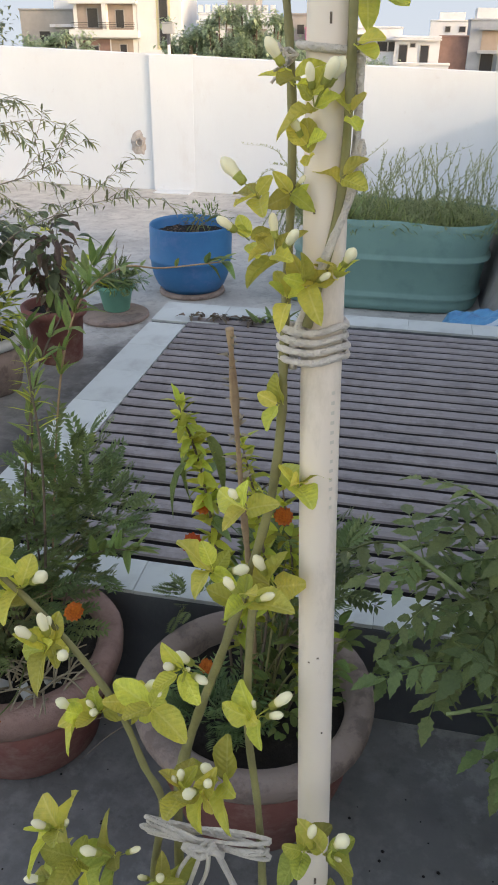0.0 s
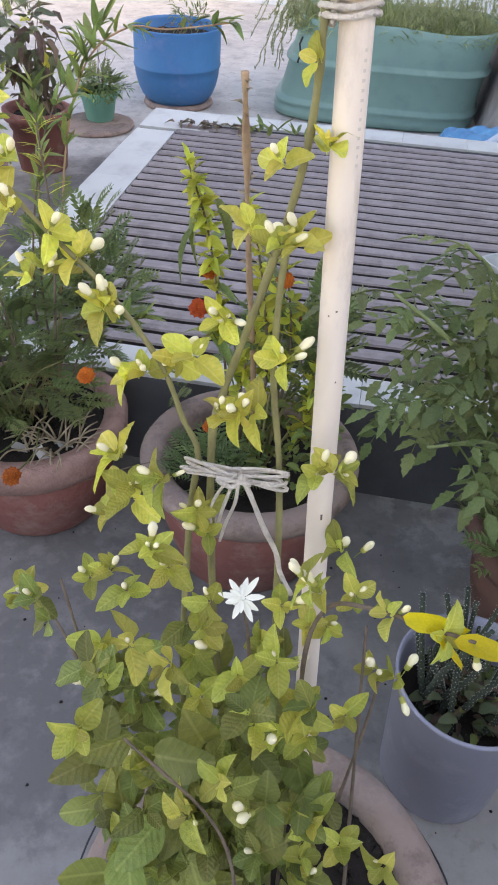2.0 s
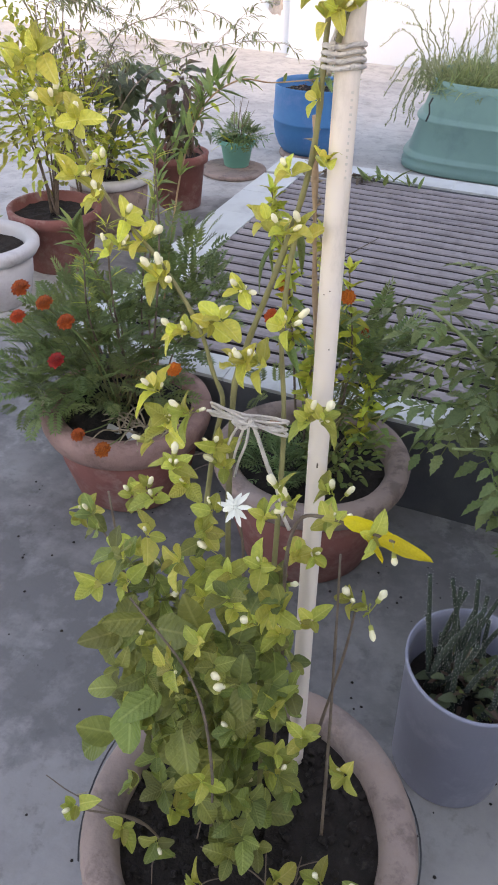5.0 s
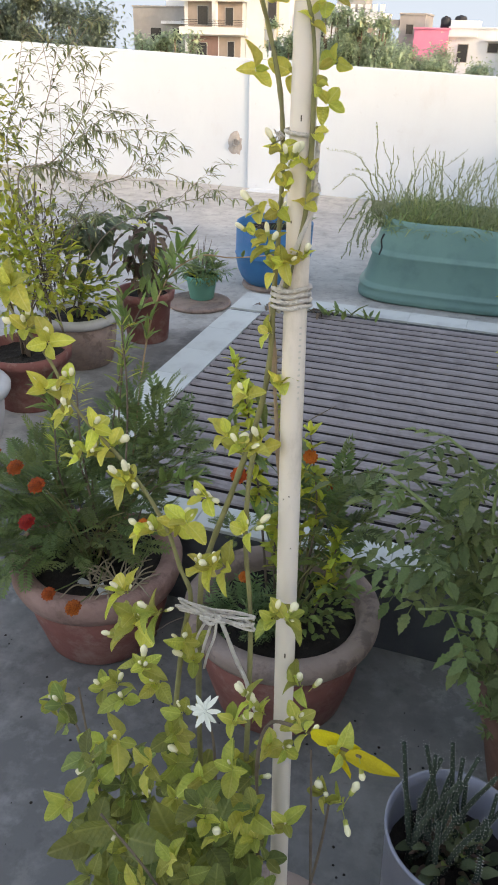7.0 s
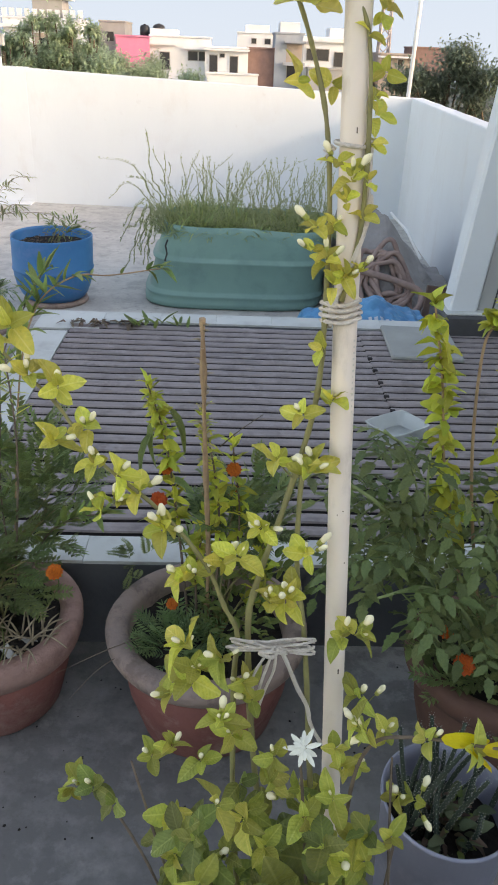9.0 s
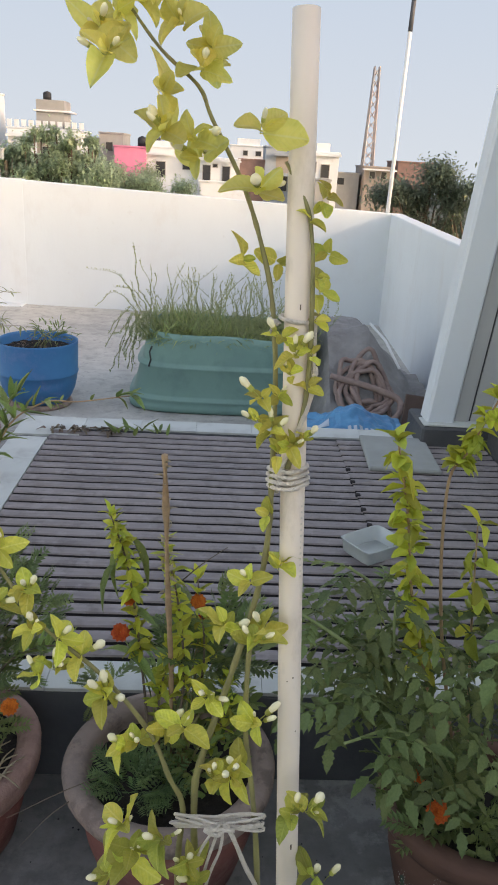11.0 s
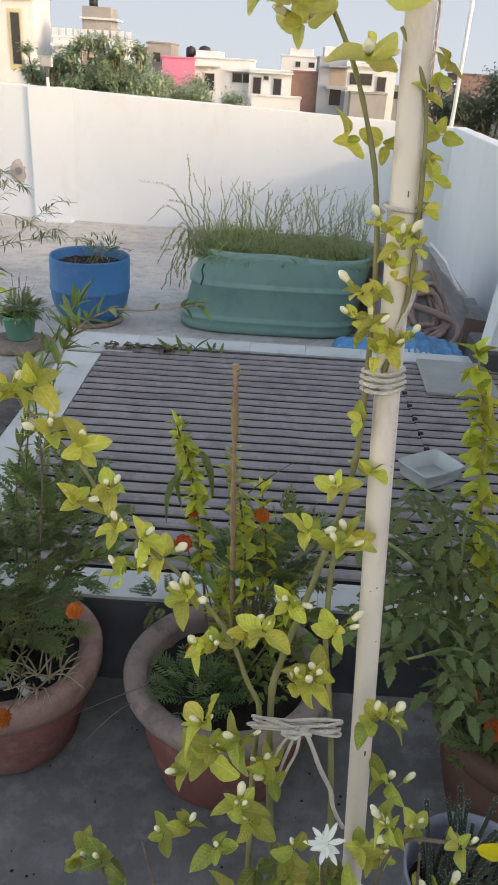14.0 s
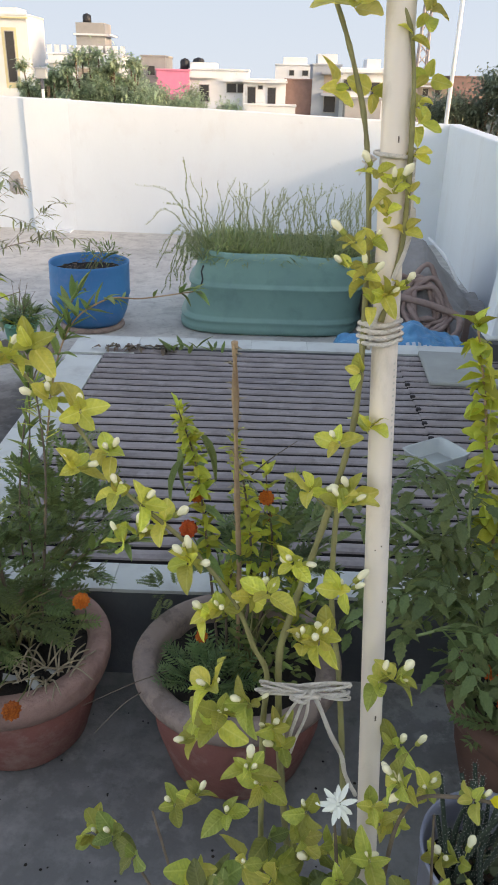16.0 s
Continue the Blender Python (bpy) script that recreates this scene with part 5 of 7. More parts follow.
fl = part("flower", bm, M_PETAL, JAS, "open white many-petalled jasmine flower")
fq = Vector((-0.05, -0.75, 0.66)).to_track_quat("Z", "Y").to_matrix().to_4x4()
fl.matrix_basis = Matrix.Translation(Vector((0.683, 0.944, 0.883)) - JO) @ fq @ Matrix.Diagonal((0.021, 0.021, 0.021, 1))

# twigs on the soil of the jasmine pot
rng = random.Random(14)
for k in range(16):
    a = rng.uniform(0, 6.28)
    p = Vector((JP[0] + rng.uniform(-0.15, 0.16), JP[1] + rng.uniform(-0.14, -0.02), 0.252))
    q = p + Vector((math.cos(a), math.sin(a), 0.15)) * rng.uniform(0.04, 0.09)
    tagged(part("twig", tube(smooth_path([p, (p + q) / 2 + Vector((0, 0, 0.012)), q], 4), 0.0014, 0.0008, seg=5), M_BARK, None, "thin dry twig on the dark soil"), category="twig", group="dry twigs")
tagged(part("dry_stalk", tube(smooth_path([(0.60, 0.80, 0.30), (0.535, 0.80, 0.298), (0.465, 0.80, 0.302), (0.42, 0.80, 0.325)], 5), 0.0016, 0.0008, seg=5), M_BARK, None, "long dry stalk leaning out over the pot rim"), category="dry stalk", group="dry stalks")
tagged(part("dry_stalk", tube(smooth_path([(0.475, 0.80, 0.303), (0.487, 0.80, 0.315), (0.50, 0.80, 0.33)], 4), 0.0010, 0.0006, seg=5), M_STRAW, None, "thin pale stalk caught on another over the rim"), category="dry stalk", group="dry stalks")
for pts in ([(0.40, 1.74, 0.33), (0.31, 1.68, 0.335), (0.20, 1.64, 0.30)], [(0.39, 1.72, 0.32), (0.30, 1.66, 0.30), (0.23, 1.62, 0.24)]):
    tagged(part("dry_stalk", tube(smooth_path(pts, 6), 0.0016, 0.0006, seg=5), M_BARK, None, "thin dark dry blade hanging over the clay pot's rim"), category="dry stalk", group="dry stalks")


# Compound leaves
def feather(pairs=8, spread=0.42, leaflet=0.30, width=0.07):
    bm = bmesh.new()
    tube([(0, 0, 0), (0, 0.5, 0.03), (0, 1, -0.06)], 0.012, 0.006, seg=3, bm=bm)
    for k in range(pairs):
        t = 0.14 + 0.82 * k / (pairs - 1)
        L = leaflet * (1.15 - 0.7 * abs(t - 0.45))
        for s in (-1, 1):
            y0, z0 = t, 0.03 * math.sin(math.pi * t) - 0.06 * t * t
            d = Vector((s * 0.80, 0.60, 0.12))
            n = Vector((-s * 0.5, 0.86, 0))
            p = Vector((0, y0, z0))
            v = [bm.verts.new(q) for q in (p, p + d * L * 0.45 + n * width * 0.5 * L / leaflet, p + d * L + Vector((0, 0, -0.05)), p + d * L * 0.45 - n * width * 0.5 * L / leaflet)]
            bm.faces.new(v)
    v = [bm.verts.new(q) for q in ((0, 0.95, -0.05), (0.03, 1.08, -0.07), (0, 1.22, -0.1), (-0.03, 1.08, -0.07))]
    bm.faces.new(v)
    return bm


def add_mesh(bm, other, m):
    tmp = bpy.data.meshes.new("t")
    bmesh.ops.transform(other, matrix=m, verts=other.verts)
    other.to_mesh(tmp)
    other.free()
    bm.from_mesh(tmp)
    bpy.data.meshes.remove(tmp)


def lobed(width=0.75, rows=7, seed=0):
    """A toothed tomato leaflet."""
    bm = bmesh.new()
    rng = random.Random(seed)
    mid, lft, rgt = [], [], []
    for i in range(rows + 1):
        t = i / rows
        w = width / 2 * math.sin(math.pi * min(1, t * 1.0) ** 0.75) * (0.80 if i % 2 else 1.10)
        z = -0.18 * t * t
        mid.append(bm.verts.new((0, t, z)))
        lft.append(bm.verts.new((-max(w, 0.004), t - 0.04, z + w * 0.3 + 0.02 * rng.random())))
        rgt.append(bm.verts.new((max(w, 0.004), t - 0.04, z + w * 0.3 + 0.02 * rng.random())))
    for i in range(rows):
        bm.faces.new((mid[i], mid[i + 1], lft[i + 1], lft[i]))
        bm.faces.new((rgt[i], rgt[i + 1], mid[i + 1], mid[i]))
    return bm


def tomato_leaf(seed):
    bm = bmesh.new()
    tube(smooth_path([(0, 0, 0), (0, 0.4, 0.05), (0, 1.0, -0.12)], 4), 0.016, 0.008, seg=4, bm=bm)
    rng = random.Random(seed)
    for k, t in enumerate((0.30, 0.52, 0.74)):
        for s in (-1, 1):
            L = rng.uniform(0.26, 0.40)
            d = Vector((s, 0.45 + 0.2 * rng.random(), rng.uniform(-0.45, 0.05)))
            add_mesh(bm, lobed(0.46, 8, rng.randint(0, 99)), aim((0, t + 0.04 * s, 0.04 - 0.1 * t * t), d, L))
    add_mesh(bm, lobed(0.50, 10, 5), aim((0, 0.97, -0.11), (0, 1, -0.3), 0.42))
    return bm


FEATHER = [to_mesh(feather(n, 0.42, l, w), "leaf", M_MARI, False) for n, l, w in ((6, 0.42, 0.17), (5, 0.46, 0.20), (7, 0.38, 0.15))]
FERN = [to_mesh(feather(n, 0.42, l, w), "leaf", M_FERN, False) for n, l, w in ((5, 0.50, 0.13), (6, 0.46, 0.12))]
TOMLEAF = [to_mesh(tomato_leaf(s), "leaf", M_TOM) for s in range(4)]
LANCE = [to_mesh(leaf_shape(0.26, 1.2, 0.25, c, 6, 0.01, 0.38, 1), "leaf", M_GREEN) for c in (0.15, 0.35, 0.0)]
NEEDLE = [to_mesh(leaf_shape(0.09, 1.0, 0.2, c, 3, 0, 0.45, 1), "leaf", M_LIME) for c in (0.1, 0.3)]
LIMELEAF = [to_mesh(leaf_shape(w, 1.1, 0.2, c, 5, 0.03, 0.45, s), "leaf", M_LIME) for s, (w, c) in enumerate(((0.5, 0.2), (0.45, 0.5), (0.55, 0.0)))]
LIMEROUND = [to_mesh(leaf_shape(w, 0.6, 0.25, c, 6, 0.05, 0.46, s, 0.58), "leaf", M_LIME) for s, (w, c) in enumerate(((0.62, 0.3), (0.56, 0.6), (0.68, 0.05)))]
GREENLEAF = [to_mesh(leaf_shape(w, 0.9, 0.15, c, 5, 0.03, 0.45, s), "leaf", M_GREEN) for s, (w, c) in enumerate(((0.55, 0.2), (0.5, 0.45), (0.62, 0.05)))]
DARKBIG = [to_mesh(leaf_shape(w, 0.6, 0.12, c, 6, 0.05, 0.42, s), "leaf", M_DARKLEAF) for s, (w, c) in enumerate(((0.75, 0.4), (0.7, 0.6), (0.8, 0.25)))]
DRYLEAF = [to_mesh(leaf_shape(w, 1.0, 0.3, c, 5, 0.08, 0.45, s), "leaf", M_DRY) for s, (w, c) in enumerate(((0.5, 0.7), (0.45, 0.4)))]


def marigold_head(seed):
    bm = bmesh.new()
    rng = random.Random(seed)
    for ringn, (n, r, z, L) in enumerate(((13, 0.30, 0.0, 0.75), (11, 0.22, 0.12, 0.62), (9, 0.14, 0.22, 0.48), (6, 0.05, 0.30, 0.30))):
        for k in range(n):
            a = 2 * math.pi * (k + 0.5 * ringn) / n + rng.uniform(-0.15, 0.15)
            d = Vector((math.cos(a), math.sin(a), 0.25 + 0.35 * ringn + rng.uniform(-0.15, 0.15)))
            add_mesh(bm, leaf_shape(0.75, 0.0, 0.1, 0.25, 3, 0.08, 0.65, rng.randint(0, 99)), aim((r * 0.3 * math.cos(a), r * 0.3 * math.sin(a), z), d, L))
    return bm


HEAD_O = [to_mesh(marigold_head(s), "flower_head", M_ORANGE) for s in range(2)]
HEAD_R = [to_mesh(marigold_head(s + 5), "flower_head", M_RUST) for s in range(2)]
CUP = to_mesh(lathe([(0, -0.75), (0.10, -0.7), (0.22, -0.35), (0.26, 0.0), (0.16, 0.1)], 8), "cup", M_MARI)


def flower_on(th, origin, root, p, heads, size, face=(0, -0.5, 0.8)):
    p = Vector(p)
    r = Vector(root)
    part("flower_stem", tube(smooth_path([r - origin, (r * 0.4 + p * 0.6) - origin + Vector((0.02, 0.01, 0)), p - origin], 5), 0.0022, 0.0016, seg=5), M_MARI, th)
    q = Vector(face).to_track_quat("Z", "Y").to_matrix().to_4x4()
    f = share("flower_head", random.choice(heads), th, Matrix.Translation(p - origin) @ q @ Matrix.Diagonal((size, size, size, 1)))
    share("cup", CUP, f, Matrix.Identity(4))


def bushy(th, origin, centre, radii, n, meshes, size, rng, lift=0.3, stems=0, stem_mat=M_STEM, root=None, keep=lambda p: True, cap=300):
    """Leaves through a mound, pointing outwards, on thin stems from the root."""
    c, root = Vector(centre), Vector(root or centre)
    tips = []
    done = 0
    while done < n:
        v = Vector((rng.gauss(0, 1), rng.gauss(0, 1), rng.gauss(0, 1))).normalized() * rng.random() ** 0.45
        p = c + Vector((v.x * radii[0], v.y * radii[1], v.z * radii[2]))
        done += 1
        if not keep(p):
            continue
        way = Vector((v.x, v.y, v.z * 0.6 + lift)) + Vector((rng.uniform(-.5, .5), rng.uniform(-.5, .5), rng.uniform(-.3, .3)))
        share("leaf", rng.choice(meshes), th, aim(p - origin, way, rng.uniform(*size), rng.uniform(-.4, .4)))
        tips.append(p)
    for k in range(stems):
        p = rng.choice(tips)
        q = root + Vector((rng.uniform(-.04, .04), rng.uniform(-.04, .04), 0))
        part("stem", tube(smooth_path([q - origin, (q * 0.5 + p * 0.5) + Vector((0, 0, 0.05)) - origin, p - origin], 4), 0.003, 0.0015, seg=5), stem_mat, th)


def leaf_mass(name, th, origin, centre, radii, n, meshes, size, rng, material, lift=0.2, label=""):
    """Many small leaves through a mound, joined into one part."""
    pieces = []
    for k in range(n):
        v = Vector((rng.gauss(0, 1), rng.gauss(0, 1), rng.gauss(0, 1))).normalized() * rng.random() ** 0.4
        p = Vector(centre) + Vector((v.x * radii[0], v.y * radii[1], v.z * radii[2])) * (1 + 0.35 * noise.noise(v * 2.3))
        way = Vector((v.x, v.y, v.z * 0.6 + lift)) + Vector((rng.uniform(-.7, .7), rng.uniform(-.7, .7), rng.uniform(-.5, .4)))
        pieces.append((rng.choice(meshes), aim(p - origin, way, rng.uniform(*size), rng.uniform(-.5, .5))))
    return joined(name, pieces, material, th, label)


def whorls(th, origin, pts, nodes, meshes, size, rng, start=0.25, droop=0.0, each=5, material=None, r=0.004):
    """A shoot with whorls of leaves at its nodes, smaller towards the tip."""
    sp = smooth_path(pts, 12)
    part("shoot", tube([p - origin for p in sp], r, r * 0.4, seg=6), material or M_BARK, th)
    for k in range(nodes):
        t = start + (1 - start) * (k + 0.5) / nodes
        p = sp[min(len(sp) - 1, int(t * len(sp)))]
        a0 = rng.uniform(0, 6.28)
        for j in range(each):
            a = a0 + 2 * math.pi * j / each + rng.uniform(-0.4, 0.4)
            way = (math.cos(a), math.sin(a), rng.uniform(-0.5, 1.0) - droop + 0.9 * (k == nodes - 1))
            share("leaf", rng.choice(meshes), th, aim(p - origin + Vector((0, 0, rng.uniform(-0.008, 0.008))), way, rng.uniform(*size) * (1.1 - 0.3 * t), rng.uniform(-.9, .9)))


# Marigolds in the red clay bowl
rng = random.Random(31)
MO = Vector((PA[0], PA[1], 0.262))
mari = thing("marigold_plant", tuple(MO), "bushy marigold with rust-red flowers in the clay bowl", "marigold", "marigolds")
bushy(mari, MO, (-0.09, 1.86, 0.45), (0.25, 0.21, 0.19), 400, FEATHER, (0.042, 0.078), rng, 0.25, 14, M_STEM, tuple(MO), keep=lambda p: not (p.x > 0.02 and p.y < 1.83 and p.z < 0.40))
bushy(mari, MO, (0.11, 1.98, 0.60), (0.14, 0.12, 0.19), 170, FEATHER, (0.04, 0.07), rng, 0.5, 5, M_STEM, tuple(MO))
bushy(mari, MO, (-0.22, 1.76, 0.37), (0.11, 0.13, 0.10), 120, FEATHER, (0.042, 0.075), rng, 0.1, 0)
for p, s in (((-0.173, 1.66, 0.70), 0.030), ((-0.196, 1.66, 0.618), 0.026), ((-0.053, 1.60, 0.559), 0.028), ((-0.079, 1.62, 0.698), 0.027), ((-0.025, 1.62, 0.66), 0.028), ((0.0, 1.575, 0.369), 0.024), ((0.058, 1.59, 0.329), 0.028)):
    flower_on(mari, MO, (p[0] * 0.5, 1.80, 0.30), p, HEAD_R, s)
flower_on(mari, MO, (0.12, 1.85, 0.30), (0.19, 1.745, 0.515), HEAD_O, 0.026)
# dry litter in that bowl
for k in range(34):
    a = rng.uniform(0, 6.28)
    p = Vector((PA[0] + 0.10 + rng.uniform(-0.07, 0.07), PA[1] - 0.10 + rng.uniform(-0.05, 0.05), 0.285))
    q = p + Vector((math.cos(a), math.sin(a), rng.uniform(0, 0.5))) * rng.uniform(0.05, 0.12)
    tagged(part("dry_stalk", tube(smooth_path([p, (p + q) / 2 + Vector((0, 0, 0.02)), q], 4), 0.003, 0.0015, seg=5), M_STRAW, None, "dry straw-coloured stalk in the clay bowl"), category="dry stalk", group="dry stalks")
for k, (dx, dy, a) in enumerate(((0.03, -0.13, 20), (0.09, -0.14, -35), (0.13, -0.10, 60))):
    bm = bmesh.new()
    gvv = [[bm.verts.new((-0.02 + 0.013 * i, -0.012 + 0.008 * j, 0.012 * noise.noise((i * 0.9, j * 0.9, k)) + 0.006)) for i in range(4)] for j in range(4)]
    for j in range(3):
        for i in range(3):
            bm.faces.new((gvv[j][i], gvv[j][i + 1], gvv[j + 1][i + 1], gvv[j + 1][i]))
    o = tagged(part("paper_scrap", bm, M_PAPER, None, "crumpled white paper scrap on the soil"), category="litter", group="paper scraps")
    o.matrix_basis = pose(PA[0] + dx, PA[1] + dy, 0.282, 0, 25, a)

# Long-branched plant with lance-shaped leaves and a needle-leaved seedling, in the same bowl
lance = thing("lance_leaved_plant", tuple(MO), "slender plant with narrow green leaves on long arching branches", "plant")
for pts, dense in (([(0.03, 1.92, 0.27), (0.05, 1.98, 0.6), (0.08, 2.03, 0.9), (0.13, 2.06, 1.06), (0.22, 2.06, 1.13), (0.30, 2.08, 1.13), (0.42, 2.08, 1.15)], 0.66),
                   ([(0.02, 1.90, 0.27), (0.0, 1.94, 0.6), (0.03, 2.02, 0.9), (0.09, 2.12, 1.05), (0.13, 2.2, 1.12)], 1.0),
                   ([(0.05, 1.90, 0.27), (0.13, 1.88, 0.5), (0.22, 1.84, 0.60), (0.30, 1.82, 0.63)], 1.0),
                   ([(0.04, 1.91, 0.27), (0.03, 1.92, 0.6), (0.05, 1.94, 0.85), (0.06, 1.95, 1.03)], 1.0),
                   ([(0.0, 1.88, 0.27), (-0.06, 1.86, 0.6), (-0.10, 1.84, 0.74), (-0.12, 1.83, 0.80)], 1.0)):
    sp = smooth_path(pts, 8)
    part("branch", tube([p - MO for p in sp], 0.0030, 0.0014, seg=6), M_STICK if dense < 1 else M_BARK, lance)
    for k in range(len(sp) // 3, len(sp), 2):
        d = (sp[min(k + 1, len(sp) - 1)] - sp[k - 1]).normalized()
        bare = dense * len(sp) < k < len(sp) - 3
        for sgn in (-1, 1, -1, 1):
            if rng.random() < (0.2 if bare else 0.85):
                sd = d.cross(Vector((rng.uniform(-1, 1), rng.uniform(-1, 1), 1))).normalized()
                way = d * rng.uniform(0.2, 0.8) + sd * sgn * rng.uniform(0.2, 1.0) + Vector((rng.uniform(-.3, .3), rng.uniform(-.3, .3), rng.uniform(-0.2, 0.7)))
                share("leaf", rng.choice(LANCE), lance, aim(sp[k] - MO, way, rng.uniform(0.028, 0.045) if bare else rng.uniform(0.045, 0.08)))
for sx, sy, h in ((-0.03, 1.84, 0.82), (0.10, 1.86, 1.0), (-0.10, 1.83, 0.72)):
    part("branch", tube(smooth_path([Vector((sx * 0.4, 1.87, 0.27)) - MO, Vector((sx, sy, h * 0.75)) - MO, Vector((sx, sy, h)) - MO], 6), 0.0035, 0.002, seg=6), M_BARK, lance)
    for k in range(34):
        t = rng.random() ** 0.6
        p = Vector((sx, sy, h - 0.16 * (1 - t)))
        a = rng.uniform(0, 6.28)
        share("needle_leaf", rng.choice(NEEDLE), lance, aim(p - MO, (math.cos(a), math.sin(a), 0.5), rng.uniform(0.035, 0.06)))

# Plants in the middle pot: bare stick, lime shoots, small marigold, leafy ground cover
BO = Vector((PB[0], PB[1], 0.27))
stick = thing("bare_stick", (0.545, 1.85, 0.27), "bare brown stick standing in the clay pot", "stick")
so = Vector((0.545, 1.85, 0.27))
part("shaft", tube([p - so for p in smooth_path([(0.545, 1.85, 0.25), (0.548, 1.79, 0.55), (0.54, 1.72, 0.85), (0.533, 1.661, 1.171)], 8)], 0.0062, 0.0048, seg=8, rough=0.8), M_STICK, stick)
for k in range(16):
    t = rng.uniform(0.25, 0.97)
    p = Vector((0.547, 1.85, 0.25)).lerp(Vector((0.533, 1.661, 1.171)), t)
    a = rng.uniform(0, 6.28)
    part("thorn", tube([p - so, p - so + Vector((math.cos(a), math.sin(a), 0.8)) * rng.uniform(0.008, 0.022)], 0.0015, 0.0005, seg=4), M_STICK, stick)
HUSK = to_mesh(leaf_shape(0.5, 1.0, 0.4, 0.5, 3, 0.1, 0.45, 4), "husk", M_STRAW)
for k in range(36):
    t = rng.uniform(0.60, 0.985)
    p = Vector((0.547, 1.85, 0.25)).lerp(Vector((0.533, 1.661, 1.171)), t)
    a = rng.uniform(0, 6.28)
    share("husk", HUSK, stick, aim(p - so + Vector((math.cos(a), math.sin(a), 0)) * 0.004, (math.cos(a), math.sin(a), rng.uniform(0.3, 1.5)), rng.uniform(0.012, 0.026)))
limes = thing("lime_shrub", tuple(BO), "yellow-green leafy shoots crowding round the bare stick", "shrub")
whorls(limes, BO, [(0.50, 1.84, 0.27), (0.475, 1.82, 0.6), (0.45, 1.79, 0.85), (0.415, 1.78, 0.985)], 18, LIMELEAF, (0.030, 0.050), rng, 0.35, 0.0, 6)
whorls(limes, BO, [(0.55, 1.83, 0.27), (0.575, 1.80, 0.55), (0.56, 1.77, 0.78), (0.53, 1.77, 0.92)], 15, LIMELEAF, (0.026, 0.045), rng, 0.25, -0.1, 6)
whorls(limes, BO, [(0.52, 1.84, 0.27), (0.52, 1.81, 0.5), (0.55, 1.78, 0.66)], 9, LIMELEAF, (0.032, 0.05), rng, 0.3, -0.1, 6)
whorls(limes, BO, [(0.58, 1.84, 0.27), (0.62, 1.81, 0.6), (0.60, 1.78, 0.84)], 8, LIMELEAF, (0.034, 0.052), rng, 0.4, -0.1, 5)
whorls(limes, BO, [(0.62, 1.80, 0.27), (0.67, 1.79, 0.45), (0.68, 1.80, 0.58)], 7, LIMELEAF, (0.034, 0.052), rng, 0.3, -0.1, 5)
for p, w, z in (((0.43, 1.80, 0.90), (-0.3, -0.2, -1.0), 0.13), ((0.42, 1.80, 0.86), (-0.5, -0.3, -0.9), 0.12), ((0.46, 1.80, 0.92), (0.5, -0.3, -0.7), 0.11)):
    share("long_leaf", LANCE[1], limes, aim(Vector(p) - BO, w, z))
for pts in ([(0.57, 1.74, 0.86), (0.61, 1.74, 0.90), (0.66, 1.74, 0.94)],):
    part("dry_twig", tube([p - BO for p in smooth_path(pts, 5)], 0.0016, 0.0007, seg=5), M_DRY, limes)
for k in range(10):
    a = rng.uniform(0, 6.28)
    share("long_leaf", rng.choice(LANCE), limes, aim(Vector((0.45, 1.82, rng.uniform(0.6, 0.85))) - BO, (math.cos(a), math.sin(a), rng.uniform(-0.6, 0.3)), rng.uniform(0.08, 0.12)))
mari2 = thing("marigold_plant", tuple(BO), "low feathery marigold with orange flowers in the clay pot", "marigold", "marigolds")
bushy(mari2, BO, (0.478, 1.735, 0.315), (0.085, 0.075, 0.035), 80, FERN, (0.042, 0.066), rng, 0.7, 0)
bushy(mari2, BO, (0.63, 1.86, 0.62), (0.11, 0.08, 0.13), 60, FEATHER, (0.05, 0.085), rng, 0.4, 4, M_STEM, tuple(BO))
bushy(mari2, BO, (0.62, 1.93, 0.52), (0.12, 0.07, 0.14), 50, FEATHER, (0.06, 0.10), rng, 0.4, 5, M_STEM, tuple(BO))
bushy(mari2, BO, (0.36, 2.0, 0.36), (0.05, 0.05, 0.04), 12, FEATHER, (0.04, 0.06), rng, 0.2, 0)
for p, s in (((0.615, 2.0, 0.585), 0.026), ((0.625, 1.98, 0.60), 0.022), ((0.434, 1.775, 0.70), 0.026), ((0.603, 1.78, 0.783), 0.022), ((0.45, 1.80, 0.77), 0.02), ((0.465, 1.74, 0.43), 0.019)):
    flower_on(mari2, BO, (0.52, 1.88, 0.28), p, HEAD_O, s, (0.1, -0.7, 0.6))
cover = thing("leafy_cover", tuple(BO), "low dark-green leafy plants covering the soil of the clay pot", "plant")
bushy(cover, BO, (0.63, 1.78, 0.36), (0.10, 0.11, 0.08), 150, GREENLEAF, (0.02, 0.04), rng, 0.5, 0)
bushy(cover, BO, (0.68, 1.80, 0.47), (0.06, 0.06, 0.10), 50, GREENLEAF, (0.025, 0.045), rng, 0.5, 4, M_STEM, tuple(BO))

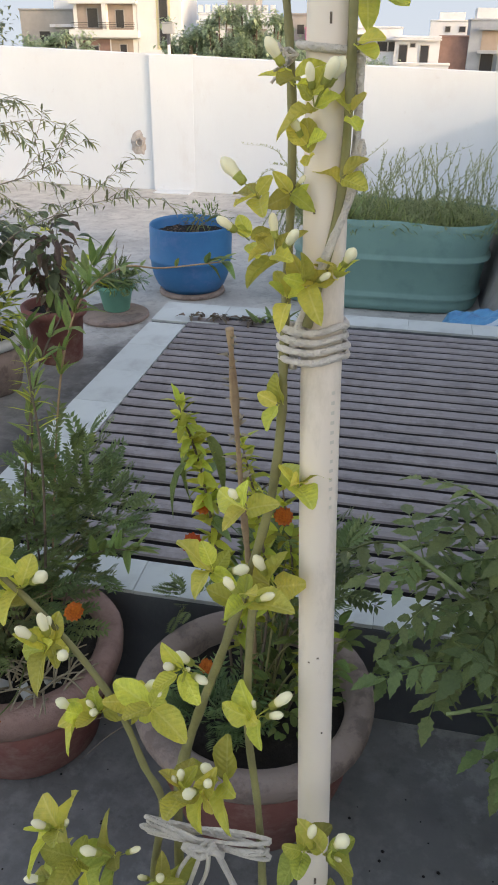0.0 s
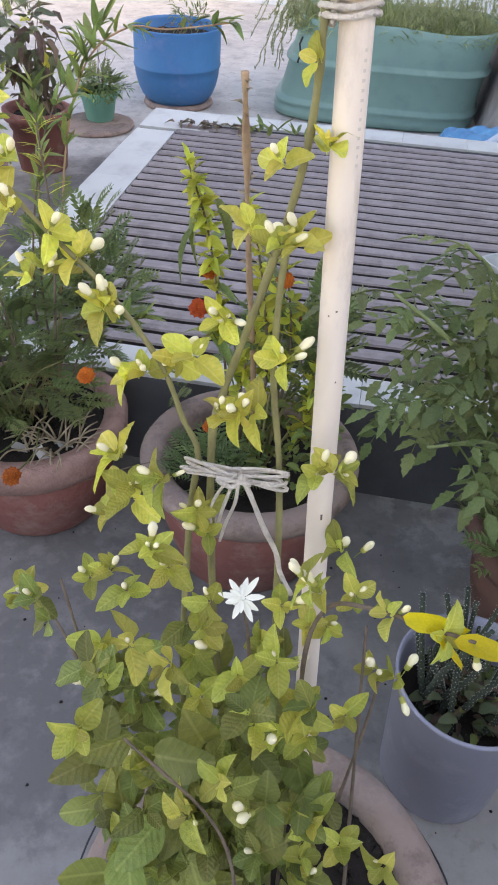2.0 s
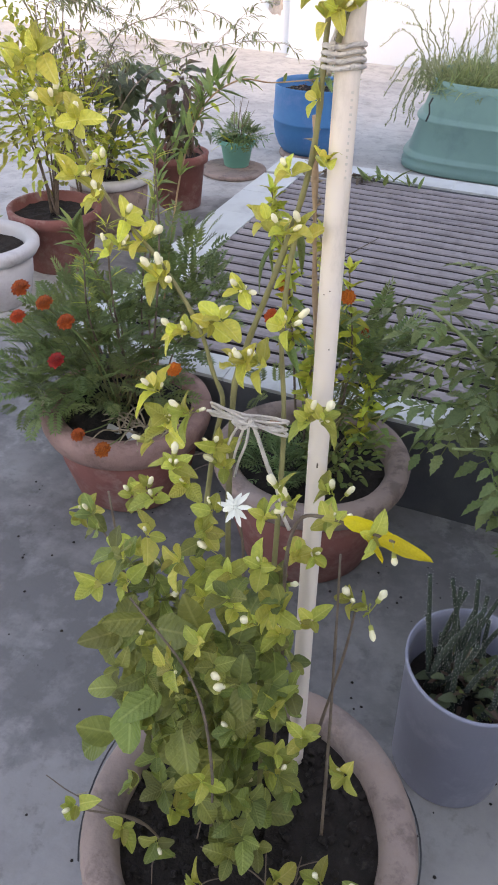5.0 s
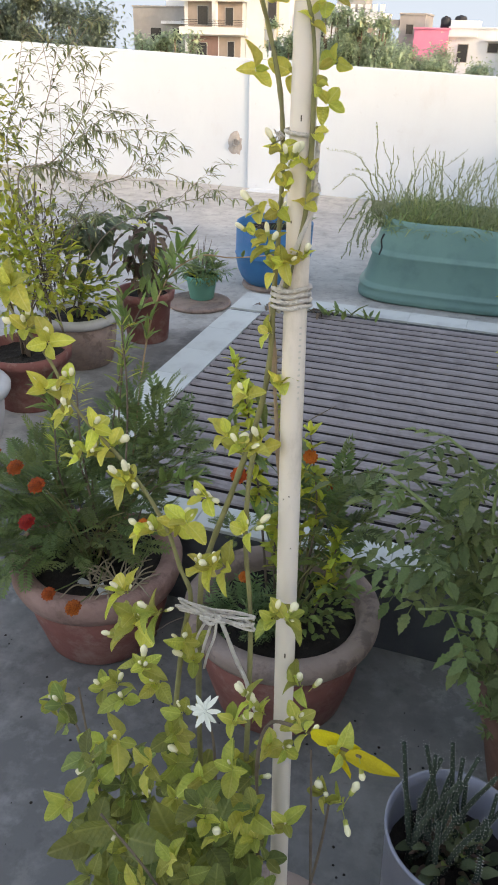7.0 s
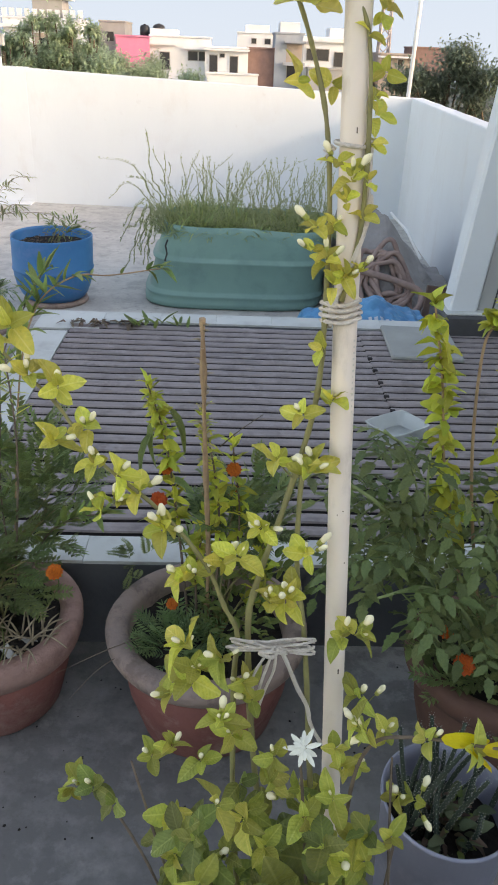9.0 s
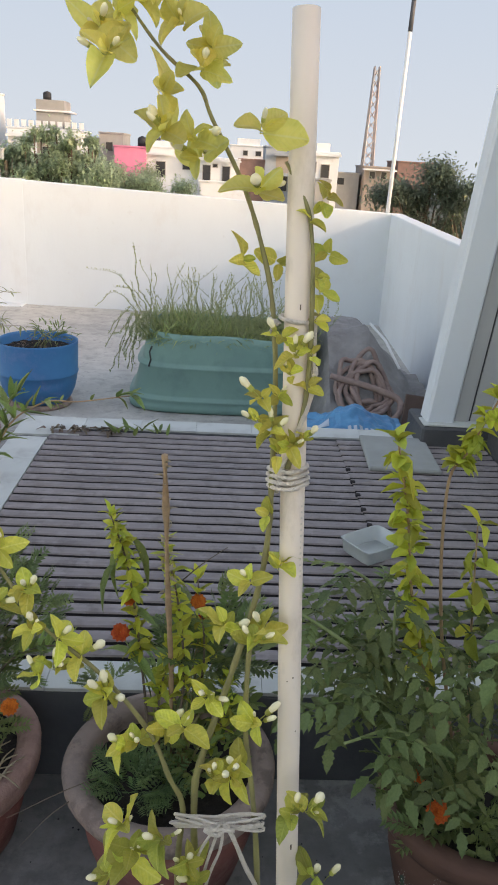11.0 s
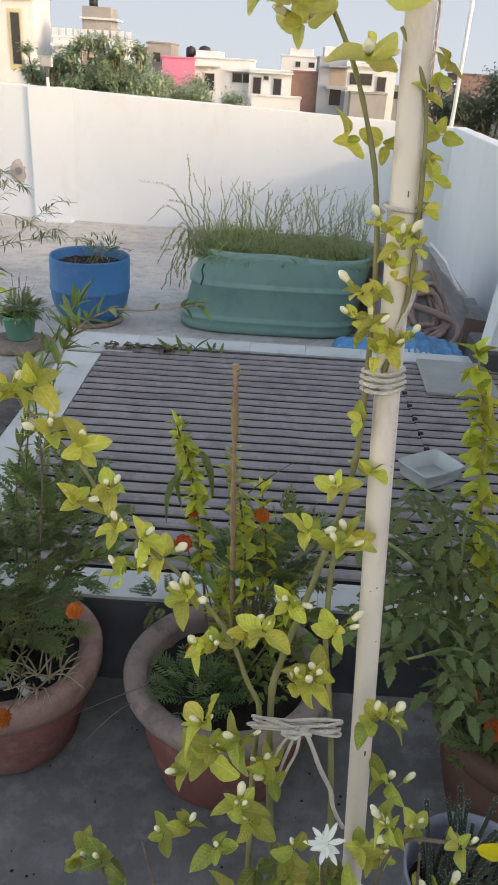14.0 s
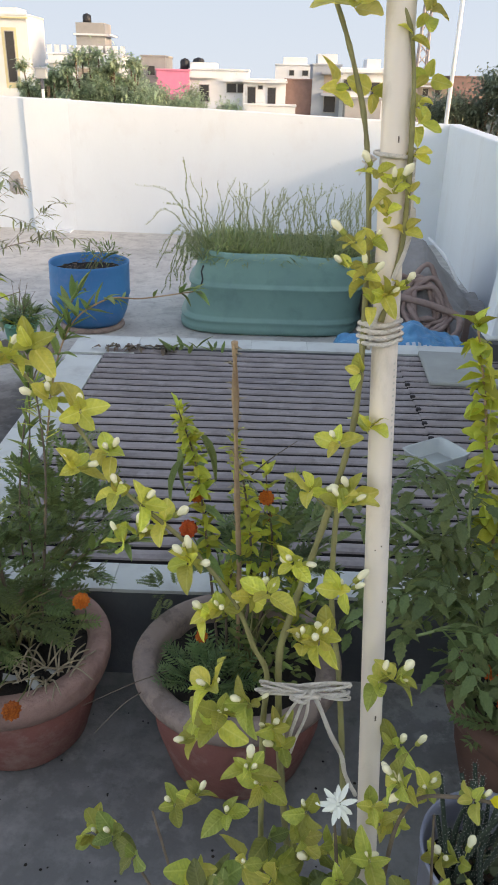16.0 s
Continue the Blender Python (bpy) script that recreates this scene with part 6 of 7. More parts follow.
# Tomato, marigold and tall leafy shoots in the brown pot
TO = Vector((PT[0], PT[1], 0.255))
tom = thing("tomato_plant", tuple(TO), "straggly tomato plant with drooping lobed leaves", "tomato plant")
for pts in ([(1.22, 1.72, 0.25), (1.08, 1.70, 0.45), (0.98, 1.70, 0.64), (0.97, 1.70, 0.86), (0.90, 1.66, 0.95)], [(1.24, 1.70, 0.25), (1.14, 1.62, 0.5), (1.02, 1.58, 0.62), (0.90, 1.52, 0.64)], [(1.28, 1.72, 0.25), (1.26, 1.70, 0.55), (1.28, 1.70, 0.78)], [(1.0, 1.70, 0.66), (0.90, 1.62, 0.80), (0.80, 1.62, 0.87)], [(1.3, 1.72, 0.25), (1.12, 1.68, 0.45), (1.02, 1.66, 0.72), (1.0, 1.66, 0.9)]):
    sp = smooth_path(pts, 7)
    part("stem", tube([p - TO for p in sp], 0.0058, 0.003, seg=7), M_TOMSTEM, tom)
    for k in range(len(sp) // 4, len(sp)):
        if rng.random() < 0.62:
            a = rng.uniform(0, 6.28)
            share("leaf", rng.choice(TOMLEAF), tom, aim(sp[k] - TO, (math.cos(a) - 0.2, math.sin(a) - 0.15, rng.uniform(-0.5, 0.3)), rng.uniform(0.075, 0.14), rng.uniform(-.3, .3)))
for k in range(170):
    p = Vector((rng.uniform(0.86, 1.42), rng.uniform(1.52, 1.90), rng.uniform(0.34, 0.86) * rng.uniform(0.92, 1.04)))
    if (p.y < 1.62 and p.z < 0.5) or (p.x < 0.98 and p.z < 0.44) or (abs(p.x - 1.14) < 0.07 and p.z < 0.47 and p.y < 1.72):
        continue
    a = rng.uniform(0, 6.28)
    share("leaf", rng.choice(TOMLEAF), tom, aim(p - TO, (math.cos(a), math.sin(a) - 0.2, rng.uniform(-0.8, 0.2)), rng.uniform(0.085, 0.155), rng.uniform(-.3, .3)))
tall_s = thing("tall_shoots", tuple(TO), "tall upright shoots crowded with lime-green leaves", "shrub")
whorls(tall_s, TO, [(1.22, 1.76, 0.25), (1.13, 1.74, 0.58), (1.06, 1.74, 0.83), (1.026, 1.74, 1.02), (0.984, 1.74, 1.19)], 22, LIMEROUND, (0.040, 0.064), rng, 0.30, 0.25, 5, M_STICK, 0.005)
whorls(tall_s, TO, [(1.26, 1.78, 0.25), (1.14, 1.76, 0.75), (1.10, 1.75, 1.08), (1.129, 1.75, 1.17), (1.177, 1.75, 1.29)], 15, LIMEROUND, (0.034, 0.052), rng, 0.62, 0.2, 4, M_STICK, 0.0045)
whorls(tall_s, TO, [(1.28, 1.78, 0.25), (1.22, 1.78, 0.7), (1.18, 1.76, 1.0)], 7, LIMEROUND, (0.05, 0.075), rng, 0.5, 0.5, 3, M_STICK, 0.004)
mari3 = thing("marigold_plant", tuple(TO), "marigold with orange flowers under the tomato leaves", "marigold", "marigolds")
bushy(mari3, TO, (1.24, 1.66, 0.34), (0.16, 0.12, 0.08), 60, FEATHER, (0.06, 0.10), rng, 0.4, 0)
for p, s in (((1.143, 1.60, 0.385), 0.032), ((1.11, 1.66, 0.43), 0.024)):
    flower_on(mari3, TO, (1.22, 1.72, 0.26), p, HEAD_O, s, (-0.2, -0.7, 0.6))

# Spiny succulent stems in the grey bucket
CO = Vector((GB[0], GB[1], 0.225))
cac = thing("spiny_succulent", tuple(CO), "dark spiny finger-like stems dotted with pale tufts, in the bucket", "succulent")
DOT = to_mesh(lathe([(0, -0.5), (0.5, 0), (0, 0.6)], 5), "tuft", M_SPINE)
dots = []
for k in range(26):
    a, rr = rng.uniform(0, 6.28), 0.09 * rng.random() ** 0.5
    p = Vector((GB[0] + rr * math.cos(a), GB[1] + rr * math.sin(a), 0.22))
    L = rng.uniform(0.10, 0.33)
    lean = Vector((rng.uniform(-0.28, 0.28), rng.uniform(-0.25, 0.25), 1)).normalized()
    pts = smooth_path([p, p + lean * L * 0.5 + Vector((rng.uniform(-.015, .015), 0, 0)), p + lean * L], 7)
    part("finger", tube([q - CO for q in pts], 0.0062, 0.0036, seg=8, rough=0.2), M_CACTUS, cac)
    for q in pts:
        sd = lean.orthogonal().normalized()
        for j in range(5):
            d = Matrix.Rotation(2 * math.pi * j / 5, 3, lean) @ sd
            dots.append((DOT, Matrix.Translation(q + d * 0.0060 - CO) @ Matrix.Scale(0.0022, 4)))
        mid2 = q + lean * L / 28
        for j in range(5):
            d = Matrix.Rotation(2 * math.pi * (j + 0.5) / 5, 3, lean) @ sd
            dots.append((DOT, Matrix.Translation(mid2 + d * 0.0056 - CO) @ Matrix.Scale(0.0013, 4)))
joined("dotting", dots, M_SPINE, cac, "pale tufts in rows along the stems")
weeds = thing("dry_weeds", tuple(CO), "tangle of small dark weeds and dry leaves in the bucket", "weeds")
bushy(weeds, CO, (GB[0], GB[1], 0.262), (0.075, 0.075, 0.045), 130, GREENLEAF[:1] + DRYLEAF + DARKBIG, (0.018, 0.038), rng, 0.5, 0)
# Plants by the far left
rng = random.Random(91)
DO = Vector((PD[0], PD[1], 0.24))
bush = thing("lime_bush", tuple(DO), "yellow-green bush on thin woody stems in the terracotta pot", "bush")
for k in range(9):
    a = rng.uniform(0, 6.28)
    p = Vector((PD[0] + 0.18 * math.cos(a), PD[1] + 0.14 * math.sin(a), rng.uniform(0.60, 0.78)))
    part("stem", tube(smooth_path([Vector((PD[0] + rng.uniform(-.02, .02), PD[1], 0.23)) - DO, Vector((PD[0] + 0.05 * math.cos(a), PD[1] + 0.05 * math.sin(a), 0.45)) - DO, p - DO], 5), 0.006, 0.002, seg=6), M_BARK, bush)
bushy(bush, DO, (PD[0] + 0.02, PD[1], 0.72), (0.30, 0.24, 0.27), 260, LIMELEAF, (0.045, 0.075), rng, 0.3)
leaf_mass("foliage", bush, DO, (PD[0], PD[1] + 0.04, 0.70), (0.31, 0.26, 0.33), 620, LIMELEAF, (0.035, 0.062), rng, M_LIMEIN, 0.2, "yellow-green leaves, some turning reddish")
wisp = thing("wispy_shrub", (PD[0] - 0.05, PD[1] + 0.45, 0.0), "tall wispy shrub with thin arching branches and tiny drooping leaves", "shrub")
WO = Vector((PD[0] - 0.05, PD[1] + 0.45, 0.0))
wl = []
TINY = [to_mesh(leaf_shape(0.24, 1.0, 0.2, c, 3, 0, 0.4, 1), "small_leaf", M_MARI) for c in (0.2, 0.5)]
for pts in ([(-1.10, 3.45, 0.25), (-1.02, 3.2, 0.9), (-0.85, 3.1, 1.35), (-0.70, 3.1, 1.57)], [(-1.10, 3.45, 0.25), (-1.1, 3.2, 0.8), (-1.05, 3.1, 1.2), (-0.93, 3.1, 1.47)],
            [(-1.05, 3.4, 0.6), (-0.90, 3.15, 1.0), (-0.70, 3.1, 1.25), (-0.54, 3.1, 1.27)], [(-1.02, 3.4, 0.6), (-0.80, 3.25, 0.98), (-0.60, 3.3, 1.08), (-0.46, 3.3, 1.14)],
            [(-1.0, 3.45, 0.55), (-0.80, 3.45, 0.80), (-0.52, 3.5, 0.93), (-0.29, 3.5, 0.99)], [(-1.1, 3.3, 0.8), (-1.15, 3.1, 1.2), (-1.22, 3.1, 1.5)], [(-1.0, 3.3, 0.7), (-0.82, 3.2, 0.88), (-0.66, 3.2, 0.94)],
            [(-0.95, 3.2, 1.1), (-0.78, 3.1, 1.2), (-0.66, 3.1, 1.36)], [(-1.1, 3.2, 0.9), (-1.0, 3.1, 1.1), (-0.86, 3.1, 1.12), (-0.74, 3.1, 1.1)]):
    sp = smooth_path(pts, 12)
    part("branch", tube([p - WO for p in sp], 0.0038, 0.0008, seg=5), M_TWIG, wisp)
    for k in range(9):
        i0 = rng.randint(int(len(sp) * 0.3), len(sp) - 2)
        d0 = (sp[i0 + 1] - sp[i0]).normalized()
        tw = d0 * 0.7 + Vector((rng.uniform(-.8, .8), rng.uniform(-.6, .6), rng.uniform(-0.4, 0.7)))
        q0, L = sp[i0], rng.uniform(0.10, 0.24)
        q1 = q0 + tw.normalized() * L
        q2 = q1 + (tw.normalized() + Vector((rng.uniform(-.4, .4), 0, -0.5))) * L * 0.4
        side_tw = smooth_path([q0, q1, q2], 5)
        part("twig", tube([p - WO for p in side_tw], 0.0012, 0.0006, seg=4), M_TWIG, wisp)
        for p in side_tw[2:]:
            for sgn in (-1, 1):
                wl.append((rng.choice(TINY), aim(p - WO, tw.normalized() * 0.6 + Vector((sgn * rng.uniform(.3, 1.0), rng.uniform(-.5, .5), rng.uniform(-0.9, 0.3))), rng.uniform(0.030, 0.050))))
    for k in range(int(len(sp) * 0.35), len(sp)):
        d = (sp[min(k + 1, len(sp) - 1)] - sp[k - 1]).normalized()
        for j in range(2):
            way = d * 0.6 + Vector((rng.uniform(-.6, .6), rng.uniform(-.6, .6), rng.uniform(-0.9, 0.5)))
            p = sp[k] + d * rng.uniform(-0.015, 0.015)
            wl.append((rng.choice(TINY), aim(p - WO, way, rng.uniform(0.028, 0.050))))
            if rng.random() < 0.12:
                q = p + way.normalized() * 0.09
                for u in range(5):
                    r = p.lerp(q, u / 4)
                    wl.append((rng.choice(TINY), aim(r - WO, (rng.uniform(-1, 1), rng.uniform(-1, 1), rng.uniform(-0.6, 0.4)), rng.uniform(0.018, 0.032))))
joined("small_leaves", wl, M_WISP, wisp)
leaf_mass("foliage", wisp, WO, (-1.13, 3.15, 1.25), (0.12, 0.10, 0.27), 300, GREENLEAF, (0.024, 0.042), rng, M_LIMEIN, 0.2, "small pale green leaves along the tall branches")
dry = thing("dry_shrub", (PD[0] - 0.15, PD[1] + 0.35, 0.0), "thin shrub with brownish withered leaves", "shrub")
YO = Vector((PD[0] - 0.15, PD[1] + 0.35, 0.0))
dl = []
TINYDRY = to_mesh(leaf_shape(0.3, 1.0, 0.3, 0.6, 3, 0, 0.4, 1), "small_leaf", M_DRY)
for k in range(9):
    p = Vector((-1.08 + rng.uniform(-0.16, 0.24), 3.4, rng.uniform(0.72, 1.05)))
    sp = smooth_path([Vector((-1.2, 3.5, 0.0)), Vector((-1.18, 3.45, 0.5)), p], 8)
    part("branch", tube([q - YO for q in sp], 0.004, 0.001, seg=5), M_BARK, dry)
    for j in range(95):
        q = sp[rng.randint(7, len(sp) - 1)] + Vector((rng.gauss(0, .05), rng.gauss(0, .05), rng.gauss(0, .05)))
        dl.append((TINYDRY, aim(q - YO, (rng.uniform(-1, 1), rng.uniform(-1, 1), rng.uniform(-1, .3)), rng.uniform(0.018, 0.035))))
joined("small_leaves", dl, M_DRY, dry)

PO = Vector((WP[0], WP[1], 0.24))
shr = thing("green_shrub", tuple(PO), "leafy green shrub with large dark leaves in the pale-rimmed pot", "shrub")
bushy(shr, PO, (WP[0] + 0.09, WP[1] - 0.10, 0.44), (0.17, 0.14, 0.14), 190, GREENLEAF + LIMELEAF + LIMELEAF, (0.05, 0.08), rng, 0.3, 7, M_BARK, tuple(PO))
bushy(shr, PO, (WP[0] + 0.17, WP[1] - 0.06, 0.70), (0.12, 0.12, 0.14), 60, DARKBIG, (0.08, 0.13), rng, 0.0, 5, M_BARK, tuple(PO))
QO = Vector((PC[0], PC[1], 0.26))
egg = thing("withered_plant", tuple(QO), "half-withered plant with drooping green and brown leaves in the terracotta pot", "plant")
bushy(egg, QO, (PC[0] + 0.04, PC[1] - 0.05, 0.56), (0.18, 0.15, 0.21), 105, DARKBIG + DRYLEAF + DRYLEAF + GREENLEAF[:1] + LIMELEAF[:1], (0.06, 0.115), rng, -0.3, 6, M_BARK, tuple(QO))
bushy(egg, QO, (PC[0] + 0.03, PC[1] - 0.05, 0.36), (0.12, 0.12, 0.08), 40, DRYLEAF, (0.04, 0.07), rng, -0.2)
for pts in ([(-1.0, 4.18, 0.26), (-0.9, 4.1, 0.45), (-0.78, 4.05, 0.55), (-0.62, 4.0, 0.62)],):
    sp = smooth_path(pts, 8)
    part("branch", tube([p - QO for p in sp], 0.005, 0.002, seg=6), M_STEM, egg)
EO = Vector((PE[0], PE[1], 0.22))
herb = thing("potted_herb", tuple(EO), "sparse green plant in the wide pale pot", "plant")
bushy(herb, EO, (PE[0] - 0.05, PE[1], 0.32), (0.15, 0.13, 0.09), 60, GREENLEAF, (0.03, 0.06), rng, 0.5, 5, M_STEM, tuple(EO))

# Mint pot and blue drum plants
GO = Vector((GP[0], GP[1], 0.16))
spi = thing("spider_plant", tuple(GO), "tufty green plant with narrow leaves in the mint pot", "plant")
for k in range(26):
    a = rng.uniform(0, 6.28)
    share("leaf", rng.choice(NEEDLE), spi, aim(Vector((GP[0] + 0.05 * math.cos(a), GP[1] + 0.05 * math.sin(a), 0.16)) - GO, (math.cos(a), math.sin(a), rng.uniform(0.1, 1.2)), rng.uniform(0.09, 0.17), rng.uniform(-.3, .3)))
leaf_mass("foliage", spi, GO, (GP[0], GP[1], 0.205), (0.19, 0.14, 0.055), 520, TINY, (0.028, 0.05), rng, M_FERN, 0.1, "fine feathery green leaves spilling over the rim")
for k in range(6):
    a = rng.uniform(0, 6.28)
    q = Vector((GP[0] + 0.03 * math.cos(a), GP[1] + 0.03 * math.sin(a), 0.155))
    part("dry_twig", tube([q - GO, q - GO + Vector((rng.uniform(-.04, .04), 0.02, 0.10)), q - GO + Vector((rng.uniform(-.09, .09), 0.03, rng.uniform(0.20, 0.30)))], 0.003, 0.0015, seg=5), M_BARK, spi)
bushy(spi, GO, (GP[0] + 0.02, GP[1], 0.22), (0.14, 0.10, 0.05), 50, FEATHER, (0.05, 0.09), rng, 0.2)
DRO = Vector((BD[0], BD[1], 0.40))
herb2 = thing("feathery_herb", tuple(DRO), "small feathery herb growing in the blue drum", "plant")
bushy(herb2, DRO, (BD[0] + 0.10, BD[1] + 0.02, 0.50), (0.17, 0.11, 0.09), 130, TINY, (0.035, 0.06), rng, 0.4, 6, M_STEM, tuple(DRO))
for k in range(6):
    a = -0.6 + 0.25 * k
    share("leaf", FEATHER[k % 3], herb2, aim(Vector((BD[0] + 0.10, BD[1], 0.47)) - DRO, (math.cos(a), math.sin(a) * 0.5, 0.45), 0.10))
bushy(herb2, DRO, (BD[0], BD[1], 0.42), (0.18, 0.17, 0.02), 40, DRYLEAF, (0.02, 0.04), rng, 0.1)

# Grass and seed spikes in the green tub
def grass_mass():
    pieces = []
    blade = to_mesh(leaf_shape(0.05, 1.0, 0.2, 0.15, 3, 0, 0.4, 1), "blade", M_GRASS)
    curly = to_mesh(leaf_shape(0.06, 1.0, 0.2, 0.6, 3, 0, 0.4, 1), "blade", M_GRASS)
    for k in range(4200):
        x, y = rng.uniform(-0.57, 0.58), rng.uniform(-0.37, 0.37)
        side = max(abs(x) / 0.6, abs(y) / 0.37)
        clump = 0.75 + 0.6 * noise.noise((x * 5, y * 5, 7))
        way = (rng.uniform(-.9, .9) + 0.8 * x * side, rng.uniform(-.9, .9) + 0.5 * y * side, rng.uniform(0.3, 1.2))
        pieces.append((rng.choice((blade, curly, curly)), aim((x + 0.045, y, 0.46 + rng.uniform(0.0, 0.06)), way, clump * rng.uniform(0.07, 0.22) * (1.25 - 0.25 * side) * (1.2 - 0.45 * (x + 0.6) / 1.2))))
    return pieces


GR = thing("tub_grass", (TUB[0], TUB[1], 0.0), "dense green grass with tall seed spikes filling the green tub", "grass")
joined("grass_blades", grass_mass(), M_GRASS, GR)
sp_bm_v, sp_bm_f = [], []


def spike(pts, r0):
    o = len(sp_bm_v)
    ph, am = rng.uniform(0, 6.28), rng.uniform(0.002, 0.008)
    sp = [p + Vector((am * math.sin(i * 0.75 + ph) + 0.045, am * math.cos(i * 0.6 + ph), 0)) * min(1.0, 0.2 + i / 6) for i, p in enumerate(smooth_path(pts, 14))]
    for i, p in enumerate(sp):
        r = r0 * (1.0 - 0.45 * i / len(sp)) * (1.7 if i % 2 and i > 9 else 0.8)
        for j in range(4):
            a = math.pi / 2 * j + i
            sp_bm_v.append(p + Vector((math.cos(a), math.sin(a), 0)) * r)
    for i in range(len(sp) - 1):
        for j in range(4):
            sp_bm_f.append((o + 4 * i + j, o + 4 * i + (j + 1) % 4, o + 4 * i + 4 + (j + 1) % 4, o + 4 * i + 4 + j))
    for i in range(11, len(sp)):
        for s in (-1, 1):
            if rng.random() < 0.45:
                continue
            p = sp[i]
            k = len(sp_bm_v)
            sp_bm_v.extend((p, p + Vector((s * rng.uniform(0.003, 0.011), rng.uniform(-.006, .006), rng.uniform(0.004, 0.012))), p + Vector((s * 0.004, 0, 0.014))))
            sp_bm_f.append((k, k + 1, k + 2))


for k in range(150):
    x, y = rng.uniform(-0.58, 0.58), rng.uniform(-0.34, 0.34)
    h = rng.uniform(0.12, 0.50) * (1.0 if x > -0.3 else 1.1)
    bend = rng.gauss(0.0, 0.13)
    spike([(x, y, 0.46), (x + bend * rng.uniform(-0.6, 1.2) + rng.uniform(-.03, .03), y + rng.uniform(-.04, .04), 0.46 + h * rng.uniform(0.35, 0.6)), (x + bend, y + rng.uniform(-.05, .05), 0.46 + h)], 0.0029)
for k in range(150):
    x, y, z = rng.uniform(0.0, 0.56), rng.uniform(-0.34, 0.30), rng.uniform(0.49, 0.58)
    a, L = rng.uniform(0, 6.28), rng.uniform(0.05, 0.11)
    spike([(x, y, z - 0.03), (x + 0.5 * L * math.cos(a), y + 0.5 * L * math.sin(a), z + 0.05), (x + L * math.cos(a), y + L * math.sin(a), z + rng.uniform(-0.02, 0.05))], 0.0028)
for k in range(16):
    x, y = rng.uniform(-0.60, -0.48), rng.uniform(-0.34, 0.1)
    e, z = rng.uniform(0.10, 0.30), rng.uniform(0.22, 0.62)
    spike([(x, y, 0.48), (x - e * 0.35, y - 0.02, 0.60 + rng.uniform(-0.05, 0.06)), (x - e * 0.75, y - 0.03, (z + 0.55) / 2), (x - e * rng.uniform(0.6, 1.1), y - 0.03, z)], 0.0042)
for x0, x1, x2, z1, z2 in ((-0.55, -0.78, -0.98, 0.92, 0.95), (-0.5, -0.64, -0.66, 0.85, 1.12), (-0.56, -0.72, -0.86, 0.68, 0.42), (-0.57, -0.70, -0.78, 0.62, 0.27), (-0.55, -0.74, -0.84, 0.66, 0.52), (-0.56, -0.66, -0.72, 0.58, 0.36), (-0.55, -0.8, -0.92, 0.80, 0.70), (-0.5, -0.68, -0.80, 0.82, 0.84), (0.55, 0.66, 0.74, 0.62, 0.72)):
    spike([(x0, -0.25, 0.48), ((x0 + x1) / 2, -0.28, (0.5 + z1) / 2 + 0.06), (x1, -0.28, z1), (x2, -0.30, z2)], 0.0046)
me = bpy.data.meshes.new("seed_spikes")
me.from_pydata(sp_bm_v, [], sp_bm_f)
me.materials.append(M_SPIKE)
o = new("seed_spikes", me)
o.parent = GR
tagged(o, "thin pale-green seed spikes standing above the grass", kind="stuff")

# Weeds on the far kerb and sheet edge
wd = thing("kerb_weed", (0.20, 4.06, KZ + 0.03), "small green weed with narrow leaves on the skylight kerb", "weed", "kerb weeds")
for k in range(16):
    a = rng.uniform(0, 6.28)
    share("leaf", rng.choice(LANCE), wd, aim((rng.uniform(-.14, .18), rng.uniform(-.06, .06), 0.0), (math.cos(a), math.sin(a), rng.uniform(0.2, 1.2)), rng.uniform(0.06, 0.13)))
wd = thing("kerb_weed", (-0.06, 4.08, KZ + 0.03), "scrap of withered weed on the skylight kerb", "weed", "kerb weeds")
for k in range(46):
    a = rng.uniform(0, 6.28)
    share("leaf", rng.choice(DRYLEAF), wd, aim((rng.uniform(-.2, .2), rng.uniform(-.03, .03), 0.0), (math.cos(a), math.sin(a), rng.uniform(0.1, 0.5)), rng.uniform(0.03, 0.06)))

# Loose soil and leaf litter on the floor beside the skylight kerb
lit = []
CRUMB = to_mesh(lathe([(0, -0.4), (0.5, 0), (0, 0.5)], 5), "crumb", M_SOIL)
for k in range(420):
    x, y = KX0 - abs(rng.gauss(0, 0.09)) - 0.012, rng.uniform(2.9, 4.6)
    lit.append((CRUMB, Matrix.Translation((x, y, 0.003)) @ Matrix.Rotation(rng.uniform(0, 6), 4, "Z") @ Matrix.Diagonal((rng.uniform(0.006, 0.022), rng.uniform(0.006, 0.016), rng.uniform(0.004, 0.010), 1))))
for k in range(160):
    x, y = rng.uniform(-0.3, 1.2), rng.uniform(0.6, 2.0)
    lit.append((CRUMB, Matrix.Translation((x, y, 0.001)) @ Matrix.Scale(rng.uniform(0.003, 0.009), 4)))
o = joined("floor_litter", lit, M_SOIL, None, "dark crumbs of soil and dry leaf on the cement floor")
tagged(o, category="litter")

# The town beyond the parapet: distances scaled about the terrace
K = 1.8


def tx(x):
    return 0.57 + (x - 0.57) * K


def tz(z):
    return 1.6 + (z - 1.6) * K


TY = 0.36 + 59.64 * K
bm = bmesh.new()
bmesh.ops.create_grid(bm, x_segments=8, y_segments=8, size=2500)
bmesh.ops.translate(bm, vec=(0, 0, -7.2), verts=bm.verts)
structure("ground", bm, M_EARTH, "dusty town ground far below the terrace", "ground")


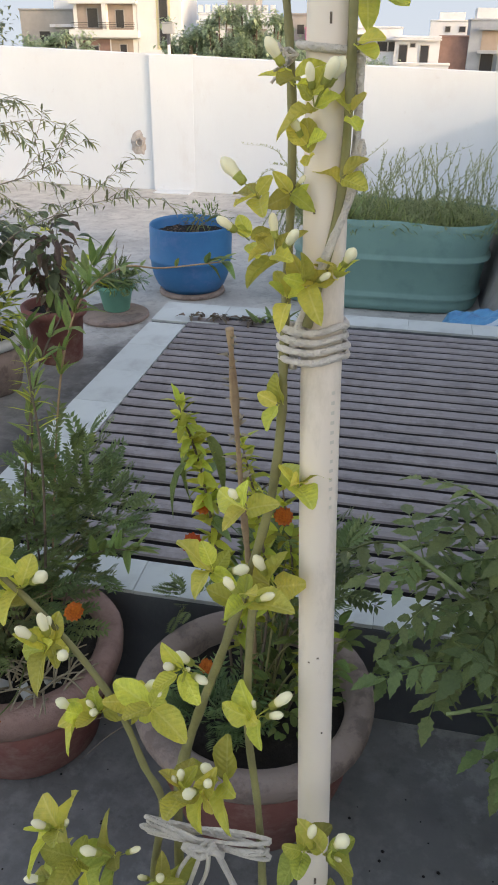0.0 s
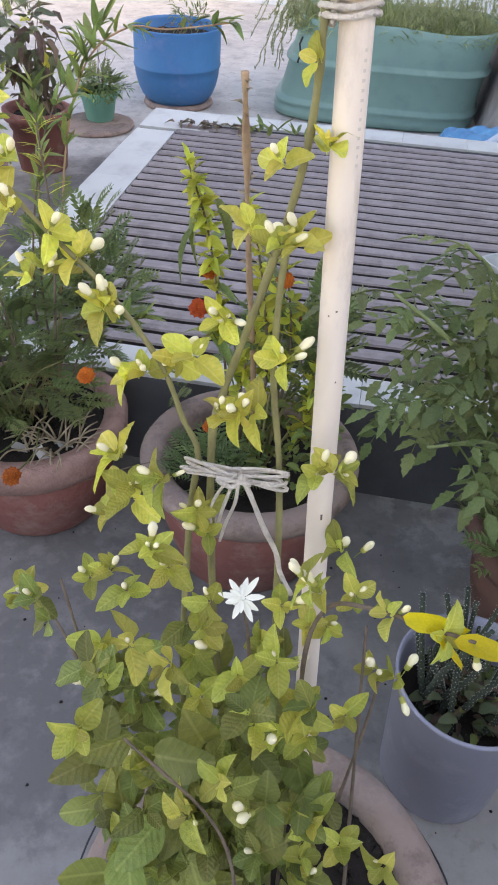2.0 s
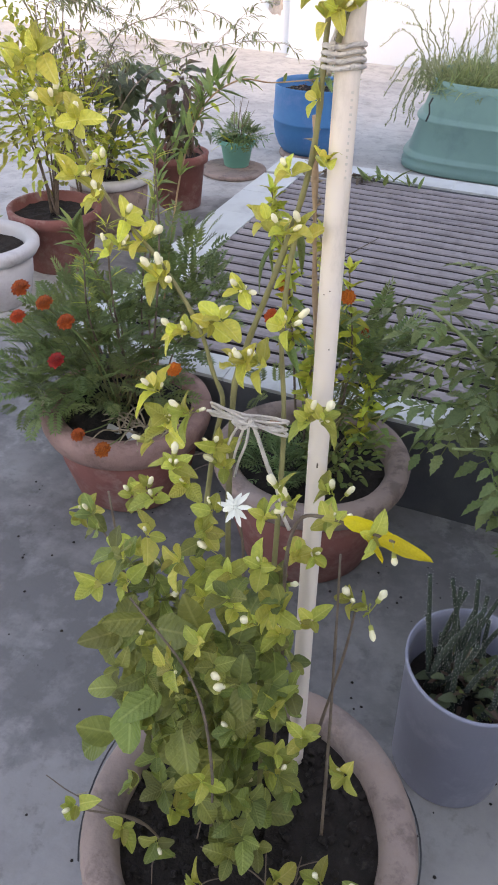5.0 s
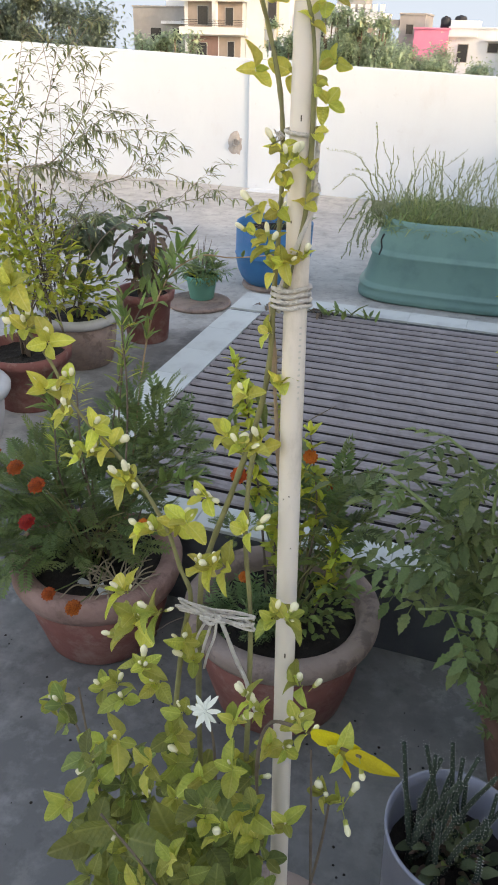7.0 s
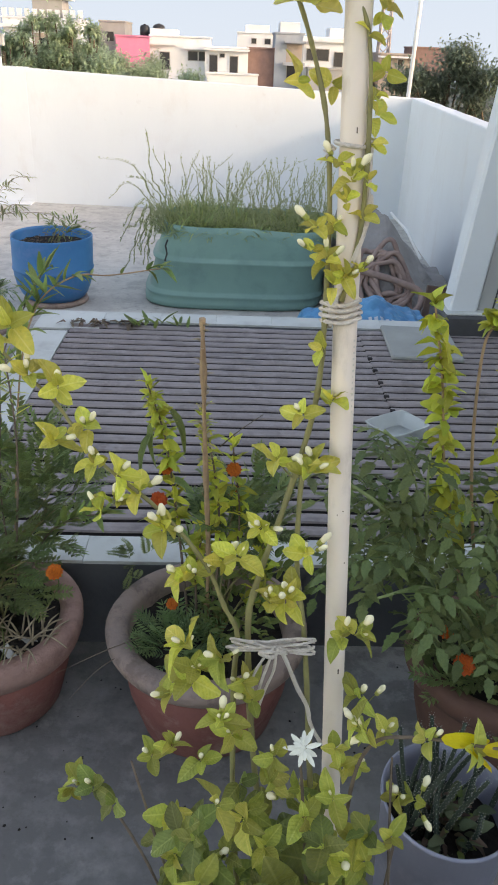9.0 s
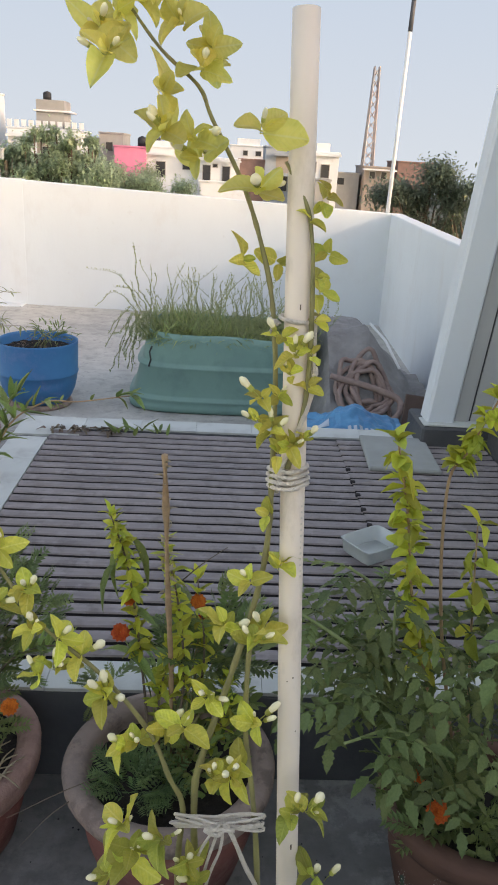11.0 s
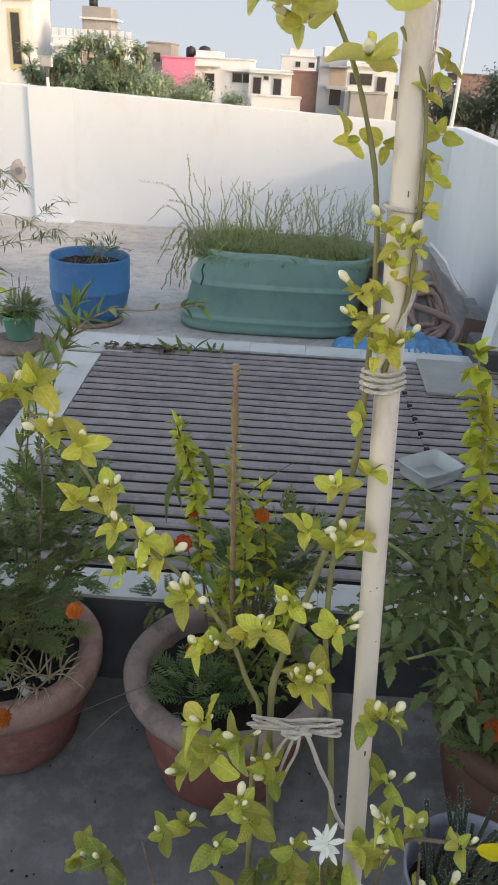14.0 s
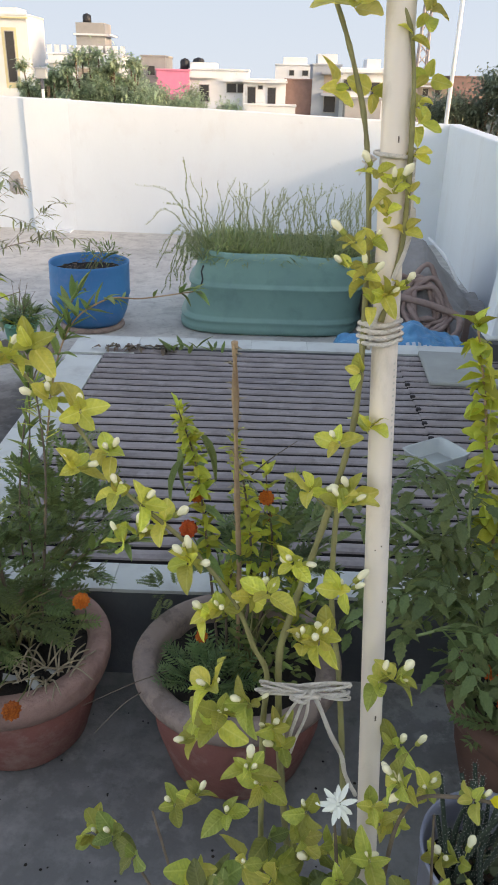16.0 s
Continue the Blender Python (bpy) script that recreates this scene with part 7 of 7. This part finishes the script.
def house(x0, x1, zt, label, material=M_BWHITE, dy=0.0, depth=8.0, windows=(), slabs=(), recesses=(), boxes=(), parapet=0.5, name="house"):
    """A flat-roofed town house; windows, slabs and recesses are given on its front, boxes stand on its roof."""
    X0, X1, Z = tx(x0), tx(x1), tz(zt)
    y = TY + dy
    th = thing(name, ((X0 + X1) / 2, y, -7.2), label, "house", "town houses")
    ox, oz = (X0 + X1) / 2, -7.2
    part("wall", box(X0 - ox, 0, 0, X1 - ox, depth, Z - oz), material, th, smooth=False)
    if parapet:
        part("roof_edge", box(X0 - ox - 0.12, -0.15, Z - oz, X1 - ox + 0.12, depth, Z - oz + 0.22, bevel=0.03), material, th, smooth=False)
    for a, b, c, d, m in recesses:
        part("recess", box(tx(a) - ox, -0.05, tz(c) - oz, tx(b) - ox, 0.0, tz(d) - oz), m, th, smooth=False)
    for a, b, c, d in windows:
        w = part("window", box(tx(a) - ox, -0.10, tz(c) - oz, tx(b) - ox, -0.055, tz(d) - oz), M_GLASS, th, smooth=False)
        bm = bmesh.new()
        A, B2, C, D = tx(a) - ox, tx(b) - ox, tz(c) - oz, tz(d) - oz
        for q in ((A - 0.09, C - 0.09, A, D + 0.09), (B2, C - 0.09, B2 + 0.09, D + 0.09), (A, C - 0.09, B2, C), (A, D, B2, D + 0.09)):
            box(q[0], -0.14, q[1], q[2], -0.05, q[3], bm=bm)
        part("frame", bm, M_BGREY, w, smooth=False)
    for a, b, c, d, out, m in slabs:
        part("slab", box(tx(a) - ox, -out, tz(c) - oz, tx(b) - ox, -0.056, tz(d) - oz), m, th, smooth=False)
    for a, b, c, d, m in boxes:
        part("roof_block", box(tx(a) - ox, 0.6, tz(c) - oz, tx(b) - ox, depth * 0.6, tz(d) - oz, bevel=0.04), m, th, smooth=False)
    return th, ox, oz


def railing(th, ox, oz, a, b, z, h, out):
    for k in range(4):
        part("rail", box(tx(a) - ox, -out - 0.03, tz(z) - oz + h * (k + 1) / 4 - 0.025, tx(b) - ox, -out + 0.03, tz(z) - oz + h * (k + 1) / 4 + 0.025), M_GLASS, th, smooth=False)


def roof_tank(x, z, r, h, material=M_BLACKTANK):
    t = thing("water_tank", (tx(x), TY + 2.2, tz(z)), "black plastic water tank on a roof", "water tank", "water tanks")
    part("body", lathe([(0, 0), (r, 0), (r, h * 0.3), (r * 1.03, h * 0.33), (r, h * 0.36), (r, h * 0.75), (r * 0.7, h * 0.92), (r * 0.3, h * 0.95), (r * 0.3, h), (0, h)], 16), material, t)


th, ox, oz = house(-20.0, -16.7, 5.1, "cream town house with a tall yellow-framed window", M_BCREAM, windows=((-18.3, -17.7, 0.9, 4.1),), recesses=((-18.55, -17.5, 0.5, 4.35, M_BYELLOW),), slabs=((-20.1, -16.6, 4.9, 5.0, 0.3, M_BYELLOW), (-17.4, -15.6, 1.2, 1.35, 0.8, M_BCREAM)), boxes=((-19.4, -17.4, 5.1, 5.6, M_BCREAM),))
part("annex", box(tx(-17.4) - ox, -0.5, 0, tx(-15.6) - ox, 5, tz(1.25) - oz), M_BCREAM, th, smooth=False)
th, ox, oz = house(-24.9, -20.05, 4.0, "tan and white town house with recessed balconies", M_BCREAM, depth=9, recesses=((-24.6, -20.3, 1.75, 3.4, M_BTAN), (-24.6, -22.2, -0.6, 1.15, M_BBRICK), (-22.1, -20.4, -0.6, 1.15, M_BTAN)), slabs=((-25.1, -19.8, 1.25, 1.75, 1.1, M_BCREAM), (-25.0, -19.9, 3.4, 3.75, 1.0, M_BCREAM), (-22.5, -22.2, 1.75, 3.4, 0.9, M_BCREAM)), windows=((-23.9, -23.1, -0.4, 0.7), (-21.4, -20.9, -0.3, 0.8), (-21.6, -21.0, 1.9, 3.0), (-23.8, -23.0, 1.9, 3.1)))
railing(th, ox, oz, -24.9, -20.0, 1.75, 0.8, 1.05)
railing(th, ox, oz, -24.9, -20.0, 3.75, 0.7, 0.95)
house(-30.0, -25.2, 3.0, "pale grey town house with a shaded terrace", M_BGREY, dy=3, windows=((-28.5, -27.6, 0.6, 1.6), (-26.6, -25.9, 0.6, 1.6)), slabs=((-27.4, -25.2, 1.9, 2.1, 0.9, M_BWHITE),), boxes=((-27.3, -25.4, 3.0, 4.3, M_BWHITE),))
th, ox, oz = house(-15.4, -10.1, 2.75, "white town house with a balustraded roof", M_BWHITE, windows=((-12.9, -12.2, 0.7, 1.6), (-11.6, -10.8, 0.7, 1.6), (-14.6, -14.0, 0.7, 1.6)), recesses=((-13.3, -10.4, 0.4, 1.9, M_BTAN),), slabs=((-15.5, -10.0, 2.2, 2.4, 0.7, M_BWHITE),), boxes=((-13.35, -11.3, 2.9, 4.8, M_BGREY),))
for k in range(11):
    x = -15.4 + 0.52 * k
    part("baluster", box(tx(x) - ox, -0.1, tz(2.9) - oz, tx(x + 0.34) - ox, 0.1, tz(3.36) - oz), M_BWHITE, th, smooth=False)
part("stair_roof", box(tx(-13.5) - ox, 0.3, tz(4.0) - oz, tx(-10.9) - ox, 5.5, tz(4.12) - oz), M_BWHITE, th, smooth=False)
roof_tank(-12.7, 4.80, 0.55, 1.1)
house(-9.1, -7.3, 2.8, "unfinished grey cement house block", M_BGREY, dy=4, windows=((-8.6, -8.1, 1.6, 2.2),), boxes=((-10.2, -9.2, 2.0, 2.5, M_BGREY),))
house(-7.6, -5.3, 1.9, "small house with a bright pink wall", M_BPINK, dy=-1.0, depth=5)
house(-5.3, -1.1, 2.0, "white town house with a dark doorway and grilles", M_BWHITE, windows=((-4.58, -3.93, 0.0, 1.05), (-2.6, -1.95, 0.62, 1.17), (-1.85, -1.25, 0.62, 1.17)), slabs=((-5.4, -3.4, 1.5, 1.62, 0.6, M_BWHITE), (-2.9, -1.0, 1.3, 1.42, 0.7, M_BWHITE)), boxes=((-5.3, -3.4, 2.1, 2.5, M_BWHITE),))
roof_tank(-5.75, 2.0, 0.62, 1.35)
roof_tank(-4.75, 2.15, 0.75, 1.2)
house(-1.4, 1.6, 1.45, "low white house with two dark doors", M_BWHITE, dy=-1.5, windows=((-1.08, -0.55, -0.1, 1.0), (0.35, 0.88, -0.1, 0.98), (-0.35, -0.05, 0.9, 1.1)), slabs=((-1.5, 1.7, 1.30, 1.42, 0.7, M_BWHITE),))
house(-1.2, 2.3, -0.15, "low white boundary wall of a house", M_BWHITE, dy=-4, depth=2)
house(0.9, 4.6, 2.7, "distant white house with small windows", M_BWHITE, dy=32, depth=9, windows=((2.2, 2.6, 1.9, 2.3), (3.4, 3.9, 1.9, 2.3)), boxes=((1.6, 3.8, 2.8, 3.4, M_BWHITE),))
house(1.6, 3.5, 1.5, "raw brick house wall", M_BBRICK, dy=1)
house(3.5, 5.5, 2.5, "bluish-grey unfinished house with open storeys", M_BBLUE, windows=((4.4, 5.2, -0.5, 0.6),), recesses=((4.3, 5.4, 0.75, 1.9, M_BTAN),), slabs=((4.1, 5.6, 0.55, 0.75, 1.2, M_BBLUE), (4.1, 5.6, 1.95, 2.1, 1.2, M_BBLUE)), boxes=((3.8, 5.2, 2.6, 3.25, M_BWHITE),))
house(5.5, 9.0, 2.3, "white house with a row of dark windows", M_BWHITE, windows=((5.75, 6.3, 0.95, 1.65), (6.4, 7.3, 0.95, 1.65), (7.7, 8.3, 0.6, 1.5)), slabs=((5.4, 9.1, 2.1, 2.3, 0.5, M_BWHITE),), boxes=((7.3, 8.3, 2.4, 3.0, M_BWHITE),))
house(5.8, 8.3, 0.4, "grey cement annex below the white house", M_BGREY, dy=-3, depth=3)
house(8.8, 11.2, 0.9, "grey cement house with a flat roof", M_BGREY, dy=6, windows=((9.4, 10.0, 0.1, 0.6),))
house(11.4, 13.6, 1.5, "brownish house with a tiled lean-to", M_BTAN, dy=4, windows=((11.8, 12.2, 0.7, 1.2), (12.7, 13.1, 0.7, 1.2)), slabs=((11.2, 13.8, 1.3, 1.42, 1.0, M_BWHITE),))
house(14.2, 17.0, 2.0, "dark red brick house behind trees", M_BBRICK, dy=6)

# Lattice mast
mast = thing("lattice_mast", (21.7, TY + 12, -7.2), "red and white lattice radio mast over the roofs", "mast")
H = 22.2
for sx, sy in ((-1, -1), (1, -1), (1, 1), (-1, 1)):
    part("leg", tube([(sx * 1.0, sy * 1.0, 0), (sx * 0.35, sy * 0.35, H)], 0.17, 0.12, seg=5), M_MAST, mast)
for k in range(16):
    z0, z1 = H * k / 16, H * (k + 1) / 16
    w0, w1 = 1.0 - 0.65 * k / 16, 1.0 - 0.65 * (k + 1) / 16
    for (a, b), (c, d) in (((-1, -1), (1, -1)), ((1, -1), (1, 1)), ((1, 1), (-1, 1)), ((-1, 1), (-1, -1))):
        part("brace", tube([(a * w0, b * w0, z0), (c * w1, d * w1, z1)], 0.095, seg=4), M_MAST, mast)


# Trees beyond the parapet
def tree(name, x, y, z0, height, rx, rz, n, label, leaf_mat, seed, leaf=0.19, clumps=14):
    rng = random.Random(seed)
    th = thing(name, (x, y, z0), label, "tree", "trees beyond the parapet")
    part("trunk", tube(smooth_path([(0, 0, 0), (0.1, 0, height * 0.35), (0, 0.1, height * 0.6), (0.05, 0, height * 0.85)], 5), 0.22, 0.06, seg=8), M_BARK, th)
    cl = []
    for k in range(clumps):
        a = rng.uniform(0, 6.28)
        rr = rng.random() ** 0.5
        c = Vector((rx * rr * math.cos(a), rx * 0.7 * rr * math.sin(a), height - rz + rz * (1 - rr * 0.6) * rng.uniform(-0.6, 0.9)))
        cl.append((c, rng.uniform(0.28, 0.5) * rx * 0.7))
        part("limb", tube(smooth_path([(0, 0, height * rng.uniform(0.3, 0.6)), c * 0.5 + Vector((0, 0, height * 0.22)), c], 4), 0.06, 0.02, seg=5), M_BARK, th)
    lm = to_mesh(leaf_shape(0.5, 0.8, 0.2, 0.3, 2, 0, 0.45, 1), "leaf", leaf_mat)
    pieces = []
    for k in range(n):
        c, r = rng.choice(cl)
        v = Vector((rng.gauss(0, 0.5), rng.gauss(0, 0.5), rng.gauss(0, 0.42))) * r
        pieces.append((lm, aim(c + v, (rng.uniform(-1, 1), rng.uniform(-1, 1), rng.uniform(-0.7, 0.6)), leaf * rng.uniform(0.7, 1.3))))
    joined("crown", pieces, leaf_mat, th)


tree("tree", -6.2, 27, -7.2, 9.2, 1.3, 1.6, 11000, "mid-green leafy tree with an uneven crown", M_TREE, 1, leaf=0.15)
tree("tree", -4.9, 28, -7.2, 9.6, 1.6, 1.6, 12500, "mid-green leafy tree with an uneven crown", M_TREE, 2, leaf=0.15)
tree("tree", -3.4, 28, -7.2, 8.7, 1.6, 1.5, 10500, "mid-green leafy tree with an uneven crown", M_TREE, 3, leaf=0.15)
tree("tree", -1.9, 30, -7.2, 8.6, 1.3, 1.2, 6500, "low leafy tree just topping the parapet", M_TREE, 4, leaf=0.15)
tree("tree", -4.4, 25, -7.2, 9.0, 1.7, 1.2, 9500, "low leafy tree just topping the parapet", M_TREE, 14, leaf=0.15)
for k, (x, h) in enumerate(((-6.4, 9.9), (-5.45, 10.15), (-4.4, 10.4), (-3.9, 9.8))):
    tree("tree", x, 26, -7.2, h, 0.75, 1.3, 1000, "slender leafy tree standing above its neighbours", M_TREE, 40 + k, leaf=0.17, clumps=8)
tree("tree", 8.3, 30, -7.2, 10.4, 2.0, 4.0, 8840, "dark dense tree behind the side parapet", M_TREEDARK, 7)
tree("tree", 10.2, 30, -7.2, 12.0, 2.2, 5.2, 9520, "tall dark tree behind the side parapet", M_TREEDARK, 8)
tree("tree", 12.6, 32, -7.2, 11.8, 2.4, 5.0, 5440, "dark dense tree behind the house", M_TREEDARK, 9)
tree("tree", -16.8, 30, -7.2, 10.4, 2.7, 2.6, 13000, "large dark-green tree beyond the parapet", M_TREEDARK, 10, leaf=0.23)
tree("tree", -20.0, 30, -7.2, 11.2, 2.8, 3.0, 12000, "large dark-green tree beyond the parapet", M_TREEDARK, 11, leaf=0.23)
tree("tree", -10.6, 26, -7.2, 9.1, 0.9, 1.0, 1200, "olive-green tree beyond the parapet", M_TREE, 12)
tree("tree", -12.2, 27, -7.2, 9.0, 1.0, 1.0, 1200, "olive-green tree beyond the parapet", M_TREE, 13)


# Haze over the town: a plain sky far behind everything
M_HAZE = bpy.data.materials.new("evening_haze")
M_HAZE.use_nodes = True
hn, hl = M_HAZE.node_tree.nodes, M_HAZE.node_tree.links.new
hn.remove(hn["Principled BSDF"])
glow = hn.new("ShaderNodeEmission")
hl(glow.outputs[0], hn["Material Output"].inputs[0])
hco = hn.new("ShaderNodeTexCoord")
hsep = hn.new("ShaderNodeSeparateXYZ")
hl(hco.outputs["Object"], hsep.inputs[0])
hr = hn.new("ShaderNodeMapRange")
hr.inputs[1].default_value, hr.inputs[2].default_value = 0.0, 110.0
hl(hsep.outputs[2], hr.inputs[0])
hmix = hn.new("ShaderNodeMix")
hmix.data_type = "RGBA"
hl(hr.outputs[0], hmix.inputs[0])
hmix.inputs[6].default_value, hmix.inputs[7].default_value = (0.158, 0.224, 0.312, 1), (0.106, 0.180, 0.300, 1)
hl(hmix.outputs[2], glow.inputs[0])
bm = bmesh.new()
prev = None
for i in range(41):
    a = radians(18 + 144 * i / 40)
    col = [bm.verts.new((260 * math.cos(a), 260 * math.sin(a), z)) for z in (-30, 60, 160)]
    if prev:
        for j in range(2):
            bm.faces.new((prev[j], col[j], col[j + 1], prev[j + 1]))
    prev = col
structure("backdrop", bm, M_HAZE, "pale grey-blue hazy evening sky", "sky")
